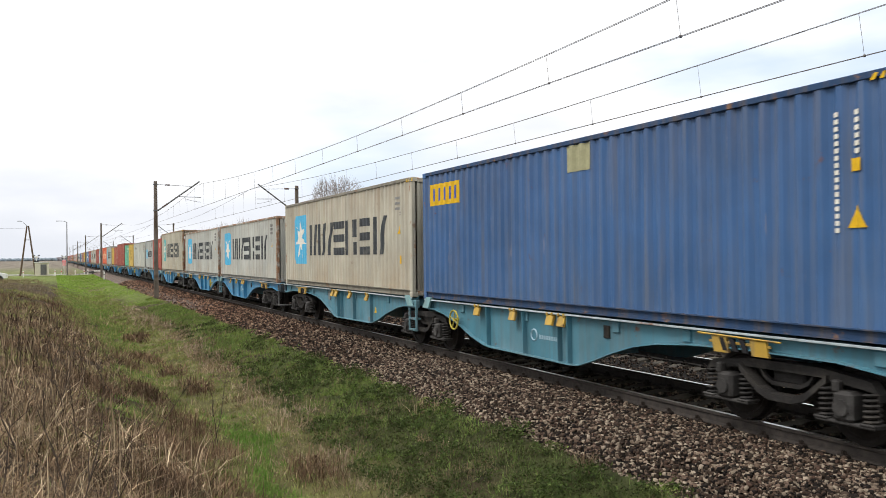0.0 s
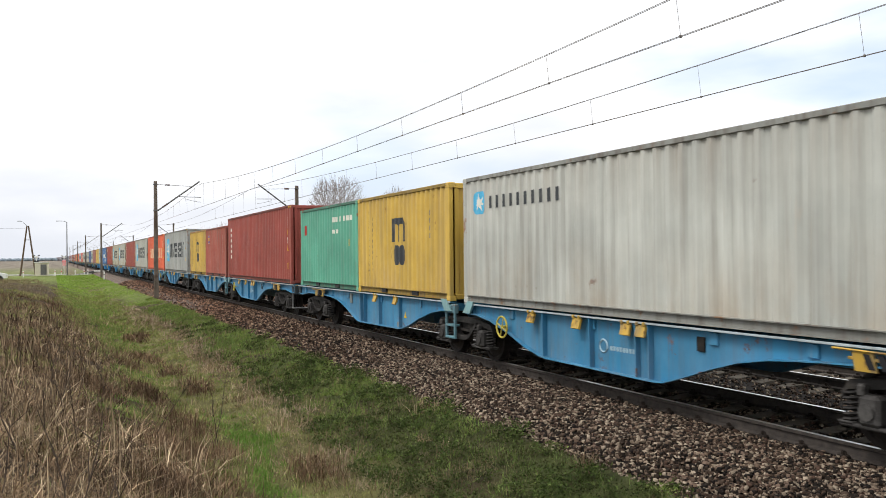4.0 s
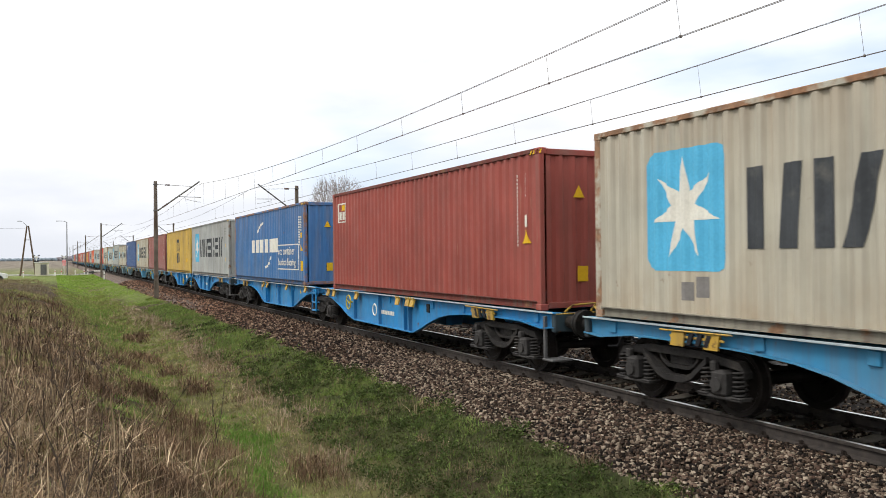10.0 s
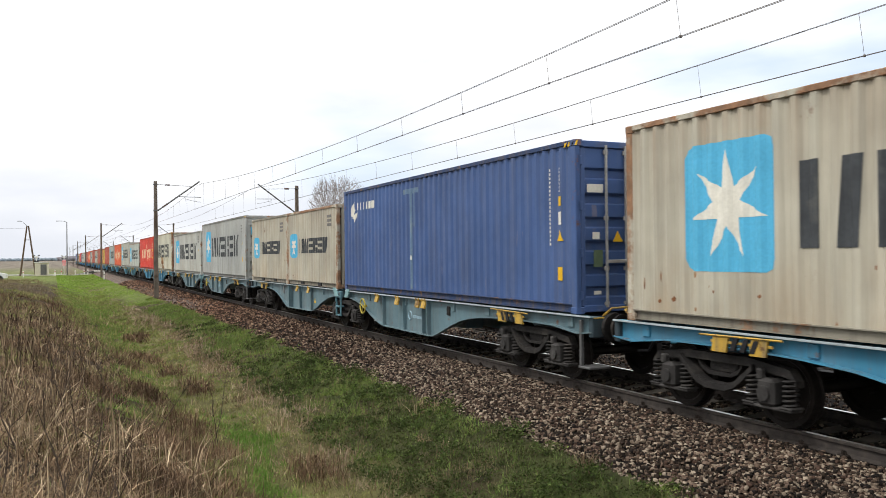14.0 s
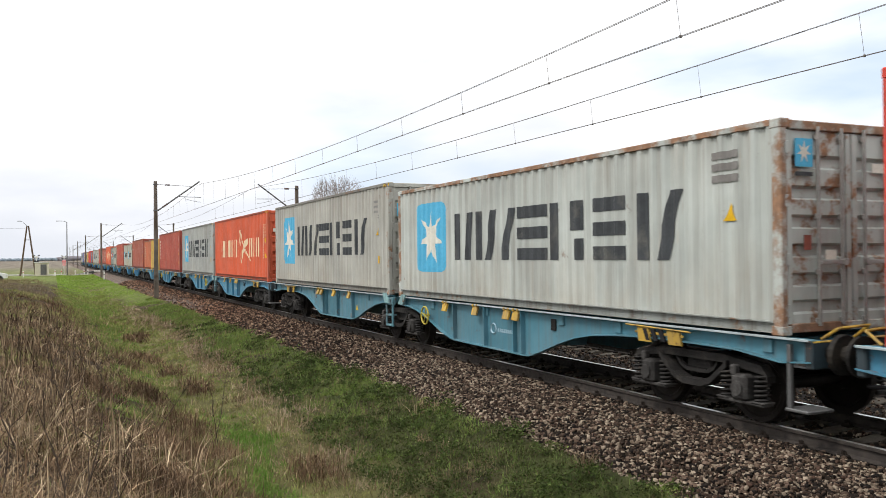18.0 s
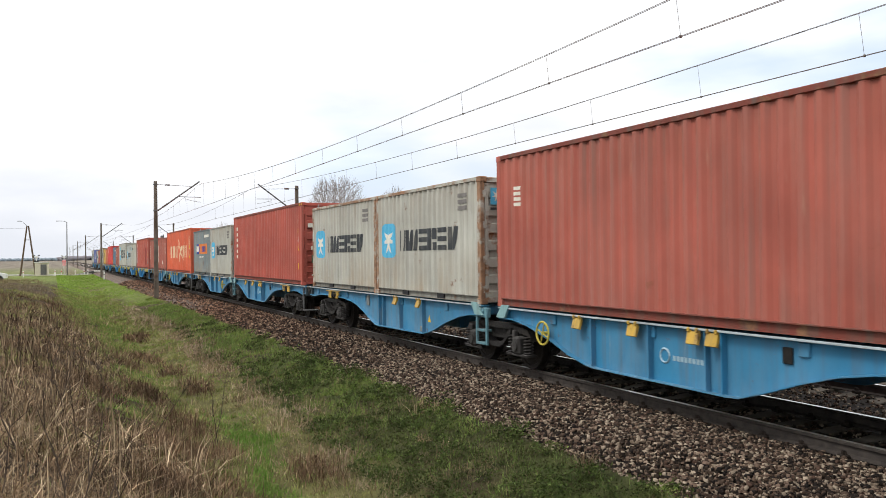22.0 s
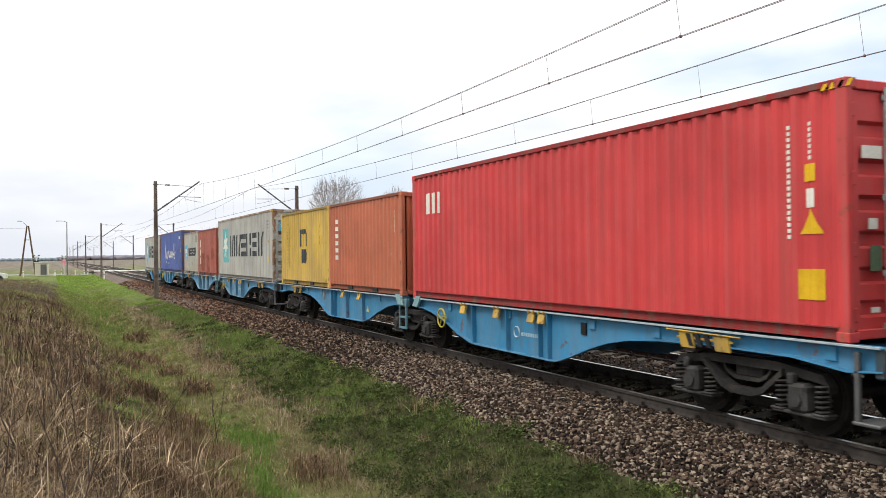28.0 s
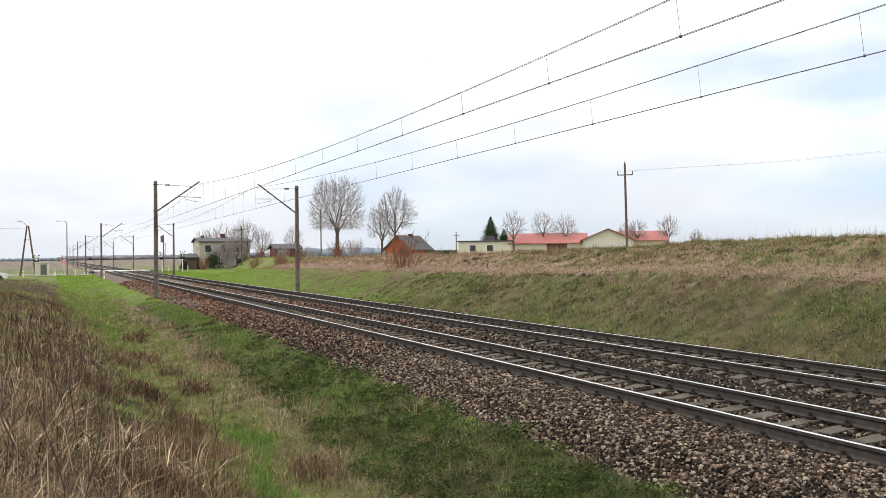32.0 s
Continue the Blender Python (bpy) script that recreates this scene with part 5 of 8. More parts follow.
LOW = [(0.35, 0.97), (0.84, 0.965), (1.4, 0.89), (2.15, 0.70), (2.75, 0.50), (3.26, 0.385), (3.5, 0.36), (6.4, 0.335), (6.62, 0.35), (7.0, 0.46), (7.6, 0.66), (8.1, 0.80), (8.6, 0.885), (9.3, 0.94), (10.2, 0.975), (11.7, 0.965), (12.1, 0.92), (12.45, 0.88), (12.9, 0.92)]


def wagon_meshes(ext):
    """The meshes of one platform; its joint end is at y = 0, its outer end at y = -12.9 - ext."""
    base = M_WAGON["blue"]
    sh = lambda d: -(d + ext * float(np.interp(d, [0.5, 3.6, 6.2], [0.0, 0.08, 1.0])))
    low = [(sh(d), z) for d, z in LOW]
    end = sh(12.9)
    out = {}
    g = Geo()
    g.prism([(-0.35, 1.14), *low, (end, 1.14)], "x", -1.105, -1.085)
    g.box((-1.12, (end - 0.35) / 2, 1.153), (0.19, -end - 0.35, 0.022), 0.005)
    out["side_beam"] = g.mesh("side_beam", base)
    g = Geo()
    for (a, za), (b, zb) in zip(low, low[1:]):
        g.add([(-1.20, a, za), (-1.20, b, zb), (-1.10, b, zb), (-1.10, a, za), (-1.20, a, za - 0.018), (-1.20, b, zb - 0.018), (-1.10, b, zb - 0.018), (-1.10, a, za - 0.018)], [(0, 1, 2, 3), (4, 7, 6, 5), (0, 4, 5, 1), (3, 2, 6, 7)])
    out["lower_flange"] = g.mesh("lower_flange", base)
    out["upper_edge"] = Geo().box((-1.212, (end - 0.35) / 2, 1.16), (0.016, -end - 0.37, 0.03), 0.004).mesh("upper_edge", M_EDGE)
    for i, (d, w) in enumerate(((3.42, 0.12), (4.85, 0.12), (6.18, 0.28))):
        g = Geo()
        for q in (-1, 1) if i == 2 else (0,):
            y = sh(d) + q * 0.15
            z0 = float(np.interp(d, [q_[0] for q_ in LOW], [q_[1] for q_ in LOW])) + 0.01
            g.prism([(-1.105, z0), (-1.19, z0), (-1.205, 1.14), (-1.105, 1.14)], "y", y - 0.009, y + 0.009)
        out[f"rib{i}"] = g.mesh("rib", base)
    g = Geo()
    g.box((0, (end - 0.2) / 2, 0.93), (0.55, -end - 0.6, 0.34), 0.02)
    g.prism([(-0.275, 0.95), (0.275, 0.95), (0.22, 0.45), (-0.22, 0.45)], "y", sh(3.4), sh(6.4))
    out["centre_sill"] = g.mesh("centre_sill", base)
    out["cross_member"] = Geo().box((0, 0, 1.04), (2.28, 0.16, 0.17), 0.01).mesh("cross_member", base)
    out["headstock"] = Geo().box((0, end + 0.05, 0.99), (2.36, 0.12, 0.33), 0.02).mesh("headstock", base)
    g = Geo()
    g.add([(-1.175, -0.10, 0.05), (-1.175, 0.12, 0.05), (-1.235, 0.10, -0.115), (-1.235, -0.12, -0.115), (-1.215, -0.10, 0.065), (-1.215, 0.12, 0.065), (-1.27, 0.10, -0.10), (-1.27, -0.12, -0.10)], [(0, 1, 2, 3), (4, 7, 6, 5), (0, 4, 5, 1), (1, 5, 6, 2), (2, 6, 7, 3), (3, 7, 4, 0)])
    g.box((-1.21, -0.07, 0.085), (0.07, 0.05, 0.06), 0.01).box((-1.21, 0.09, 0.085), (0.07, 0.05, 0.06), 0.01)
    out["flap"] = g.mesh("flap", M_FLAP)
    g = Geo().box((-1.20, sh(10.25), 1.03), (0.02, 1.05, 0.035), 0.005)
    for k in (-0.36, 0.30):
        g.prism([(sh(10.25) + k - 0.14, 0.90), (sh(10.25) + k + 0.12, 0.90), (sh(10.25) + k + 0.16, 1.10), (sh(10.25) + k - 0.10, 1.10)], "x", -1.225, -1.19)
    g.cyl((-1.235, sh(9.55), 1.125), (-1.235, sh(10.95), 1.105), 0.014, n=5)
    out["stripe_plate"] = g.mesh("stripe_plate", M_FLAP)
    g = Geo()
    for k in (0, 1, 2):
        y = sh(10.25) - 0.12 + k * 0.17
        g.prism([(y - 0.05, 0.93), (y + 0.03, 0.93), (y + 0.1, 1.09), (y + 0.02, 1.09)], "x", -1.232, -1.2)
    out["black_stripe"] = g.mesh("black_stripe", M_BLACK)
    g = Geo().torus((-1.27, sh(2.07), 0.80), 0.20, 0.019, "x", 20, 6)
    for a in (20, 110):
        c, s = math.cos(radians(a)) * 0.2, math.sin(radians(a)) * 0.2
        g.cyl((-1.27, sh(2.07) + c, 0.80 + s), (-1.27, sh(2.07) - c, 0.80 - s), 0.012, n=5)
    g.cyl((-1.28, sh(2.07), 0.80), (-1.15, sh(2.07), 0.80), 0.03, n=8)
    out["handwheel"] = g.mesh("handwheel", M_FLAP)
    out["data_plate"] = Geo().box((-1.12, sh(7.35), 0.95), (0.03, 0.15, 0.2), 0.008).mesh("data_plate", M_GREYPATCH)
    g = Geo()
    for k in range(9):
        g.box((-1.108, sh(4.1) - 0.08 * k, 0.70), (0.006, 0.055, 0.07))
    g.torus((-1.108, sh(3.9), 0.72), 0.10, 0.018, "x", 14, 4)
    out["lettering"] = g.mesh("lettering", M_CHALK)
    g = Geo().box((-1.17, sh(12.58), 0.72), (0.06, 0.06, 0.75), 0.01).box((-1.0, sh(12.7), 0.33), (0.42, 0.34, 0.04), 0.01)
    out["step"] = g.mesh("step", M_STEEL)
    g = Geo().pipe([(-0.9, end + 0.1, 1.16), (-0.88, end - 0.12, 1.30), (-0.4, end - 0.14, 1.32), (-0.36, end + 0.1, 1.16)], 0.018)
    g.pipe([(-1.15, end, 1.14), (0.2, end - 0.02, 1.16)], 0.014)
    out["grab_rail"] = g.mesh("grab_rail", M_FLAP)
    g = Geo()
    g.cyl((0, end, 1.0), (0, end - 0.38, 1.0), 0.11, n=14)
    g.cyl((0, end - 0.38, 1.0), (0, end - 0.44, 1.0), 0.23, 0.24, n=18)
    out["buffer"] = g.mesh("buffer", M_DARKSTEEL)
    out["coupling_hook"] = Geo().box((0, end - 0.2, 0.98), (0.14, 0.5, 0.16), 0.02).mesh("coupling_hook", M_DARKSTEEL)
    out["coupling_link"] = Geo().torus((0, end - 0.42, 0.86), 0.13, 0.03, "x", 12, 6).mesh("coupling_link", M_DARKSTEEL)
    out["brake_hose"] = Geo().pipe([(0.35, end, 0.9), (0.36, end - 0.2, 0.62), (0.3, end - 0.55, 0.58)], 0.025).mesh("brake_hose", M_BLACK)
    g = Geo().box((-1.14, -0.34, 1.02), (0.1, 0.34, 0.2), 0.015)
    for q in (-0.2, -0.62):
        g.box((-1.17, q, 0.7), (0.05, 0.055, 0.66), 0.008)
    out["tread"] = Geo().box((-1.13, -0.41, 0), (0.16, 0.37, 0.045), 0.006).mesh("tread", M_YELLOW)
    out["bracket"] = Geo().box((-1.14, 0, 0.45), (0.08, 0.15, 0.13), 0.012).mesh("bracket", M_GREYPLATE)
    out["data_sheet"] = Geo().box((-1.12, 0, 0.93), (0.03, 0.34, 0.17), 0.006).mesh("data_sheet", M_CHALK)
    g.box((-1.17, -0.41, 0.96), (0.05, 0.46, 0.05), 0.006).cyl((-1.19, -0.34, 1.05), (-1.215, -0.34, 1.05), 0.05, n=10)
    out["joint_step"] = g.mesh("joint_step", base)
    out["gusset"] = Geo().prism([(-0.30, 0.97), (-0.52, 1.22), (-0.80, 1.22), (-0.62, 0.97)], "x", -1.235, -1.19).mesh("gusset", base)
    out["warning_sign"] = Geo().prism([(sh(2.62) - 0.085, 0.63), (sh(2.62) + 0.085, 0.63), (sh(2.62), 0.79)], "x", -1.112, -1.106).mesh("warning_sign", M_YELLOW)
    out["grey_plate"] = Geo().box((-1.12, sh(7.35), 0.95), (0.03, 0.2, 0.27), 0.008).mesh("data_plate", M_GREYPLATE)
    return out


def bogie_meshes():
    out = {}
    g = Geo()
    g.prism([(-1.30, 0.56), (-1.22, 0.66), (-0.55, 0.74), (0.55, 0.74), (1.22, 0.66), (1.30, 0.56), (1.30, 0.64), (1.20, 0.77), (0.55, 0.85), (-0.55, 0.85), (-1.20, 0.77), (-1.30, 0.64)], "x", -1.06, -0.92)
    arc = [(-0.66, 0.78), (-0.52, 0.66), (-0.36, 0.53), (-0.18, 0.465), (0.18, 0.465), (0.36, 0.53), (0.52, 0.66), (0.66, 0.78)]
    g.prism(arc + [(q, z - 0.085) for q, z in reversed(arc)], "x", -1.12, -0.94)
    arc2 = [(-0.4, 0.75), (-0.33, 0.66), (-0.2, 0.6), (0.2, 0.6), (0.33, 0.66), (0.4, 0.75)]
    g.prism(arc2 + [(q, z - 0.05) for q, z in reversed(arc2)], "x", -1.02, -0.96)
    out["side_frame"] = g.mesh("side_frame", M_BOGIE)
    g = Geo().box((-1.03, 0, 0.47), (0.26, 0.27, 0.34), 0.04).cyl((-1.19, 0, 0.46), (-1.10, 0, 0.46), 0.095, n=14).box((-1.03, 0, 0.285), (0.2, 0.78, 0.045), 0.015).box((-1.10, 0.1, 0.68), (0.1, 0.1, 0.14), 0.02).box((-1.03, -0.30, 0.31), (0.22, 0.2, 0.03), 0.01).box((-1.03, 0.30, 0.31), (0.22, 0.2, 0.03), 0.01)
    out["axle_box"] = g.mesh("axle_box", M_AXLEBOX)
    vs, fs, n, m_ = [], [], 42, 4
    for i in range(n + 1):
        a = 2 * math.pi * i / 7
        for q in range(m_):
            b = 2 * math.pi * q / m_
            r_ = 0.088 + 0.02 * math.cos(b)
            vs.append((-1.03 + r_ * math.cos(a), r_ * math.sin(a), 0.31 + 0.348 * i / n + 0.02 * math.sin(b)))
            if i < n:
                fs.append((i * m_ + q, (i + 1) * m_ + q, (i + 1) * m_ + (q + 1) % m_, i * m_ + (q + 1) % m_))
    out["spring"] = Geo().add(vs, fs).mesh("spring", M_BOGIE)
    half = [(1.0, 0.08), (0.86, 0.08), (0.86, 0.14), (0.82, 0.15), (0.80, 0.37), (0.82, 0.39), (0.82, 0.455), (0.705, 0.46), (0.70, 0.487), (0.675, 0.487), (0.675, 0.39), (0.73, 0.36), (0.73, 0.15), (0.66, 0.14), (0.66, 0.08)]
    turned = [(-x, r) for x, r in half] + half[::-1]
    vs = [(x, r * math.cos(2 * math.pi * i / 32), 0.46 + r * math.sin(2 * math.pi * i / 32)) for x, r in turned for i in range(32)]
    fs = [(k * 32 + i, k * 32 + (i + 1) % 32, (k + 1) * 32 + (i + 1) % 32, (k + 1) * 32 + i) for k in range(len(turned) - 1) for i in range(32)]
    fs += [tuple(range(31, -1, -1)), tuple(range((len(turned) - 1) * 32, len(turned) * 32))]
    g = Geo().add(vs, fs)
    out["wheelset"] = g.mesh("wheelset", M_WHEEL)
    out["bolster"] = Geo().box((0, 0, 0.68), (1.95, 0.5, 0.2), 0.03).cyl((0, 0, 0.75), (0, 0, 0.86), 0.3, n=16).mesh("bolster", M_BOGIE)
    g = Geo().cyl((-0.75, 0, 0.42), (0.75, 0, 0.42), 0.05, n=8)
    for s in (-1, 1):
        g.box((s * 0.75, 0, 0.46), (0.09, 0.09, 0.34), 0.02)
    out["brake_beam"] = g.mesh("brake_beam", M_DARKSTEEL)
    return out


WM = {0.0: wagon_meshes(0.0), 1.3: wagon_meshes(1.3)}
BM = bogie_meshes()


def bogie(parent, y):
    b = part("bogie", BM["bolster"], M_BOGIE, parent, "grimy dark cast-steel bogie")
    b.location = (0, y, 0)
    for e in (-0.36, 0.36):
        part("brake_beam", BM["brake_beam"], M_DARKSTEEL, b).location = (0, e, 0)
    for s in (0, 1):
        part("side_frame", BM["side_frame"], M_BOGIE, b).matrix_local = pose(0, 0, 0, 0, 0, 180 * s)
        for e in (-0.9, 0.9):
            part("axle_box", BM["axle_box"], M_AXLEBOX, b).matrix_local = Matrix.Translation((0, e, 0)) @ pose(0, 0, 0, 0, 0, 180 * s)
            for k in (-0.29, 0.29):
                part("spring", BM["spring"], M_BOGIE, b, "coil spring").matrix_local = Matrix.Translation((0, e + k, 0)) @ pose(0, 0, 0, 0, 0, 180 * s)
    for e in (-0.9, 0.9):
        part("wheelset", BM["wheelset"], M_WHEEL, b).location = (0, e, 0)
    return b


# Distances of the folding stops from the joint, for the leading and the trailing platform of each build of wagon.
FLAPS = {"blue": ((3.07, 4.53, 5.84, 6.2), (3.6, 5.07, 6.38, 6.74)), "bright": ((3.4, 6.5), (3.75, 6.8)), "long": ((1.11, 1.71, 3.82, 6.98, 7.64, 7.94), (1.54, 4.12, 7.23, 7.9)), "azure": ((2.9, 3.3, 6.1, 6.4, 9.3, 11.98), (3.45, 3.9, 9.3, 12.0))}
M_LEMON = plain("fresh_yellow_paint", (0.56, 0.45, 0.04), 0.55, 0.15, 6, 30, 0.1)


def wagon(colour, ext=0.0, wheel_turn=0, long_load=True):
    """An articulated container wagon; its middle joint is at y = 0. The brake wheel is on the platform of that turn."""
    m, S = M_WAGON[colour], WM[ext]
    style = "long" if ext else colour if colour in FLAPS else "blue"
    w = thing("container_wagon", "blue articulated flat wagon with fish-belly side beams, carrying containers", "wagon", "wagons of the train")
    for turn in (0, 180):
        T = pose(0, 0, 0, 0, 0, turn)
        for side in (1, -1):
            F = T @ Matrix.Diagonal((side, 1, 1, 1))
            beam = part("side_beam", S["side_beam"], m, w)
            beam.matrix_local = F
            part("lower_flange", S["lower_flange"], m, beam)
            part("upper_edge", S["upper_edge"], M_EDGE, beam, "scuffed pale edge")
            for i in range(3):
                part("rib", S[f"rib{i}"], m, beam)
            for d in FLAPS[style][1 if turn else 0][:2 if turn and style == "blue" and not long_load else 6]:
                part("flap", S["flap"], m if style == "bright" else M_LEMON if style == "azure" else M_FLAP, beam, "folding stop").location = (0, -d, 1.06)
            part("stripe_plate", S["stripe_plate"], M_LEMON if style == "azure" else M_FLAP, beam, "yellow warning plate")
            if style != "azure":
                part("black_stripe", S["black_stripe"], M_BLACK, beam)
            if turn == wheel_turn:
                wheel = part("handwheel", S["handwheel"], M_WHEELPAINT, beam, "dull yellow brake handwheel")
                wheel.location = {"long": (0, -1.14, 0.05), "azure": (0, -0.6, 0.1), "bright": (0, -1.2, -0.15), "blue": (0, -0.42 if turn else 0, 0)}[style]
            else:
                ladder = part("joint_step", S["joint_step"], m if colour == "bright" else M_LEMON if style == "azure" else M_JOINT, beam, "step ladder at the joint")
                ladder.location = (0, {"bright": 0.95, "long": -0.22, "azure": -0.38, "blue": 0 if turn else 0.34}[style], 0)
                for q in (0.40, 0.66):
                    part("tread", S["tread"], M_YELLOW if style == "bright" else m if style == "long" else M_LEMON if style == "azure" else M_JOINT, ladder).location = (0, 0, q)
            if style != "long":
                part("gusset", S["gusset"], M_GUSSET if style == "blue" else m, beam, "worn gusset plate")
            if turn and side == -1:
                sign = part("warning_sign", S["warning_sign"], M_YELLOW, beam, "small yellow warning sign")
                sign.location = (0, 0.12, 0.25) if colour == "bright" else (0, -0.57, 0)
            if turn and side == -1 and style == "blue":
                part("bracket", S["bracket"], M_GREYPLATE, beam, "small worn bracket").location = (0, -3.52 - ext, 0)
            if style == "azure" and turn:
                part("data_sheet", S["data_sheet"], M_CHALK, beam, "white data sheet").location = (0, -4.25, -0.42)
            if style == "bright":
                part("data_sheet", S["data_sheet"], M_CHALK, beam, "white data sheet").location = (0, -(2.8 if turn else 3.0) - ext, 0)
            part("data_plate", S["grey_plate" if turn else "data_plate"], M_GREYPLATE if turn else M_DARKSTEEL, beam)
            if not turn:
                letters = part("lettering", S["lettering"], M_CHALK if colour == "bright" else M_FADED, beam, "pale bars of worn lettering")
                letters.location = {"blue": (0, -1.22, 0), "azure": (0, -1.1, 0.13), "bright": (0, 1.35, -0.36), "long": (0, 1.2, -0.36)}[style]
                letters.scale = (1, 1.5, 1.5) if colour == "bright" else (1, 1, 1)
            if side == 1:
                part("step", S["step"], m if style == "azure" else M_STEEL, beam, "grey steel step")
            part("grab_rail", S["grab_rail"], M_FLAP, beam, "yellow grab rail")
        for nm in ("centre_sill", "headstock"):
            part(nm, S[nm], m if nm == "centre_sill" else M_HEADSTOCK, w).matrix_local = T
        for d in (0.55, 2.2, 4.85, 7.6, 9.2, 12.2):
            part("cross_member", S["cross_member"], m, w).matrix_local = T @ Matrix.Translation((0, -(d + (ext if d > 0.6 else 0)), 0))
        for q in (-0.87, 0.87):
            part("buffer", S["buffer"], M_DARKSTEEL, w).matrix_local = T @ Matrix.Translation((q, 0, 0))
        for nm in ("coupling_hook", "coupling_link", "brake_hose"):
            part(nm, S[nm], M_BLACK if nm == "brake_hose" else M_DARKSTEEL, w).matrix_local = T
    for y in (-10.82 - ext, 0.0, 10.82 + ext):
        bogie(w, y)
    return w


DECK = 1.182
# Joint's distance from the camera's line at the start, wagon colour, loads of the leading and the trailing platform.
TRAIN = [
    (18.30, "teal", [("H", "blue", "tag")], [("H", "beige", "star")]),
    (44.69, "blue", [("L", "white", "starlow", 0, 1)], [("L", "white", "starlow", 0, 1)]),
    (71.08, "blue", [("H", "beige", "tealstar", 0, 1)], [("T", "red", "ghost20"), ("T", "grey", "star20")]),
    (97.47, "blue", [("L", "white", "line", 1)], [("T", "yellow", "emblem20"), ("T", "green", "small20")]),
    (123.86, "blue", [("H", "brown", "upright", 0)], [("T", "rosy", "flag20"), ("T", "yellow", "emblem20", 0, 1, ("scabs20",))]),
    (150.25, "blue", [("H", "grey", "star", 1)], [("H", "orange", "bird")]),
    (176.64, "blue", [("H", "grey2", "star")], [("H", "brown", "upright")]),
    (203.03, "blue", [("H", "pale", "star", 0, 1)], [("H", "beige", "star", 0, 1, ("squares",))]),
    (231.03, "bright", [("H", "brown", "label")], [("H", "blue2", "arcs", 0, 1)]),
    (259.10, "bright", [("H", "grey", "star")], [("H", "yellow", "emblem")]),
    (285.66, "mid", [("H", "faded", "three")], [("H", "beige", "star", 0, 1, ("scabs",))]),
    (312.05, "dull", [("H", "navy", "corner", 1, 0, ("stripe",))], [("T", "beige", "star20", 0, 1), ("T", "beige", "star20")]),
    (338.44, "dull", [("H", "grey", "star", 1)], [("L", "white", "starlow", 1)]),
    (364.83, "mid", [("H", "cream", "star", 0, 1, ("rustpatch",))], [("H", "scarlet", "bird")]),
    (391.22, "teal", [("L", "cool", "starlow", 1, 1)], [("H", "grey2", "star", 1)]),
    (417.61, "mid", [("H", "orange", "bird", 1)], [("H", "grey", "star")]),
    (444.00, "mid", [("H", "red", "upright", 1)], [("T", "yellow", "emblem20", 1), ("T", "rust_orange", "upright20")]),
    (470.39, "blue", [("H", "rosy", "bare", 1)], [("T", "pale", "star20", 1, 1), ("T", "pale", "star20", 0, 1)]),
    (496.78, "blue", [("H", "red", "upright", 1)], [("T", "pale", "star20", 1), ("T", "smoke", "panel20")]),
    (523.17, "blue", [("H", "orange", "bird", 1)], [("T", "rosy", "diamonds20"), ("T", "rosy", "upright20")]),
    (549.56, "azure", [("H", "red", "strip", 1)], [("T", "pale", "line20", 1), ("T", "grey", "star20")]),
    (575.95, "azure", [("H", "grey2", "star", 1)], [("T", "rosy", "patch20"), ("T", "slate", "small20")]),
    (602.34, "blue", [("H", "vivid", "block", 1)], [("T", "rust_orange", "upright20"), ("T", "yellow", "emblem20")]),
    (628.73, "worn", [("H", "grey2", "tealstar", 1, 1)], [("T", "rosy", "patch20", 1), ("T", "pale", "star20", 0, 1, ("scabs20",))]),
    (655.12, "blue", [("H", "royal", "script", 1, 1)], [("H", "grey2", "star", 1, 1)]),
]
REAR_WHEEL = (1, 2, 5, 9, 15, 18)
M_TAIL = plain("white_tail_plate", (0.62, 0.62, 0.52), 0.5, 0.1, 6, 30, 0.05)
MOVING = []
for joint, colour, lead, trail in TRAIN:
    wide = joint == 231.03
    w = wagon(colour, 1.3 if wide else 0.0, 180 if TRAIN.index((joint, colour, lead, trail)) in REAR_WHEEL else 0, trail[0][0] != "T")
    MOVING.append((w, joint, 0.0))
    if joint == TRAIN[-1][0]:
        for x in (-1.0, 1.0):
            part("tail_marker", Geo().box((x, 13.02, 1.32), (0.24, 0.12, 0.3), 0.03).box((x, 13.0, 1.08), (0.05, 0.06, 0.3)), M_TAIL, w, "white tail marker box")
    for sgn, load in ((-1, lead), (1, trail)):
        mid = sgn * (7.73 if wide else 6.43)
        for i, (kind, col, look_, *rest) in enumerate(load):
            rest = list(rest) + [0, 0, ()][len(rest):]
            c = container(kind, col, look_, bool(rest[0]), bool(rest[1]), rest[2])
            if look_ == "arcs":
                for txt, size, v in (("eco container", 0.425, 1.08), ("bamboo flooring", 0.38, 0.68)):
                    cu = bpy.data.curves.new("slogan", "FONT")
                    cu.body, cu.size, cu.extrude = txt, size, 0.002
                    cu.materials.append(M_CHALK)
                    t = tagged(new("slogan", cu), label="white slogan lettering")
                    t.parent = c
                    t.matrix_local = Matrix.Translation((-W2 + 0.004, 6.096 - 8.45, v)) @ Matrix(((0, 0, -1, 0), (-1, 0, 0, 0), (0, 1, 0, 0), (0, 0, 0, 1)))
            off = mid if kind != "T" else mid + (-3.048 if i == 0 else 3.048)
            MOVING.append((c, joint + off, DECK))


# small departures of the train from a steady gain in speed, in metres
TRIM_T, TRIM_Y = (0, 7, 10, 13, 14, 15, 18, 21, 24, 25, 28, 32), (0.0, 0.0, 0.1, 0.03, -0.3, -0.15, -0.04, 0.05, 0.12, 0.06, 0.32, 0.28)


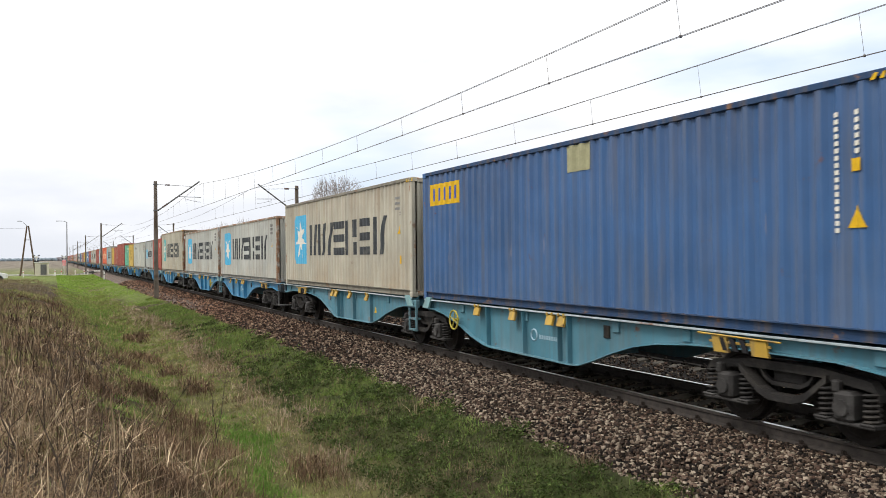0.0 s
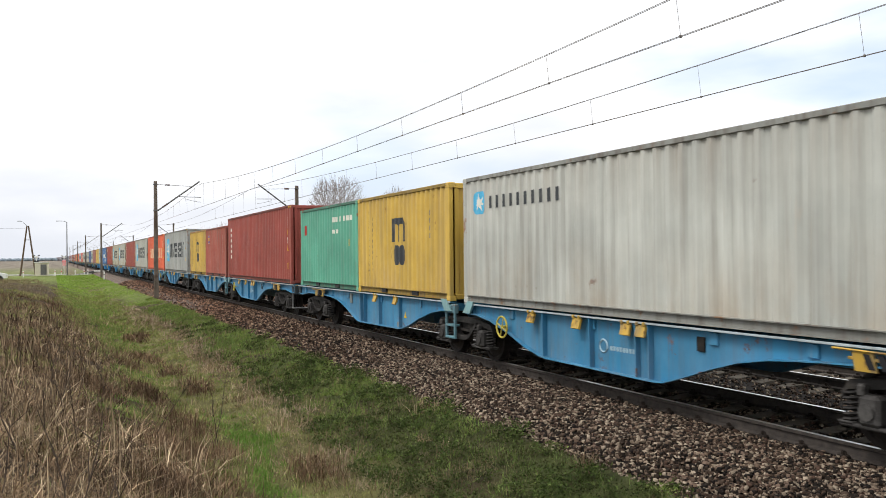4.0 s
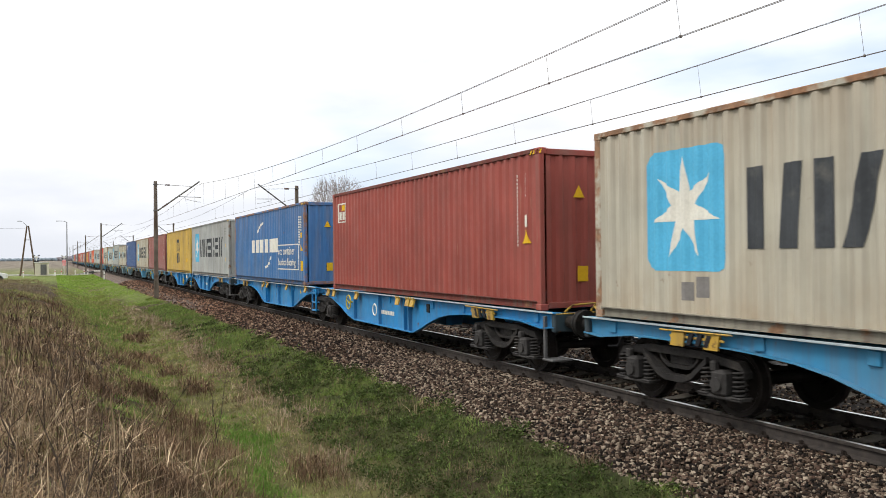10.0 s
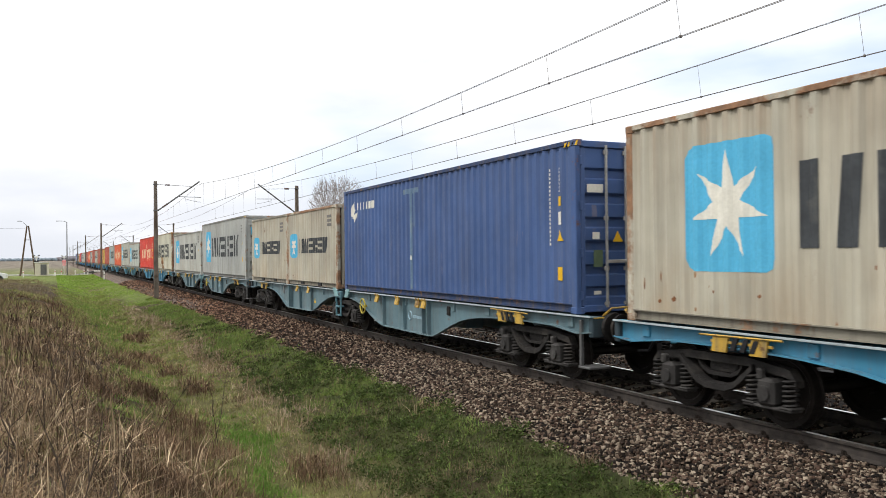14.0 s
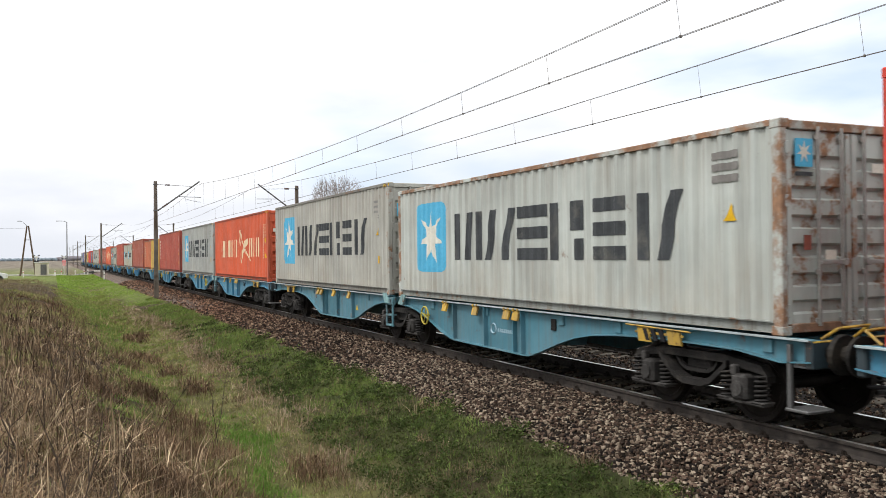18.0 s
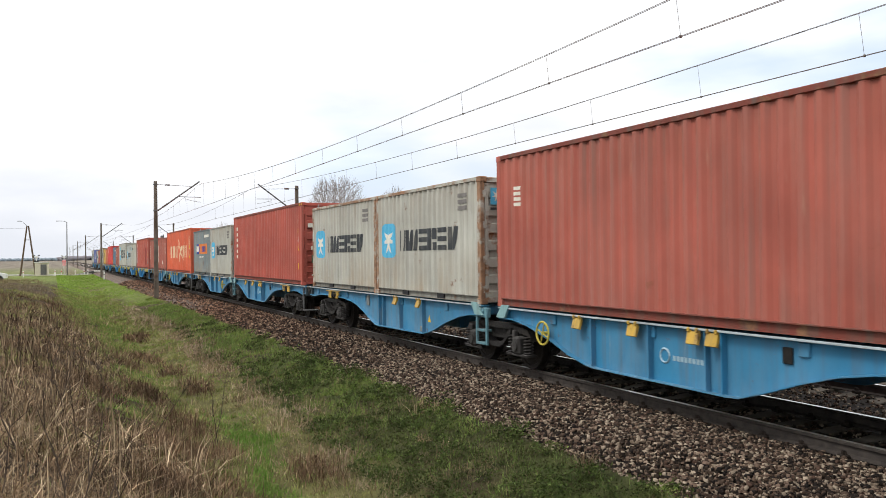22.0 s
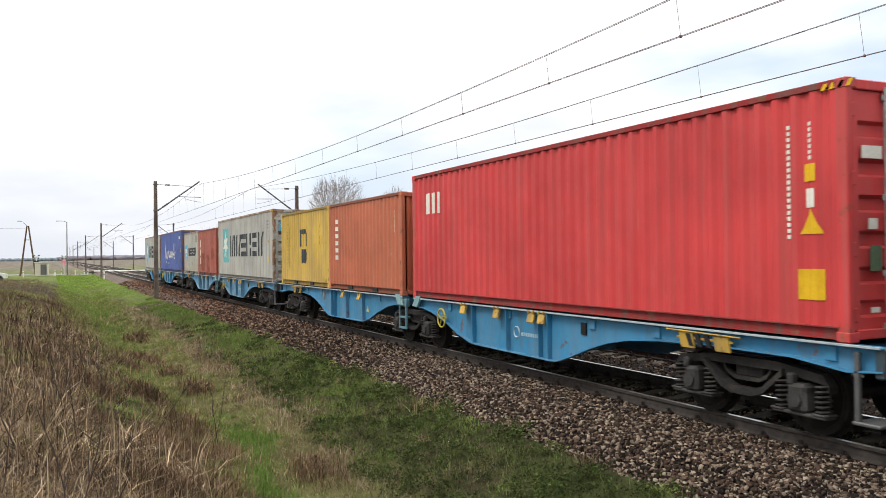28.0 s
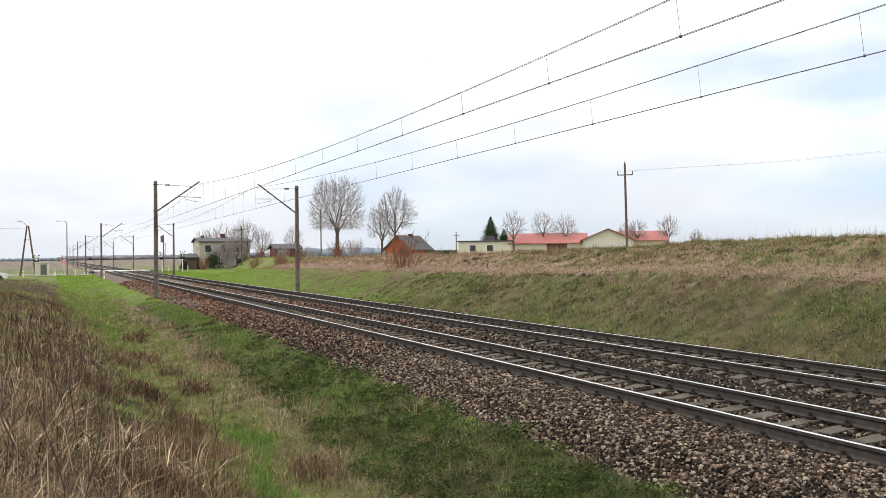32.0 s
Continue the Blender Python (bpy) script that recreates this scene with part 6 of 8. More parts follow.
def run(t):
    """How far the train has come after t seconds."""
    return 20.237 * t + 0.0218 * t * t - float(np.interp(t, TRIM_T, TRIM_Y))


def motions():
    for ob, y0, z in MOVING:
        walk(ob, [(t, pose(X_NEAR, y0 - run(t), z)) for t in (0.0, 4.0, 7.0, 10.0, 13.0, 14.0, 15.0, 16.0, 18.0, 20.0, 22.0, 24.0, 26.0, 28.0, 30.0, 32.0)])


# ---- beyond the line ----
M_ROAD = plain("asphalt", (0.075, 0.074, 0.072), 0.9, 0.15, 2, 30, 0.2)
M_KERB = plain("pale_concrete", (0.55, 0.54, 0.50), 0.85, 0.12, 2, 25, 0.2)
M_PLASTER = plain("beige_plaster", (0.42, 0.38, 0.31), 0.9, 0.12, 1.2, 20, 0.2, second=(0.30, 0.27, 0.22), amount=0.2)
M_CREAMWALL = plain("cream_plaster", (0.58, 0.54, 0.44), 0.9, 0.08, 1.2, 20, 0.15)
M_ORANGEWALL = plain("orange_plaster", (0.42, 0.11, 0.05), 0.9, 0.1, 1.2, 20, 0.15)
M_BRICKWALL = plain("dull_brick", (0.12, 0.05, 0.042), 0.9, 0.15, 1.5, 20, 0.2)
M_ROOFDARK = plain("dark_roofing", (0.085, 0.085, 0.09), 0.8, 0.15, 1.5, 15, 0.2)
M_ROOFRED = plain("red_sheet_roof", (0.33, 0.125, 0.112), 0.6, 0.12, 1.0, 15, 0.1)
M_GLASS = plain("dark_window_glass", (0.05, 0.055, 0.06), 0.15, 0.1, 2, 10, 0.0)
M_WOOD = plain("weathered_wood", (0.12, 0.085, 0.06), 0.9, 0.2, 3, 25, 0.3)
M_NEEDLE = islands("spruce_needles", [(0.025, 0.045, 0.02), (0.05, 0.075, 0.03), (0.035, 0.06, 0.028)])
# distance haze is mixed into these two base colours
M_HAZEWOOD = islands("haze_tinted_wood", [(0.15, 0.185, 0.215), (0.19, 0.225, 0.25), (0.13, 0.165, 0.195)])
M_HAZEHILL = islands("haze_tinted_hill", [(0.15, 0.145, 0.165), (0.19, 0.175, 0.19), (0.13, 0.135, 0.16)])
M_PINK = plain("faded_pink_board", (0.78, 0.36, 0.37), 0.5, 0.1, 4, 30, 0.0)
M_REDLAMP = plain("pinkish_red_lamp", (0.75, 0.16, 0.17), 0.3, 0.05, 4, 30, 0.0)
M_CAR = plain("white_car_paint", (0.7, 0.7, 0.7), 0.3, 0.05, 2, 10, 0.0)


def gz(x, y):
    return float(ground_z(x, y))


# level crossing
road = Geo()
xs = np.concatenate([np.linspace(-90, 6.2, 30), np.linspace(16.0, 90, 24)])
for a, b in zip(xs, xs[1:]):
    for y0, y1, dz in ((162.5, 168.0, 0.06),):
        za, zb = (min(gz(a, 165), 0.6) + dz if not 5.8 < a < 16.4 else -0.02), (min(gz(b, 165), 0.6) + dz if not 5.8 < b < 16.4 else -0.02)
        road.add([(a, y0, za), (b, y0, zb), (b, y1, zb), (a, y1, za), (a, y0, za - 0.5), (b, y0, zb - 0.5), (b, y1, zb - 0.5), (a, y1, za - 0.5)], [(0, 1, 2, 3), (0, 4, 5, 1), (3, 2, 6, 7)])
tagged(new("road", road.mesh("road", M_ROAD)), "narrow grey asphalt road over the railway", "road", kind="structure")
kerb = thing("crossing_deck", "pale concrete slabs between the rails of a level crossing", "crossing deck", kind="structure")
for x0, x1 in ((6.3, 8.15), (8.36, 9.64), (9.86, 12.05), (12.27, 13.55), (13.78, 15.8)):
    part("slab", Geo().box(((x0 + x1) / 2, 165.2, -0.1), (x1 - x0, 6.6, 0.18), 0.02), M_KERB, kerb)
for x0 in np.arange(-8, 6, 2.0):
    part("edge_stone", Geo().box((x0 + 1, 162.3, gz(x0 + 1, 165) + 0.1), (1.96, 0.4, 0.3), 0.03), M_KERB, kerb)


def lamp_post(x, y, h, reach, name="street_lamp"):
    m = thing(name, "thin grey steel street lamp with a short arm", "street lamp", "street lamps", at=pose(x, y, gz(x, y)))
    part("pole", Geo().cyl((0, 0, -0.3), (0, 0, h), 0.11, 0.07, n=10), M_STEEL, m)
    part("arm", Geo().pipe([(0, 0, h), (reach * 0.3, 0, h + 0.18), (reach, 0, h + 0.22)], 0.04), M_STEEL, m)
    part("lamp_head", Geo().box((reach * 1.15, 0, h + 0.2), (0.5, 0.2, 0.12), 0.04), M_STEEL, m)


lamp_post(1.9, 157.6, 9.2, -1.3)
ap = thing("forked_pole", "dark wooden A-shaped utility pole with a lamp on top", "utility pole", at=pose(-4.2, 161, gz(-4.2, 161)))
for s in (-1, 1):
    part("leg", Geo().cyl((s * 1.25, 0, -0.4), (s * 0.12, 0, 8.6), 0.17, 0.12, n=10), M_WOOD, ap)
part("cross_bar", Geo().cyl((-0.45, 0, 6.2), (0.45, 0, 6.2), 0.06, n=6), M_WOOD, ap)
part("lamp_arm", Geo().pipe([(0, 0, 8.5), (-0.8, 0, 9.3), (-1.1, 0, 9.4)], 0.04).box((-1.35, 0, 9.42), (0.5, 0.2, 0.12), 0.03), M_STEEL, ap)
part("wire", Geo().cyl((0, 0, 8.2), (-60, 0, 7.6), 0.015, n=4), M_BLACK, ap)
hut = thing("relay_hut", "small pale grey concrete relay hut with a grey door", "hut", at=pose(-1.95, 154.3, gz(-2.2, 154) + 0.15))
part("wall", Geo().box((0, 0, 1.0), (2.1, 1.7, 2.1), 0.03), M_CREAMWALL, hut)
part("roof", Geo().box((0, 0, 2.14), (2.4, 2.0, 0.14), 0.03), M_KERB, hut)
part("door", Geo().box((0.25, -0.86, 0.95), (0.9, 0.05, 1.7), 0.01), M_STEEL, hut)


def cross_sign(x, y, lit=False):
    m = thing("crossing_signal", "white diagonal crossing sign with dark tips over a signal lamp plate", "crossing sign", "crossing signals", at=pose(x, y, gz(x, y)))
    part("post", Geo().cyl((0, 0, -0.2), (0, 0, 3.4), 0.06, n=8), M_WHITE, m)
    for s in (-1, 1):
        arm = part("cross_arm", Geo().box((0, 0, 0), (1.3, 0.04, 0.16), 0.01), M_WHITE, m)
        arm.matrix_local = pose(0, -0.08 - 0.03 * s, 3.3, 0, s * 32, 0)
        tip = part("dark_tip", Geo().box((0.4, 0, 0), (0.25, 0.046, 0.165)).box((-0.4, 0, 0), (0.25, 0.046, 0.165)), M_BLACK, m)
        tip.matrix_local = pose(0, -0.08 - 0.03 * s, 3.3, 0, s * 32, 0)
    part("lamp_plate", Geo().box((0, -0.12, 2.2 if lit else 2.45), (0.55 if lit else 0.8, 0.06, 1.1 if lit else 0.42), 0.1), M_PINK if lit else M_BLACK, m)
    for s in (-0.25, 0.25):
        part("signal_lamp", Geo().cyl((s, -0.15, 2.45), (s, -0.22, 2.45), 0.13, n=12), M_REDLAMP if lit else M_BLACK, m)


cross_sign(-2.8, 156.5)
cross_sign(17.1, 155.0)
cross_sign(21.0, 158.0)
cross_sign(1.6, 178.0, True)
for x, y in ((0.0, 158.5), (1.0, 159.0), (3.2, 159.0), (4.6, 158.5), (5.2, 158.6), (17.6, 158), (18.6, 158), (20.2, 159), (-4.6, 150), (5.9, 119.6), (16.0, 157), (22.2, 160)):
    m = thing("delineator", "short white roadside marker post", "marker post", "marker posts", at=pose(x, y, gz(x, y)))
    part("post", Geo().box((0, 0, 0.45), (0.16, 0.12, 1.1), 0.03), M_WHITE, m)
    part("band", Geo().box((0, 0, 0.72), (0.17, 0.13, 0.14), 0.02), M_RED if x < 5 else M_BLACK, m)
bar = thing("signal_post", "grey railway signal post with a lamp screen", "signal", at=pose(15.7, 140.0, -0.4))
part("post", Geo().cyl((0, 0, 0), (0, 0, 6.3), 0.09, n=8), M_STEEL, bar)
part("screen", Geo().box((-0.2, 0, 5.6), (0.5, 0.15, 1.1), 0.08), M_STEEL, bar)
part("ladder", Geo().pipe([(0.35, 0, 0), (0.3, 0, 5.0)], 0.025), M_STEEL, bar)


def window(parent, x, y, z, w, h, face):
    """A window in a wall that faces -y ('s') or -x ('w')."""
    g, p = Geo(), Geo()
    if face == "s":
        g.box((x, y - 0.02, z), (w + 0.16, 0.08, h + 0.16), 0.01)
        p.box((x, y - 0.055, z), (w, 0.04, h))
    else:
        g.box((x - 0.02, y, z), (0.08, w + 0.16, h + 0.16), 0.01)
        p.box((x - 0.055, y, z), (0.04, w, h))
    f = part("window", g, M_WHITE, parent)
    part("pane", p, M_GLASS, f)


def gable_house(name, label, m4, sx, sy, eave, ridge, walls, roof, along="x"):
    """A plain gabled building; its ridge runs along the given axis."""
    h = thing(name, label, "house", at=m4)
    g = Geo()
    if along == "x":
        g.prism([(-sy / 2, -0.6), (sy / 2, -0.6), (sy / 2, eave), (0, ridge), (-sy / 2, eave)], "x", -sx / 2, sx / 2)
    else:
        g.prism([(-sx / 2, -0.6), (sx / 2, -0.6), (sx / 2, eave), (0, ridge), (-sx / 2, eave)], "y", -sy / 2, sy / 2)
    part("wall", g, walls, h)
    half, long_ = (sy / 2, sx / 2) if along == "x" else (sx / 2, sy / 2)
    k = (ridge - eave) / half
    for s in (-1, 1):
        o = half + 0.4
        quad = [(s * 0.0, ridge + 0.06), (s * o, eave - k * 0.4 + 0.06), (s * o, eave - k * 0.4 + 0.2), (0, ridge + 0.2)]
        part("roof_slope", Geo().prism(quad, along, -long_ - 0.4, long_ + 0.4), roof, h)
    return h


h = gable_house("plaster_house", "two-storey beige plaster house with a low dark roof", pose(30.0, 170.0, gz(30, 170)), 9.6, 8.0, 5.2, 5.9, M_PLASTER, M_ROOFDARK)
for x in (-3.2, -0.3, 2.6):
    for z in (1.4, 3.9):
        window(h, x, -4.0, z, 1.1, 1.3, "s")
window(h, -4.8, -1.5, 3.9, 1.0, 1.2, "w")
part("chimney", Geo().box((0.4, 0.3, 6.3), (0.9, 0.7, 1.2), 0.03), M_BRICKWALL, h)
part("chimney", Geo().box((-3.6, 0.3, 6.1), (0.6, 0.6, 0.8), 0.03), M_BRICKWALL, h)
part("door", Geo().box((4.1, -4.02, 1.0), (1.0, 0.08, 2.05), 0.01), M_WOOD, h)
shed = gable_house("lean_to_shed", "low dark weathered shed beside the plaster house", pose(23.6, 168.0, gz(23.6, 168)), 2.0, 5.0, 2.3, 2.9, M_WOOD, M_ROOFDARK)
bh = gable_house("brick_outbuilding", "low red-brick outbuilding with a dark roof behind the bank", pose(37.8, 150.0, 1.0), 4.6, 4.0, 2.6, 3.3, M_BRICKWALL, M_ROOFDARK)
window(bh, -1.2, -2.0, 1.7, 0.9, 0.8, "s")
oh = gable_house("orange_house", "small orange-walled house with a steep dark roof and skylight", pose(57.3, 138.9, 1.8, 0, 0, -58), 5.6, 6.4, 1.5, 3.75, M_ORANGEWALL, M_ROOFDARK, "y")
part("chimney", Geo().box((0.15, 0.5, 3.9), (0.6, 0.6, 0.7), 0.03), M_BRICKWALL, oh)
part("skylight", Geo().box((1.5, 0.5, 2.78), (0.6, 0.8, 0.08), 0.01), M_GLASS, oh).matrix_local = Matrix.Translation((1.5, 0.5, 2.78)) @ pose(0, 0, 0, 0, 38.8, 0) @ Matrix.Translation((-1.5, -0.5, -2.6))
yard = pose(81.7, 127.5, 1.6, 0, 0, -32.7)
fl = thing("flat_roofed_building", "long low cream building with a flat roof and two windows", "building", at=yard)
part("wall", Geo().box((-13.2, 2, 1.2), (9.6, 6, 3.4), 0.03), M_CREAMWALL, fl)
part("roof", Geo().box((-13.2, 2, 3.0), (10.0, 6.4, 0.22), 0.03), M_ROOFDARK, fl)
for x in (-15.4, -12.3):
    window(fl, x, -1.0, 1.7, 1.1, 1.1, "s")
part("chimney", Geo().box((-12.4, 2, 3.5), (1.6, 1.0, 0.9), 0.03), M_ROOFDARK, fl)
b1 = gable_house("red_roofed_barn", "long pale barn with a red sheet-metal roof and a dark gate", yard @ pose(-2.0, 3, 0), 13.4, 7.5, 2.5, 4.15, M_CREAMWALL, M_ROOFRED)
part("gate", Geo().box((1.6, -3.78, 1.1), (3.6, 0.08, 2.5), 0.01), M_BRICKWALL, b1)
b2 = gable_house("gabled_barn", "pale gabled barn with a red roof and large sliding doors", yard @ pose(8.4, 1, 0), 8.6, 9.0, 2.9, 4.7, M_CREAMWALL, M_ROOFRED, "y")
for x in (-2.7, 0.0, 2.7):
    part("sliding_door", Geo().box((x, -4.53, 1.4), (2.5, 0.08, 2.7), 0.01), M_KERB, b2)
b3 = gable_house("barn_wing", "pale barn wing with a red sheet-metal roof", yard @ pose(14.2, 3.5, 0), 9.0, 7.5, 2.8, 4.35, M_CREAMWALL, M_ROOFRED)

up = thing("utility_pole", "dark wooden power pole with a short crossarm and insulators", "utility pole", at=pose(52.5, 69.3, gz(52.5, 69.3), 0, 0, -35))
part("pole", Geo().cyl((0, 0, -0.5), (-0.15, 0, 9.35), 0.15, 0.10, n=10), M_WOOD, up)
part("crossarm", Geo().box((-0.13, 0, 8.2), (1.5, 0.1, 0.09), 0.01), M_DARKSTEEL, up)
for x in (-0.85, 0.6, -0.15):
    part("insulator", Geo().cyl((x, 0, 8.25 if x != -0.15 else 9.3), (x, 0, 8.6 if x != -0.15 else 9.55), 0.06, 0.04, n=8), M_INSUL, up)
for x, z in ((-0.85, 8.6), (0.6, 8.6)):
    part("wire", Geo().pipe([(x, 0, z), (x + 14, -6, z - 0.1), (x + 30, -13, z + 0.5), (x + 48, -21, z + 1.6)], 0.006, 4), M_STEEL, up)
for x, y, hh in ((38.6, 130.0, 8.5), (30.0, 150.0, 6.5), (63.5, 132.0, 5.0)):
    q = thing("utility_pole", "thin dark distant power pole", "utility pole", at=pose(x, y, 1.2))
    part("pole", Geo().cyl((0, 0, -0.5), (0, 0, hh), 0.12, 0.08, n=8), M_WOOD, q)
    part("crossarm", Geo().box((0, 0, hh - 0.6), (1.3, 0.1, 0.1), 0.01), M_WOOD, q)


# ---- trees and shrubs, bare in winter ----
def bare_tree(x, y, height, seed, n=420, wide=0.42, low=0.3, trunk=0.22, label="large bare deciduous tree with a rounded fan of fine twigs", z=None):
    """Leafless tree: boughs fork again and again towards the tips on a rounded crown."""
    r = np.random.default_rng(seed)
    t = thing("bare_tree", label, "tree", "bare trees", at=pose(x, y, gz(x, y) if z is None else z))
    base = height * low
    cz, rz, rx = height * (low * 0.6 + 0.40), height * (0.60 - low * 0.6), height * wide
    d = r.normal(0, 1, (n, 3))
    d /= np.linalg.norm(d, axis=1)[:, None]
    q = (r.uniform(0.05, 1, n) ** 0.4 * (1 + 0.10 * np.sin(5 * d[:, 0] + seed) + 0.08 * np.sin(7 * d[:, 1] + 2 * seed)))[:, None]
    tips = d * q * (rx, rx, rz) + (0, 0, cz)
    tips = tips[tips[:, 2] > base + 0.06 * height]
    total = len(tips)
    g, tw = Geo(), Geo()
    g.cyl((0, 0, -0.4), (0, 0, base * 0.5), trunk * 1.25, trunk, n=8, caps=False)
    g.cyl((0, 0, base * 0.5), (0, 0, base), trunk, trunk * 0.9, n=8, caps=False)
    stack = [(np.array((0, 0, base)), tips, trunk * 0.9)]
    while stack:
        p, pts, rp = stack.pop()
        if len(pts) == 1:
            tw.cyl(Vector(p), Vector(pts[0]), min(rp, 0.022), 0.012, n=3, caps=False)
            continue
        v = pts - p
        v = v / np.maximum(np.linalg.norm(v, axis=1)[:, None], 1e-6)
        axis = np.linalg.svd(v - v.mean(0), full_matrices=False)[2][0] + r.normal(0, 0.25, 3)
        along = v @ axis
        cut = np.quantile(along, (0.33, 0.66)) if len(pts) > total * 0.5 and len(pts) > 8 else np.quantile(along, (r.uniform(0.35, 0.65),))
        which = np.searchsorted(cut, along)
        for k in range(len(cut) + 1):
            sub_ = pts[which == k]
            if len(sub_) == 0:
                continue
            c = sub_.mean(0)
            e = p + (c - p) * r.uniform(0.22, 0.38)
            e = e + r.normal(0, 0.03, 3) * np.linalg.norm(e - p)
            rr = max(trunk * 0.95 * (len(sub_) / total) ** 0.52, 0.02)
            thick = rr > trunk * 0.2
            (g if thick else tw).cyl(Vector(p), Vector(e), min(rp, rr * 1.2), rr, n=6 if thick else 3, caps=False)
            stack.append((e, sub_, rr))
    part("trunk", g, M_BARK, t, "grey trunk and limbs", True)
    part("crown", tw, M_TWIG, t, "fine leafless twigs")
    return t


bare_tree(45.7, 143.8, 15.0, 11, 4600, 0.35, 0.26, 0.38)
bare_tree(53.0, 140.7, 10.2, 4, 1100, 0.31, 0.28, 0.22, "bare deciduous tree beside the orange house")
bare_tree(56.2, 142.4, 12.9, 8, 1900, 0.33, 0.33, 0.26, "tall bare deciduous tree beside the orange house")
for x, y, hh, s in ((74.4, 131.0, 8.7, 21), (80.2, 130.4, 8.7, 22), (83.6, 128.4, 8.0, 23), (93.4, 120.4, 6.9, 24), (98.2, 118.0, 7.6, 25), (101.0, 114.0, 4.6, 26), (41.8, 159.0, 7.4, 27), (92.0, 121.5, 6.0, 29)):
    bare_tree(x, y, hh, s, 480, 0.31, 0.36, 0.17, "bare tree behind the farm buildings", 1.7 if x > 50 else 0.8)
for x, y, hh, s in ((30.0, 164.5, 5.8, 32), (31.8, 163.8, 8.0, 33), (34.0, 165.0, 8.4, 34), (36.6, 163.0, 6.6, 35), (28.6, 178.0, 9.0, 36), (31.2, 179.0, 9.8, 37), (35.0, 178.0, 9.0, 38), (28.6, 164.0, 4.4, 39)):
    bare_tree(x, y, hh, s, 520, 0.36, 0.14, 0.15, "bare garden tree beside the plaster house")


def shrub(x, y, h, n, seed, mat_, label):
    rnd = random.Random(seed)
    t = thing("shrub", label, "shrub", "shrubs", at=pose(x, y, gz(x, y)))
    g = Geo()
    for k in range(n):
        p = Vector((rnd.gauss(0, 0.12 * h), rnd.gauss(0, 0.12 * h), -0.1))
        d = Vector((p.x * 1.6 / h + rnd.gauss(0, 0.16), p.y * 1.6 / h + rnd.gauss(0, 0.16), 1)).normalized()
        L = h * rnd.uniform(0.6, 1.05)
        m = p + d * L * 0.55
        e = m + (d + Vector((rnd.gauss(0, 0.15), rnd.gauss(0, 0.15), 0))).normalized() * L * 0.45
        g.cyl(p, m, 0.018, 0.012, n=4, caps=False)
        g.cyl(m, e, 0.012, 0.005, n=3, caps=False)
        for j in range(5):
            q = p + (e - p) * rnd.uniform(0.35, 0.95)
            g.cyl(q, q + Vector((rnd.gauss(0, 0.25), rnd.gauss(0, 0.25), rnd.uniform(0.2, 0.6))) * h * 0.3, 0.008, 0.003, n=3, caps=False)
    tagged(part("twig_tangle", g, mat_, t), kind="stuff")


M_REDTWIG = plain("reddish_twigs", (0.20, 0.10, 0.065), 0.95, 0.25, 2, 20, 0.2)
shrub(20.8, 51.4, 3.0, 60, 3, M_REDTWIG, "bare reddish many-stemmed shrub on the bank")
for k, (x, y, hh) in enumerate(((25.5, 75, 1.8), (27.0, 85, 2.0), (24.8, 92, 1.9), (28.5, 100, 2.2), (27.0, 110, 2.4), (30.0, 120, 2.4), (33.0, 132, 2.6), (26.0, 64, 1.3), (31.5, 146, 2.8), (28.5, 155, 2.4), (25.0, 160, 2.6), (34.5, 155, 2.8), (-6.0, 40, 1.4), (-8.5, 55, 1.6), (-10.0, 46, 1.3))):
    shrub(x, y, hh, 70, 50 + k, M_REDTWIG if k % 3 else M_TWIG, "low tangled bare brown scrub")


def conifer(x, y, h, seed, z=1.7):
    rnd = random.Random(seed)
    t = thing("spruce", "dark green conical spruce", "tree", "spruces", at=pose(x, y, z))
    part("trunk", Geo().cyl((0, 0, -0.3), (0, 0, h), 0.14, 0.02, n=7), M_BARK, t)
    g = Geo()
    for k in range(1500):
        f = rnd.random() ** 0.8
        rad = 0.62 * h * (1 - f) ** 0.8 + 0.1
        a = rnd.uniform(0, 2 * math.pi)
        zz = 0.3 + f * (h - 0.35)
        q = rnd.uniform(0.5, 1.1) * rad
        c, s = math.cos(a), math.sin(a)
        w = 0.10 + 0.06 * h * (1 - f) * 0.4
        g.add([(c * q * 0.3 - s * w, s * q * 0.3 + c * w, zz), (c * q * 0.3 + s * w, s * q * 0.3 - c * w, zz), (c * q, s * q, zz - 0.25 * q)], [(0, 1, 2)])
    part("needles", g, M_NEEDLE, t)


conifer(77.8, 146.0, 8.0, 5)
conifer(80.2, 145.0, 5.6, 6)
conifer(22.2, 165.5, 1.9, 8, 0.0)
conifer(107.5, 120.0, 3.0, 9)
tuj = thing("hedge", "dark clipped evergreen hedge beside the plaster house", "hedge", at=pose(27.2, 163.5, gz(27.2, 163.5)))
hv = rng.normal(0, 1, (900, 3)) * (0.55, 0.45, 0.9) + (0, 0, 1.6)
tri = rng.normal(0, 0.13, (900, 3, 3)) + hv[:, None]
part("leaves", big_mesh("leaves", tri.reshape(-1, 3), np.arange(2700).reshape(-1, 3), M_NEEDLE), M_NEEDLE, tuj)

low = thing("hedge", "low dark evergreen hedge beside the orange house", "hedge", at=pose(62.6, 136.0, 1.7, 0, 0, -24))
hv = rng.uniform(-1, 1, (1400, 3)) * (2.6, 0.5, 0.6) + (0, 0, 0.7)
tri = rng.normal(0, 0.12, (1400, 3, 3)) + hv[:, None]
part("leaves", big_mesh("leaves", tri.reshape(-1, 3), np.arange(4200).reshape(-1, 3), M_NEEDLE), M_NEEDLE, low)

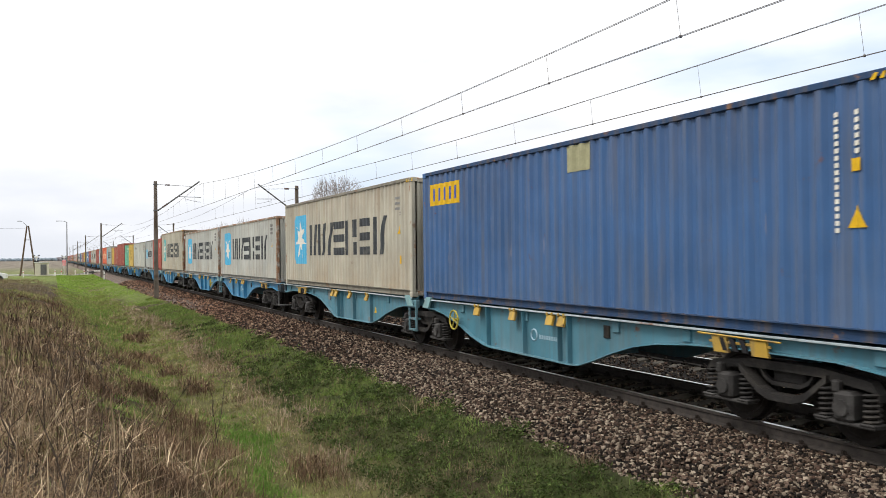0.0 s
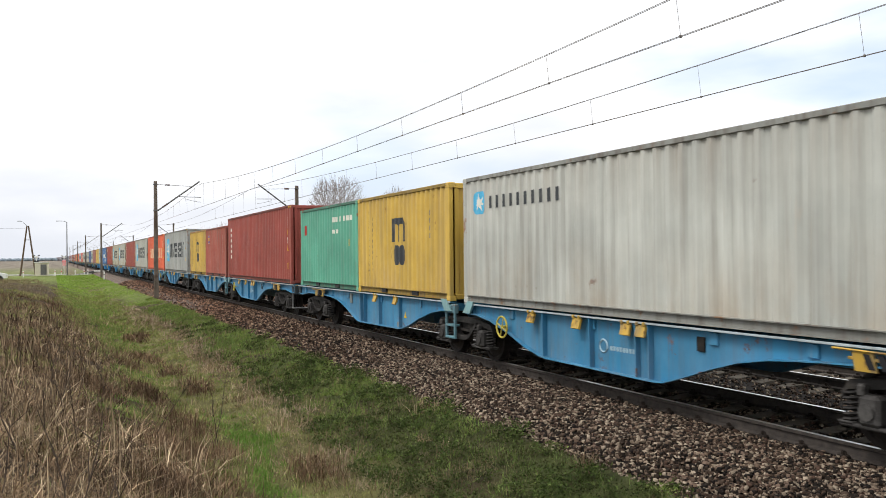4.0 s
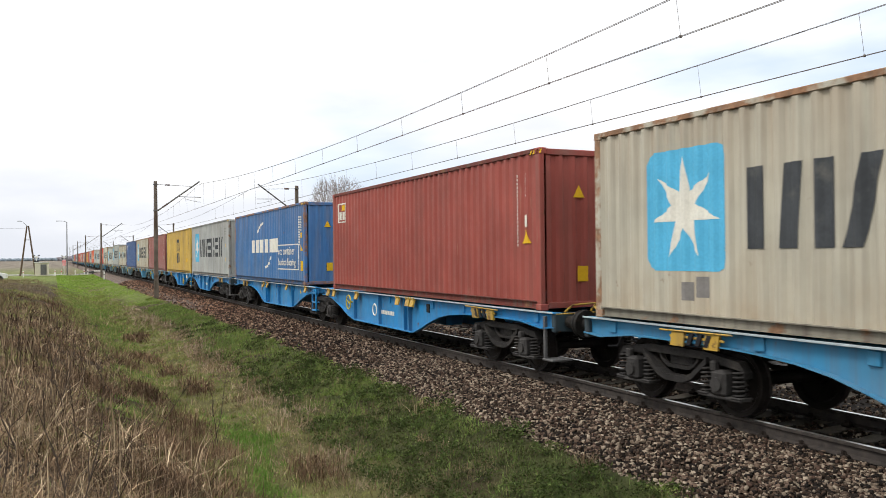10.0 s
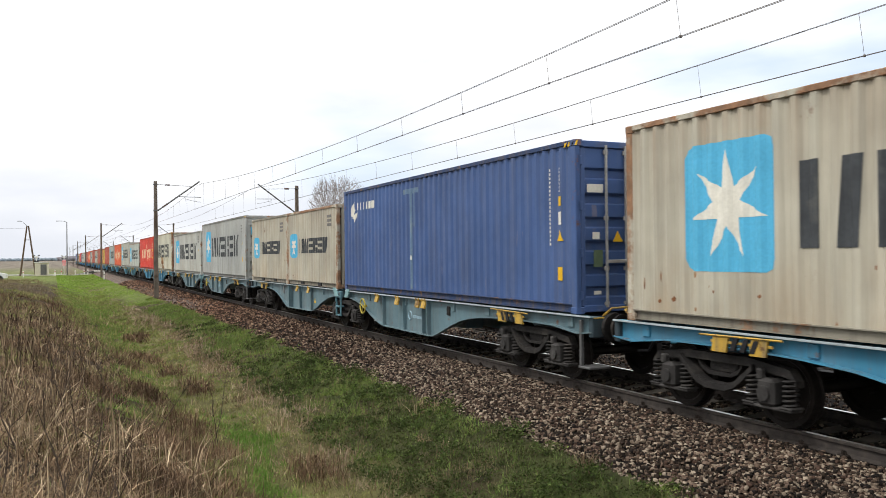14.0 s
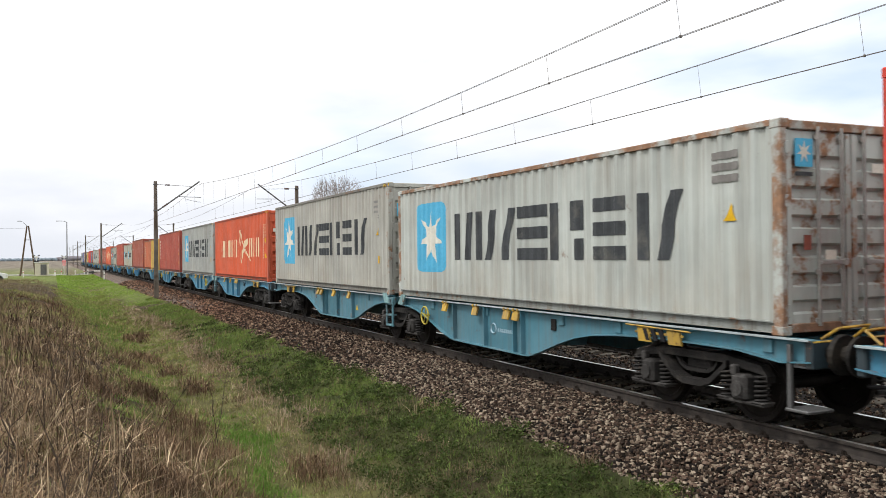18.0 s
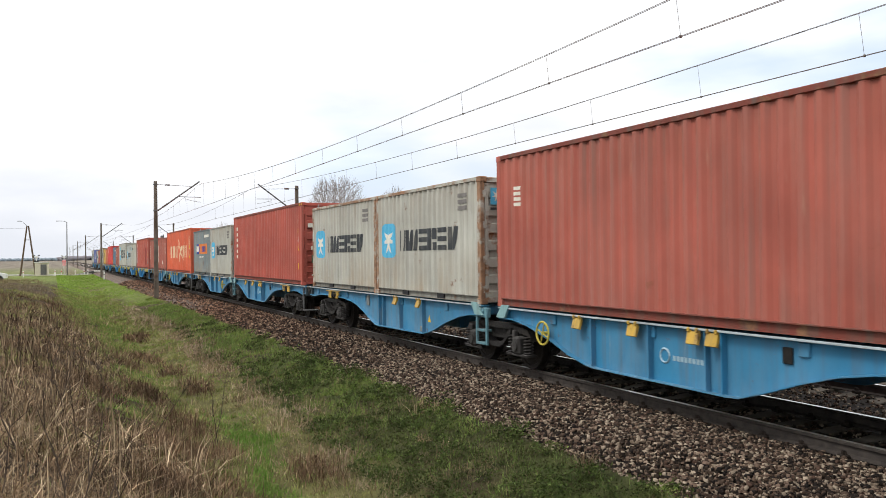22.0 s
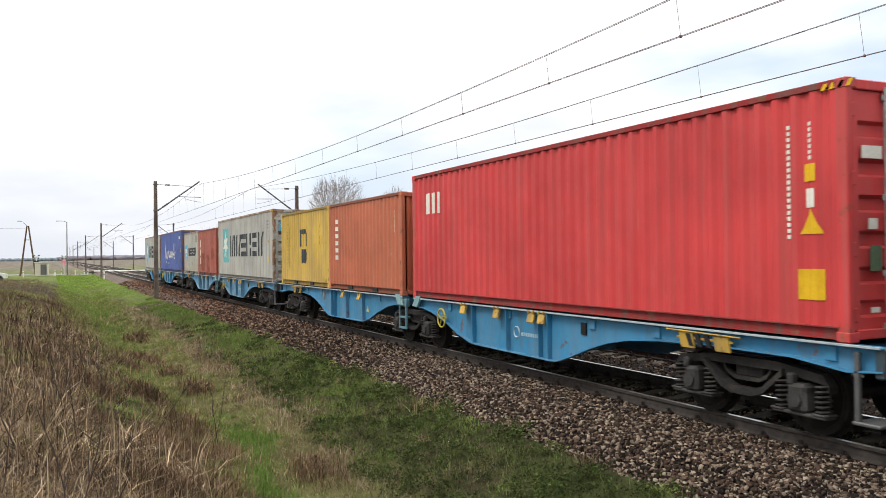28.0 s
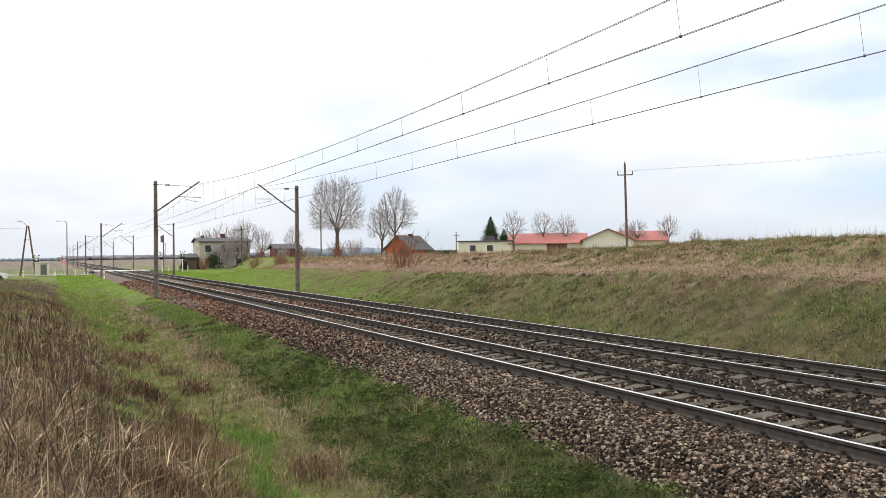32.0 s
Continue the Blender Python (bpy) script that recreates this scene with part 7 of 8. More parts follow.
# far woods along the skyline, coloured with the haze of distance
def far_woods(label, mat_, rows_, wide=1.1):
    fx, fy, fh = [], [], []
    for a0, a1, dist, h0, h1, n in rows_:
        a = np.radians(rng.uniform(a0, a1, n))
        d = dist * rng.uniform(0.95, 1.1, n)
        fx.append(d * np.sin(a)), fy.append(d * np.cos(a)), fh.append(rng.uniform(h0, h1, n))
    fx, fy, fh = map(np.concatenate, (fx, fy, fh))
    n = len(fx)
    wv = ICO_V[None] * rng.uniform(0.7, 1.3, (n, 12, 1)) * np.stack([fh * wide, fh * wide, fh * 0.6], 1)[:, None, :]
    wv += np.stack([fx, fy, ground_z(fx, fy) + fh * 0.35], 1)[:, None, :]
    tagged(new("far_woods", big_mesh("far_woods", wv.reshape(-1, 3), (ICO_F[None] + 12 * np.arange(n)[:, None, None]).reshape(-1, 3), mat_)), label, "woods", kind="stuff")


far_woods("hazy blue-grey woods on the horizon", M_HAZEWOOD, ((-5, 3, 1700, 3, 6, 420), (14, 22, 620, 5, 8, 420), (34, 54, 420, 1.5, 3.5, 260)))
far_woods("hazy brownish-lilac woods on a far rise", M_HAZEHILL, ((0.5, 9, 1300, 4, 7, 900), (8.0, 14, 1000, 4, 7, 500), (21.5, 27, 800, 3, 6, 300)), 1.5)

car = thing("parked_car", "small white car parked beyond the dry grass", "car", at=pose(-6.9, 107.0, gz(-6.9, 107)))
part("body", Geo().prism([(-2.0, 0.3), (2.0, 0.3), (2.05, 0.75), (1.2, 0.92), (0.7, 1.42), (-1.1, 1.45), (-1.9, 0.95), (-2.05, 0.7)], "y", -0.8, 0.8), M_CAR, car)
part("windows", Geo().prism([(-1.5, 0.98), (1.0, 0.98), (0.62, 1.36), (-1.05, 1.38)], "y", -0.81, 0.81), M_GLASS, car)
for x in (-1.25, 1.3):
    for s in (-1, 1):
        part("wheel", Geo().cyl((x, s * 0.68, 0.31), (x, s * 0.84, 0.31), 0.31, n=16), M_BLACK, car)

# ---- grass ----
M_STRAW = islands("dry_straw", [(0.0813, 0.0536, 0.0316), (0.418, 0.308, 0.192), (0.174, 0.114, 0.0701), (0.604, 0.48, 0.316), (0.0639, 0.041, 0.026), (0.302, 0.211, 0.13)], patchy=1.0)
M_REED = islands("brown_reed", [(0.0519, 0.0316, 0.0183), (0.222, 0.144, 0.0846), (0.0334, 0.0206, 0.0129), (0.341, 0.237, 0.146), (0.126, 0.0744, 0.0429), (0.0445, 0.0281, 0.017)], patchy=1.0)
M_BLADE = islands("green_blade", [(0.0367, 0.0593, 0.0142), (0.133, 0.205, 0.0451), (0.0635, 0.0959, 0.0226), (0.211, 0.297, 0.0777), (0.171, 0.142, 0.0677), (0.0987, 0.162, 0.0338)], patchy=0.6)
M_LUSH = islands("lush_blade", [(0.060, 0.125, 0.020), (0.13, 0.25, 0.040), (0.085, 0.17, 0.028), (0.17, 0.24, 0.055)])
M_OLIVE = islands("olive_blade", [(0.0894, 0.104, 0.0319), (0.254, 0.277, 0.0899), (0.149, 0.168, 0.0522), (0.344, 0.337, 0.13), (0.224, 0.194, 0.0869), (0.126, 0.168, 0.0435)], patchy=0.5)
M_BANK = islands("bank_grass", [(0.165, 0.124, 0.075), (0.135, 0.124, 0.0525), (0.262, 0.206, 0.128), (0.158, 0.139, 0.066), (0.217, 0.158, 0.0975), (0.105, 0.0825, 0.048)], patchy=0.8)
M_LEAF = islands("olive_leaf", [(0.0752, 0.095, 0.0294), (0.171, 0.218, 0.0602), (0.116, 0.146, 0.0424), (0.239, 0.297, 0.0889), (0.164, 0.166, 0.0684), (0.184, 0.238, 0.0616)], patchy=0.8)
# leaf greens taken very dark, carrying the shade between tussocks
M_SHADELEAF = islands("shade_dark_leaf", [(0.0106, 0.0149, 0.00531), (0.0446, 0.0638, 0.017), (0.0233, 0.034, 0.00952), (0.0798, 0.106, 0.0298), (0.0531, 0.0446, 0.0213), (0.0318, 0.0478, 0.0127)], patchy=0.5)
M_WEEDLEAF = islands("weed_leaf", [(0.0157, 0.0246, 0.00784), (0.0616, 0.0952, 0.0224), (0.0291, 0.0448, 0.0123), (0.112, 0.157, 0.0403), (0.0504, 0.0426, 0.0202), (0.0448, 0.0728, 0.0168)], patchy=0.5)
M_GREENLEAF = islands("green_leaf", [(0.069, 0.0994, 0.0221), (0.179, 0.255, 0.0552), (0.117, 0.166, 0.0359), (0.235, 0.297, 0.0828), (0.179, 0.152, 0.069), (0.152, 0.235, 0.0469)], patchy=0.4)
# near-black tones put the shade between reeds into the litter's colour
M_GAPLITTER = islands("gap_shade_litter", [(0.016, 0.010, 0.007), (0.05, 0.032, 0.021), (0.026, 0.017, 0.011), (0.085, 0.058, 0.038)], patchy=0.6)
M_ROSE = islands("rosy_dead_grass", [(0.299, 0.212, 0.154), (0.395, 0.295, 0.225), (0.272, 0.189, 0.137), (0.44, 0.343, 0.264), (0.334, 0.238, 0.176)], patchy=0.3)
M_RUSSET = islands("russet_grass", [(0.145, 0.0977, 0.0615), (0.335, 0.229, 0.145), (0.212, 0.137, 0.0869), (0.425, 0.309, 0.201), (0.179, 0.132, 0.0693), (0.268, 0.172, 0.112)], patchy=0.5)
M_LAWN = islands("lawn_blade", [(0.115, 0.201, 0.0287), (0.218, 0.328, 0.0517), (0.161, 0.265, 0.0379), (0.253, 0.31, 0.0747)])
M_WEED = plain("dead_weed_stem", (0.06, 0.045, 0.034), 0.95, 0.25, 2, 20, 0.2)


def clump(x, y, scale, lo, hi, seed=0.0):
    v = 0.5 + 0.25 * np.sin(x * 1.3 / scale + seed + 1.7 * np.sin(y * 0.7 / scale)) + 0.25 * np.sin(y * 1.1 / scale - seed + 1.3 * np.sin(x * 0.9 / scale + 2))
    return np.clip((v - lo) / (hi - lo), 0, 1)


def blades(name, label, n, xr, yr, hr, lean, mat_, power=1.6, bent=True, keep_fn=None, thin=1.0, per=1, spread=0.06):
    """Grass blades over a stretch of ground; per: how many stand in one tuft."""
    m = n // per
    x = rng.uniform(*xr, m)
    y = stretch(m, *yr, power)
    if keep_fn is not None:
        k = rng.uniform(0, 1, m) < keep_fn(x, y)
        x, y = x[k], y[k]
    size = np.clip(rng.lognormal(-0.15, 0.4, len(x)), 0.35, 2.0)
    x, y, size = np.repeat(x, per), np.repeat(y, per), np.repeat(size, per)
    n = len(x)
    ox, oy = rng.normal(0, 1, n), rng.normal(0, 1, n)
    if per > 1:
        x, y = x + ox * spread * size, y + oy * spread * size
    z = ground_z(x, y) - 0.01
    h = rng.uniform(*hr, n) * rng.uniform(0.6, 1.0, n) * (size if per > 1 else 1.0)
    w = np.clip(np.hypot(x, y) / 1488 * 0.75, 0.0022, 0.05) * thin * rng.uniform(0.7, 1.4, n)
    a, b = rng.uniform(0, 2 * np.pi, n), rng.uniform(0, 2 * np.pi, n)
    if per > 1:
        a = np.arctan2(oy, ox) + rng.normal(0, 0.6, n)
    ln = np.abs(rng.normal(0, lean, n))
    dx, dy = np.cos(a) * ln * h, np.sin(a) * ln * h
    up_ = h / np.sqrt(1 + ln ** 2)
    dx, dy = dx / np.sqrt(1 + ln ** 2), dy / np.sqrt(1 + ln ** 2)
    wx, wy = np.cos(b) * w, np.sin(b) * w
    root = np.stack([x, y, z], 1)
    side = np.stack([wx, wy, 0 * w], 1)
    tip = root + np.stack([dx, dy, up_], 1)
    if bent:
        mid = root + np.stack([dx * 0.35, dy * 0.35, up_ * 0.6], 1)
        v = np.stack([root - side, root + side, mid + side * 0.8, mid - side * 0.8, tip], 1).reshape(-1, 3)
        f = np.array([(0, 1, 2), (0, 2, 3), (3, 2, 4)])
        me = big_mesh(name, v, (f[None] + 5 * np.arange(n)[:, None, None]).reshape(-1, 3), mat_)
    else:
        v = np.stack([root - side, root + side, tip], 1).reshape(-1, 3)
        me = big_mesh(name, v, np.arange(3 * n).reshape(-1, 3), mat_)
    return tagged(new(name, me), label, "grass", kind="stuff")


def leafage(name, label, n, xr, yr, size, height, mat_, power=1.3, keep_fn=None, per=1, girth=0.15):
    """Small leaves and stem ends at every angle; per: how many make up one low domed tussock."""
    m = n // per
    x, y = rng.uniform(*xr, m), stretch(m, *yr, power)
    if keep_fn is not None:
        k = rng.uniform(0, 1, m) < keep_fn(x, y)
        x, y = x[k], y[k]
    big = np.repeat(np.clip(rng.lognormal(0, 0.4, len(x)), 0.4, 2.2), per)
    x, y = np.repeat(x, per), np.repeat(y, per)
    n = len(x)
    rise = rng.uniform(0, 1, n) ** 0.6
    if per > 1:
        q, a = np.sqrt(rng.uniform(0, 1, n)), rng.uniform(0, 2 * np.pi, n)
        x, y = x + girth * big * q * np.cos(a), y + girth * big * q * np.sin(a)
        rise = np.sqrt(1.02 - q ** 2) * rng.uniform(0.3, 1, n) ** 0.5
    z = ground_z(x, y) + height * big * rise
    s = size * rng.uniform(0.5, 1.5, n) * np.clip(np.hypot(x, y) / 22, 0.55, 6) ** 0.7
    d = rng.normal(0, 1, (n, 3))
    d[:, 2] = np.abs(d[:, 2]) * 0.8
    d /= np.linalg.norm(d, axis=1)[:, None]
    w = np.cross(d, rng.normal(0, 1, (n, 3)))
    w /= np.linalg.norm(w, axis=1)[:, None]
    c = np.stack([x, y, z], 1)
    v = np.stack([c - w * (0.22 * s)[:, None], c + w * (0.22 * s)[:, None], c + d * s[:, None]], 1).reshape(-1, 3)
    return tagged(new(name, big_mesh(name, v, np.arange(3 * n).reshape(-1, 3), mat_)), label, "grass", kind="stuff")


def reed_edge(y):
    return np.interp(y, [4, 8, 11, 15, 21, 28, 40, 60, 120], [1.5, 1.75, 2.0, 2.2, 2.25, 1.9, 1.3, 0.6, -1.0])


def reeds(x, y):
    """Dry grass on the near bank, thick in drifts and thin in the green openings."""
    edge = reed_edge(y) + 0.3 * np.sin(1.7 * y) * np.sin(0.6 * y)
    return np.clip((edge - x) / 0.5, 0, 1) * (0.25 + 0.75 * clump(x, y, 0.55, 0.3, 0.6, 1.0)) * np.clip(1 - 0.85 * glade(x, y), 0, 1)


def tall_edge(y):
    return np.interp(y, [5, 9, 12, 16, 24, 40, 110], [1.7, 1.6, 1.2, 0.6, 0.2, -0.1, -2.5])


def tall(x, y):
    """Where the reeds stand highest, away from the ditch."""
    return reeds(x, y) * np.clip((tall_edge(y) + 0.5 - x) / 1.3, 0.05, 1) * np.interp(y, [9, 14, 30], [1, 0.6, 0.45])


def glade(x, y):
    """Green openings in the dry grass."""
    along = np.clip(1.25 - np.abs(x - np.interp(y, [12, 16, 19, 24, 36, 50], [0.5, 1.1, 1.5, 1.9, 2.15, 2.0])) / np.interp(y, [12, 40], [0.4, 0.75]), 0, 1)
    spots = 0.0
    for cx, cy, rx, ry in ((2.2, 38.0, 0.6, 4.0), (2.0, 49.0, 0.7, 5.0), (1.75, 21.0, 0.5, 1.6), (0.9, 15.6, 0.4, 0.8), (2.35, 17.5, 0.45, 1.2)):
        spots = np.maximum(spots, np.clip(1.5 - np.hypot((x - cx) / rx, (y - cy) / ry), 0, 1))
    return np.maximum(along * (0.15 + 0.75 * clump(x, y, 0.9, 0.3, 0.55, 0.8)) * np.clip((y - 11) / 4, 0, 1), spots * (0.5 + 0.5 * clump(x, y, 0.35, 0.3, 0.6, 1.1)))


def strip(x, y):
    """Fresh grass at the foot of the ditch."""
    near = 1.35 - np.hypot((x - 2.68 - 0.08 * np.sin(3.1 * y)) / 0.26, (y - 11.2) / 1.5)
    away = 1.35 - np.hypot((x - 3.02 - 0.07 * np.sin(2.7 * y)) / 0.3, (y - 14.6) / 1.9)
    return np.clip(np.maximum(near, away) + 0.35 * np.sin(9 * x + 2 * y) * np.sin(5 * y), 0, 1)


def swale_line(y):
    return np.interp(y, [8, 10, 13, 17, 24, 32, 48, 72], [3.4, 3.55, 3.75, 3.95, 4.15, 4.25, 4.1, 3.7])


def swale(x, y):
    """Dead grass along the bottom of the ditch."""
    return np.clip(1.5 - np.abs(x - swale_line(y) - 0.12 * np.sin(1.3 * y)) / 0.38, 0, 1) * (0.35 + 0.65 * clump(x, y, 0.6, 0.3, 0.6, 2.9)) * np.interp(y, [8, 11.5], [0.35, 1])


def dry_only(x, y):
    return np.clip(1 - 1.2 * np.maximum(strip(x, y), glade(x, y)), 0.03, 1)


def ditch(x, y):
    """Between the reeds and the swale: mixed olive grass."""
    return np.clip((x - np.interp(y, [8, 14, 22, 30], [1.5, 1.6, 1.0, 0.4]) - 0.02 * (30 - y) * (y > 30)) / 0.5, 0, 1) * np.clip((swale_line(y) + 0.2 - x) / 0.4, 0, 1)


def slope(x, y):
    """The green slope up to the ballast, with a ragged upper edge."""
    return np.clip((x - swale_line(y) - 0.05) / 0.35, 0, 1) * (x < 6.12 + 0.2 * np.sin(2.1 * y) * np.sin(0.9 * y + 1) + 0.12 * np.sin(5.3 * y))


def fresh(x, y):
    """Brighter patches of the slope."""
    return slope(x, y) * np.interp(y, [8, 12], [0.5, 1]) * np.maximum(clump(x, y, 0.75, 0.5, 0.68, 4.0), np.clip(1.2 - np.hypot((x - 4.9) / 0.6, (y - 28) / 6.0), 0, 1))


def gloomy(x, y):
    """Where shade-dark leaves go on the slope, outside its fresh patches."""
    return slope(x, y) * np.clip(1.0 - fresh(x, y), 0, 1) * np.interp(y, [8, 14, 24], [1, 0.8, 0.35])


def lower(x, y):
    """Green at the foot of the cutting, thinning out upwards and along the line."""
    return np.where(x > 20.3, np.interp(y, [28, 46], [0.8, 0.03]), np.interp(y, [40, 48], [1, 0.1])) * (0.3 + 0.7 * clump(x, y, 1.7, 0.35, 0.65, 1.4))


# near bank: reeds, fallen straw and litter
blades("dry_grass", "tall dry brown and straw-coloured grass", 42000, (-6, 2.5), (4.2, 36), (0.12, 0.46), 2.2, M_REED, 1.6, True, tall, 0.7, 14, 0.13)
blades("brown_grass", "knee-high brown dead grass between the reeds", 100000, (-4, 2.6), (5.5, 44), (0.08, 0.3), 2.0, M_REED, 1.5, False, reeds, 0.8, 14, 0.09)
blades("pale_straw", "pale broken straw lying over the dry grass", 40000, (-5, 2.5), (4.2, 32), (0.15, 0.42), 2.8, M_STRAW, 1.6, True, reeds, 0.75)
blades("fallen_stalks", "long pale stalks lying flat in a tangle", 16000, (-3, 2.6), (4.6, 13), (0.45, 1.0), 4.5, M_STRAW, 1.5, True, lambda x, y: (0.15 + 0.85 * clump(x, y, 0.8, 0.35, 0.6, 2.2)) * reeds(x, y), 1.35)
blades("reed_stalks", "thin upright dry reed stalks", 2200, (-5, 1.8), (4.6, 28), (0.4, 0.95), 0.25, M_STRAW, 1.5, True, tall, 0.7)
blades("dark_stalks", "thin upright dark reed stalks", 5000, (-5, 1.9), (4.6, 34), (0.3, 0.9), 0.7, M_GAPLITTER, 1.5, True, tall, 0.7)
blades("straw_mat", "matted dead grass close to the ground", 30000, (-3, 2.6), (4.5, 34), (0.06, 0.22), 2.6, M_STRAW, 1.5, False, lambda x, y: reeds(x, y) * clump(x, y, 0.8, 0.35, 0.6, 0.3), 0.8)
leafage("dead_leaf_litter", "brown dead leaves and broken stems under the reeds", 90000, (-5, 2.4), (4.4, 30), 0.032, 0.15, M_GAPLITTER, 1.7, reeds, 20, 0.12)
blades("reed_green", "young green and olive grass between the dry reeds", 95000, (-4, 2.6), (7.5, 48), (0.06, 0.2), 1.0, M_OLIVE, 1.3, False, lambda x, y: 0.12 + 0.88 * clump(x, y, 0.7, 0.42, 0.66, 4.2), 0.8, 16, 0.07)
blades("near_grass", "dry grass round the camera's place", 14000, (-6, 5), (-9, 4.2), (0.1, 0.35), 1.2, M_STRAW, 1.0, False, None, 1.0, 10, 0.1)
blades("far_dry_grass", "brown dry grass farther along the bank", 34000, (-16, 2.0), (26, 120), (0.15, 0.45), 1.5, M_BANK, 1.4, False, lambda x, y: np.clip((tall_edge(y) + 1.8 - x) / 2.6, 0, 1) * (0.04 + 0.96 * clump(x, y, 1.1, 0.45, 0.7)), 0.6)
leafage("far_reed_litter", "brown and dark stems in the far reeds", 36000, (-14, 2.0), (24, 110), 0.035, 0.32, M_BANK, 1.3, lambda x, y: np.clip((tall_edge(y) + 1.2 - x) / 2.2, 0, 1) * clump(x, y, 0.9, 0.35, 0.6, 2.0), 24, 0.3)
blades("glade_grass", "bright green grass in openings of the dry grass", 60000, (-0.4, 3.0), (11, 56), (0.04, 0.15), 0.9, M_LUSH, 1.2, False, glade, 0.8)
# ditch
blades("ditch_grass", "short olive-green grass in the ditch", 190000, (-0.6, 4.6), (7.5, 75), (0.04, 0.15), 1.1, M_OLIVE, 1.4, False, lambda x, y: 0.85 * ditch(x, y), 0.8, 16, 0.06)
leafage("ditch_leaves", "low green leaves in the ditch", 50000, (0.8, 4.4), (8, 60), 0.04, 0.07, M_GREENLEAF, 1.4, lambda x, y: ditch(x, y) * clump(x, y, 0.9, 0.45, 0.7, 5.0), 20, 0.12)
blades("ditch_straw", "dry grass tufts in the ditch", 42000, (1.0, 4.2), (7, 50), (0.08, 0.3), 1.2, M_STRAW, 1.4, False, lambda x, y: ditch(x, y) * dry_only(x, y) * clump(x, y, 0.5, 0.45, 0.7, 2.0), 0.75, 16, 0.06)
blades("green_strip", "bright green fresh grass at the foot of the ditch", 26000, (2.0, 3.6), (9, 18.5), (0.05, 0.18), 0.8, M_LUSH, 1.0, False, strip)
blades("swale_grass", "rosy-brown dead grass along the ditch", 46000, (2.6, 5.0), (7.5, 56), (0.06, 0.24), 1.2, M_ROSE, 1.4, False, lambda x, y: swale(x, y) * dry_only(x, y), 0.65, 14, 0.1)
blades("swale_stems", "brown dead stems along the ditch", 26000, (2.4, 5.0), (7.5, 50), (0.08, 0.3), 1.2, M_REED, 1.4, False, lambda x, y: 0.7 * swale(x, y) * dry_only(x, y), 0.7, 12, 0.09)
leafage("swale_litter", "brown broken stems along the ditch", 30000, (2.6, 5.0), (7.5, 50), 0.05, 0.1, M_BANK, 1.4, lambda x, y: 0.8 * swale(x, y) * dry_only(x, y), 20, 0.12)
for cx, cy, wide_, n_ in ((3.42, 11.9, 0.3, 2400), (2.35, 28.5, 0.4, 2600), (2.3, 13.6, 0.3, 2600), (1.2, 10.6, 0.4, 2400), (1.82, 25.0, 0.35, 1800), (1.73, 19.1, 0.4, 2400), (2.7, 27.4, 0.3, 1400), (2.95, 24.6, 0.32, 1300), (2.18, 16.1, 0.4, 2400),
                         (3.05, 20.5, 0.33, 1500), (2.83, 34.7, 0.45, 1400), (0.8, 17.5, 0.4, 2000), (1.6, 13.5, 0.45, 2600), (2.0, 11.0, 0.33, 2000)):
    blades("brown_tussock", "dense tangle of red-brown stems at the ditch", n_, (cx - 0.5, cx + 0.5), (cy - 1.3, cy + 1.3), (0.12, 0.42), 1.6, M_REED, 1.0, True, lambda x, y: np.clip(1.4 - np.hypot((x - cx) / wide_, (y - cy) / (2.6 * wide_)), 0, 1), 0.8)
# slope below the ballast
leafage("slope_undergrowth", "dense dark green leaves and moss on the near slope", 130000, (3.3, 6.35), (5.2, 36), 0.05, 0.09, M_SHADELEAF, 1.3, gloomy, 26, 0.11)
blades("slope_grass", "short dark green grass on the slope below the ballast", 110000, (3.4, 6.4), (5.4, 50), (0.04, 0.15), 1.0, M_BLADE, 1.5, False, lambda x, y: slope(x, y) * np.interp(y, [7, 10, 14], [0.3, 0.55, 1]), 0.85, 18, 0.06)
blades("fresh_grass", "brighter tufts of green grass on the slope", 60000, (3.4, 6.4), (5.4, 60), (0.05, 0.16), 0.9, M_GREENLEAF, 1.4, False, fresh, 0.85, 18, 0.055)
leafage("slope_weeds", "bushy dark green weeds on the near slope", 60000, (3.8, 6.3), (5.5, 22), 0.06, 0.16, M_WEEDLEAF, 1.2, lambda x, y: slope(x, y) * clump(x, y, 0.42, 0.5, 0.72, 1.9), 44, 0.13)
blades("slope_straw", "dead brown grass patches on the slope", 40000, (3.4, 6.0), (6, 45), (0.05, 0.18), 1.3, M_BANK, 1.5, False, lambda x, y: slope(x, y) * clump(x, y, 0.6, 0.5, 0.72, 4.6), 0.8, 14, 0.07)
blades("tan_tufts", "arching tan grass tufts at the upper edge of the slope", 5200, (5.0, 6.3), (6.5, 18), (0.15, 0.32), 1.1, M_STRAW, 1.2, True, lambda x, y: slope(x, y) * clump(x, y, 0.45, 0.62, 0.8, 1.1), 0.8, 40, 0.05)
leafage("edge_weeds", "small green weeds creeping into the ballast edge", 12000, (5.9, 6.7), (6.5, 30), 0.04, 0.07, M_GREENLEAF, 1.3, lambda x, y: clump(x, y, 0.35, 0.66, 0.8, 3.1), 40, 0.1)
leafage("far_slope_grass", "short green and yellowish grass along the line", 80000, (0.2, 6.0), (26, 160), 0.03, 0.08, M_LAWN, 1.3, lambda x, y: np.clip((x - tall_edge(y) - 0.2) / 1.0, 0, 1) * (0.25 + 0.75 * clump(x, y, 2.2, 0.3, 0.6, 1.0)) * np.interp(y, [30, 48, 80], [0.06, 0.45, 1]))
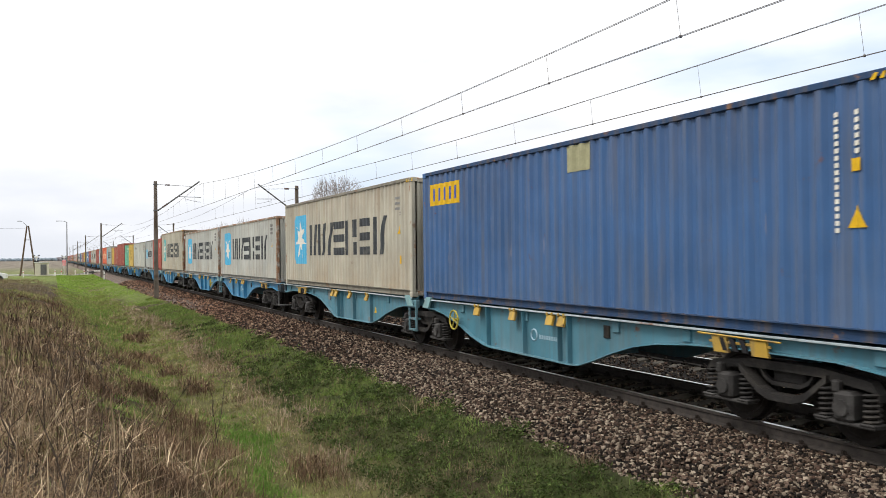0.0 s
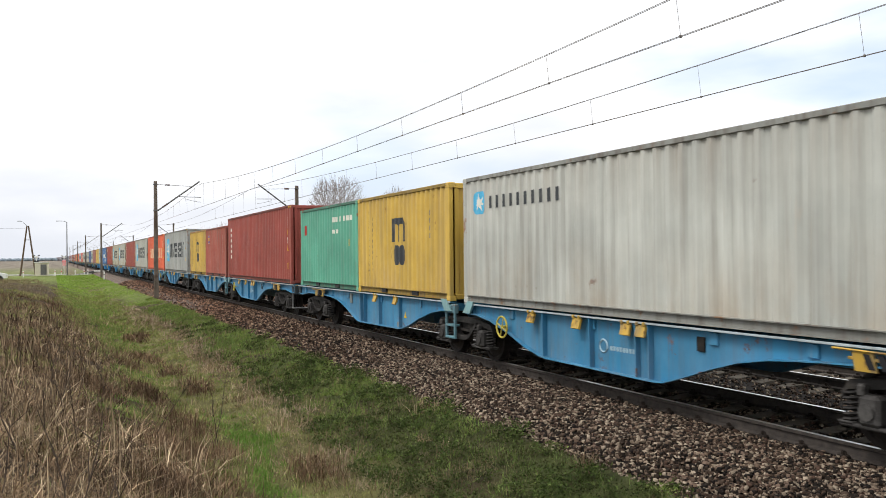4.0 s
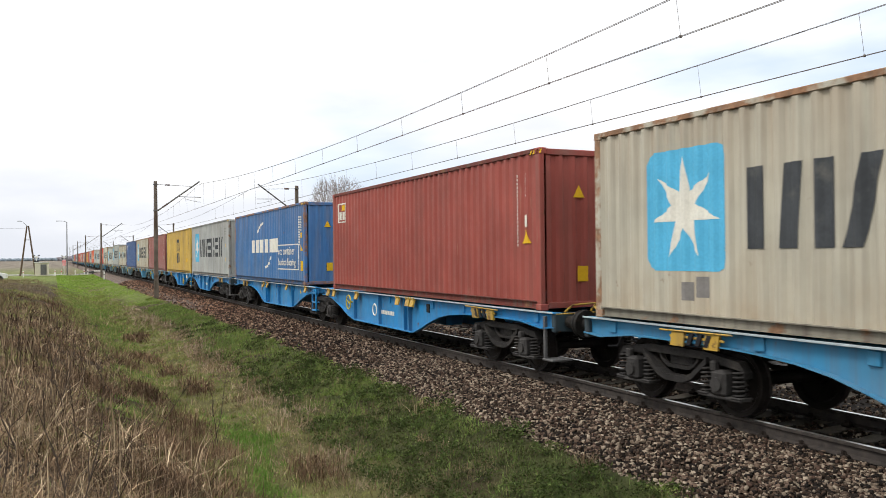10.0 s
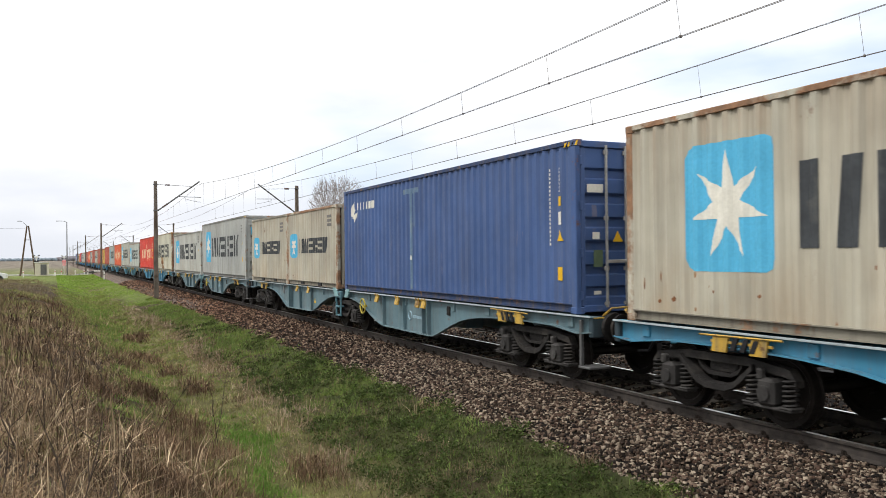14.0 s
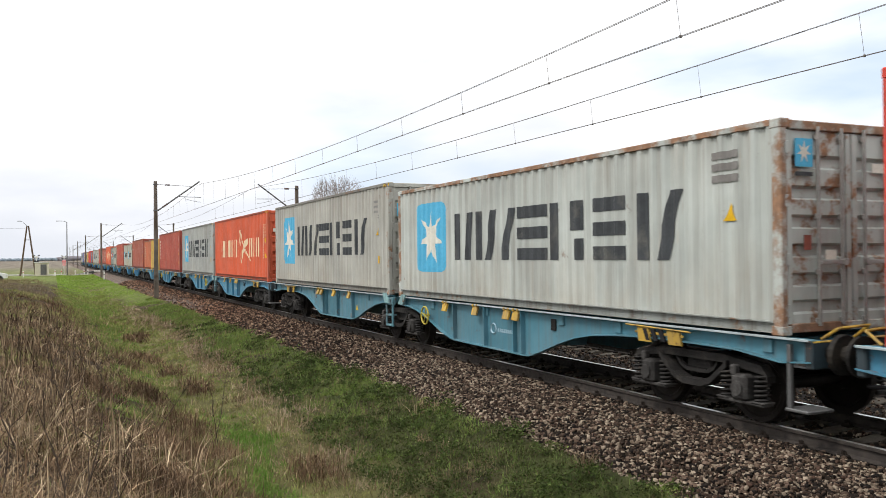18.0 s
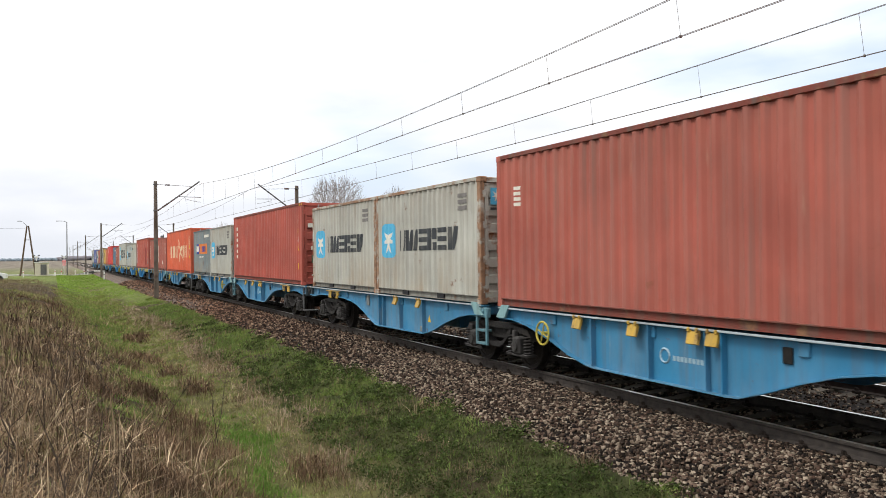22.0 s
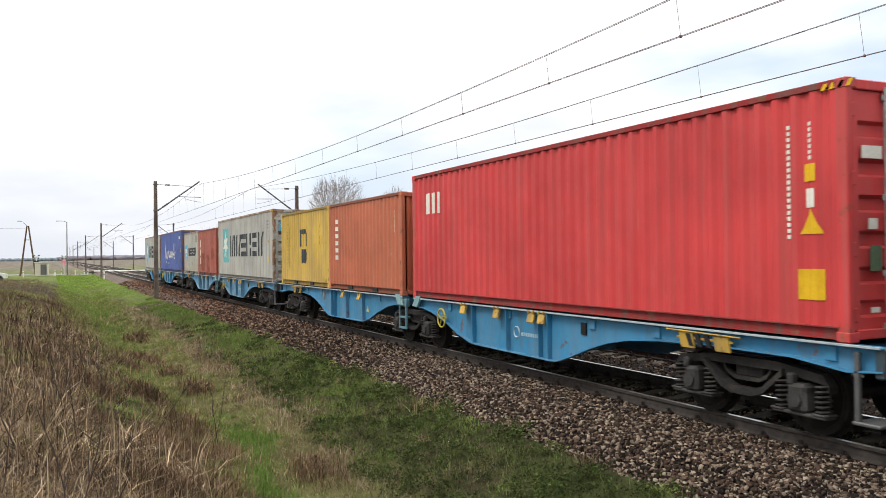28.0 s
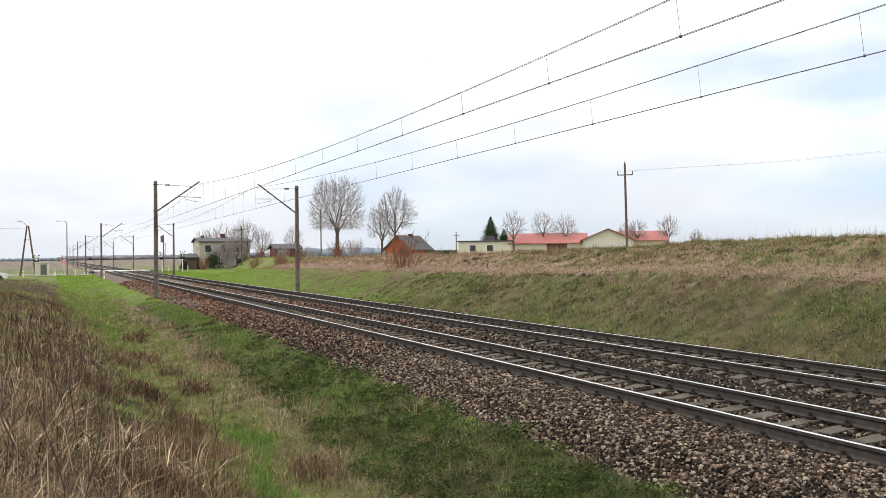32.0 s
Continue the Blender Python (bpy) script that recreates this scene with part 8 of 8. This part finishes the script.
blades("bank_leaves", "olive grass and weeds on the cutting slope", 150000, (15.9, 27.5), (10, 62), (0.06, 0.24), 1.1, M_LEAF, 1.3, False, lower, 0.8, 18, 0.1)
blades("bank_litter", "brown dead grass on the cutting slope", 120000, (15.9, 28), (10, 75), (0.08, 0.3), 1.2, M_BANK, 1.3, False, lambda x, y: (np.where(x > 20, 0.3, 0.15) + 0.7 * clump(x, y, 1.4, 0.4, 0.65, 3.3)) * np.where(x > 20, np.interp(y, [28, 46], [1, 0.2]), np.interp(y, [40, 47], [1, 0.0])), 0.8, 16, 0.1)
leafage("bank_shade", "dark stems and moss on the cutting slope", 60000, (15.9, 27), (10, 48), 0.045, 0.08, M_SHADELEAF, 1.3, lambda x, y: 0.2 + 0.8 * clump(x, y, 1.2, 0.5, 0.75, 6.0), 22, 0.16)
blades("bank_grass", "mixed brown and olive grass on the cutting slope", 60000, (16.0, 27.0), (10, 60), (0.06, 0.22), 1.6, M_BANK, 1.3, False, lambda x, y: np.interp(y, [38, 46], [1, 0.1]), 0.45, 12, 0.16)
leafage("ledge_straw", "band of pale dry grass along the bank's ledge", 70000, (20.0, 22.0), (12, 85), 0.04, 0.2, M_ROSE, 1.3, lambda x, y: np.where(x > 21.3, np.interp(y, [30, 45], [0.15, 1]), 0.95))
blades("bank_brown", "rosy-brown dead grass high on the bank", 90000, (20.5, 29), (18, 115), (0.08, 0.28), 1.2, M_RUSSET, 1.2, False, lambda x, y: np.interp(y, [22, 46], [0.12, 0.8]) + 0.3 * clump(x, y, 1.6, 0.4, 0.65, 0.2), 0.7, 14, 0.14)
blades("bank_top_stalks", "thin dry stalks standing along the top of the bank", 1500, (24.5, 29), (14, 70), (0.3, 0.9), 0.35, M_ROSE, 1.2, False, None, 0.28)
leafage("lawn", "short green lawn beside the line", 60000, (16.2, 20.0), (42, 165), 0.03, 0.07, M_LAWN, 1.1)
leafage("garden_lawn", "short green lawn in front of the plaster house", 20000, (19, 34), (95, 165), 0.03, 0.06, M_LAWN, 1.0)


def dead_weed(x, y, h, seed):
    rnd = random.Random(seed)
    t = thing("dead_weed", "dry dark-brown dead weed stalk with side stems", "weed", "dead weeds", at=pose(x, y, gz(x, y)))
    g = Geo()
    p, d = Vector((0, 0, -0.05)), Vector((rnd.gauss(0, 0.22), rnd.gauss(0, 0.22), 1)).normalized()
    for k in range(5):
        q = p + d * (h / 5)
        g.cyl(p, q, 0.0085 * (1 - 0.13 * k), 0.0085 * (1 - 0.13 * (k + 1)), n=5, caps=False)
        for j in range(2 if k > 1 else 0):
            s = Vector((rnd.gauss(0, 0.5), rnd.gauss(0, 0.5), 0.8)).normalized()
            g.cyl(q, q + s * h * rnd.uniform(0.1, 0.28), 0.004, 0.002, n=4, caps=False)
        d = (d + Vector((rnd.gauss(0, 0.1), rnd.gauss(0, 0.1), 0))).normalized()
        p = q
    tagged(part("stem", g, M_WEED, t), kind="stuff")


dead_weed(2.43, 14.6, 1.35, 1)
dead_weed(2.5, 14.5, 0.9, 5)
for k in range(24):
    rr = random.Random(900 + k)
    yy = 5 + 14 * rr.random() ** 1.4
    dead_weed(rr.uniform(-0.9, 0.35) + (yy - 6) * rr.uniform(-0.05, 0.14), yy, rr.uniform(0.6, 1.2), 300 + k)


motions()
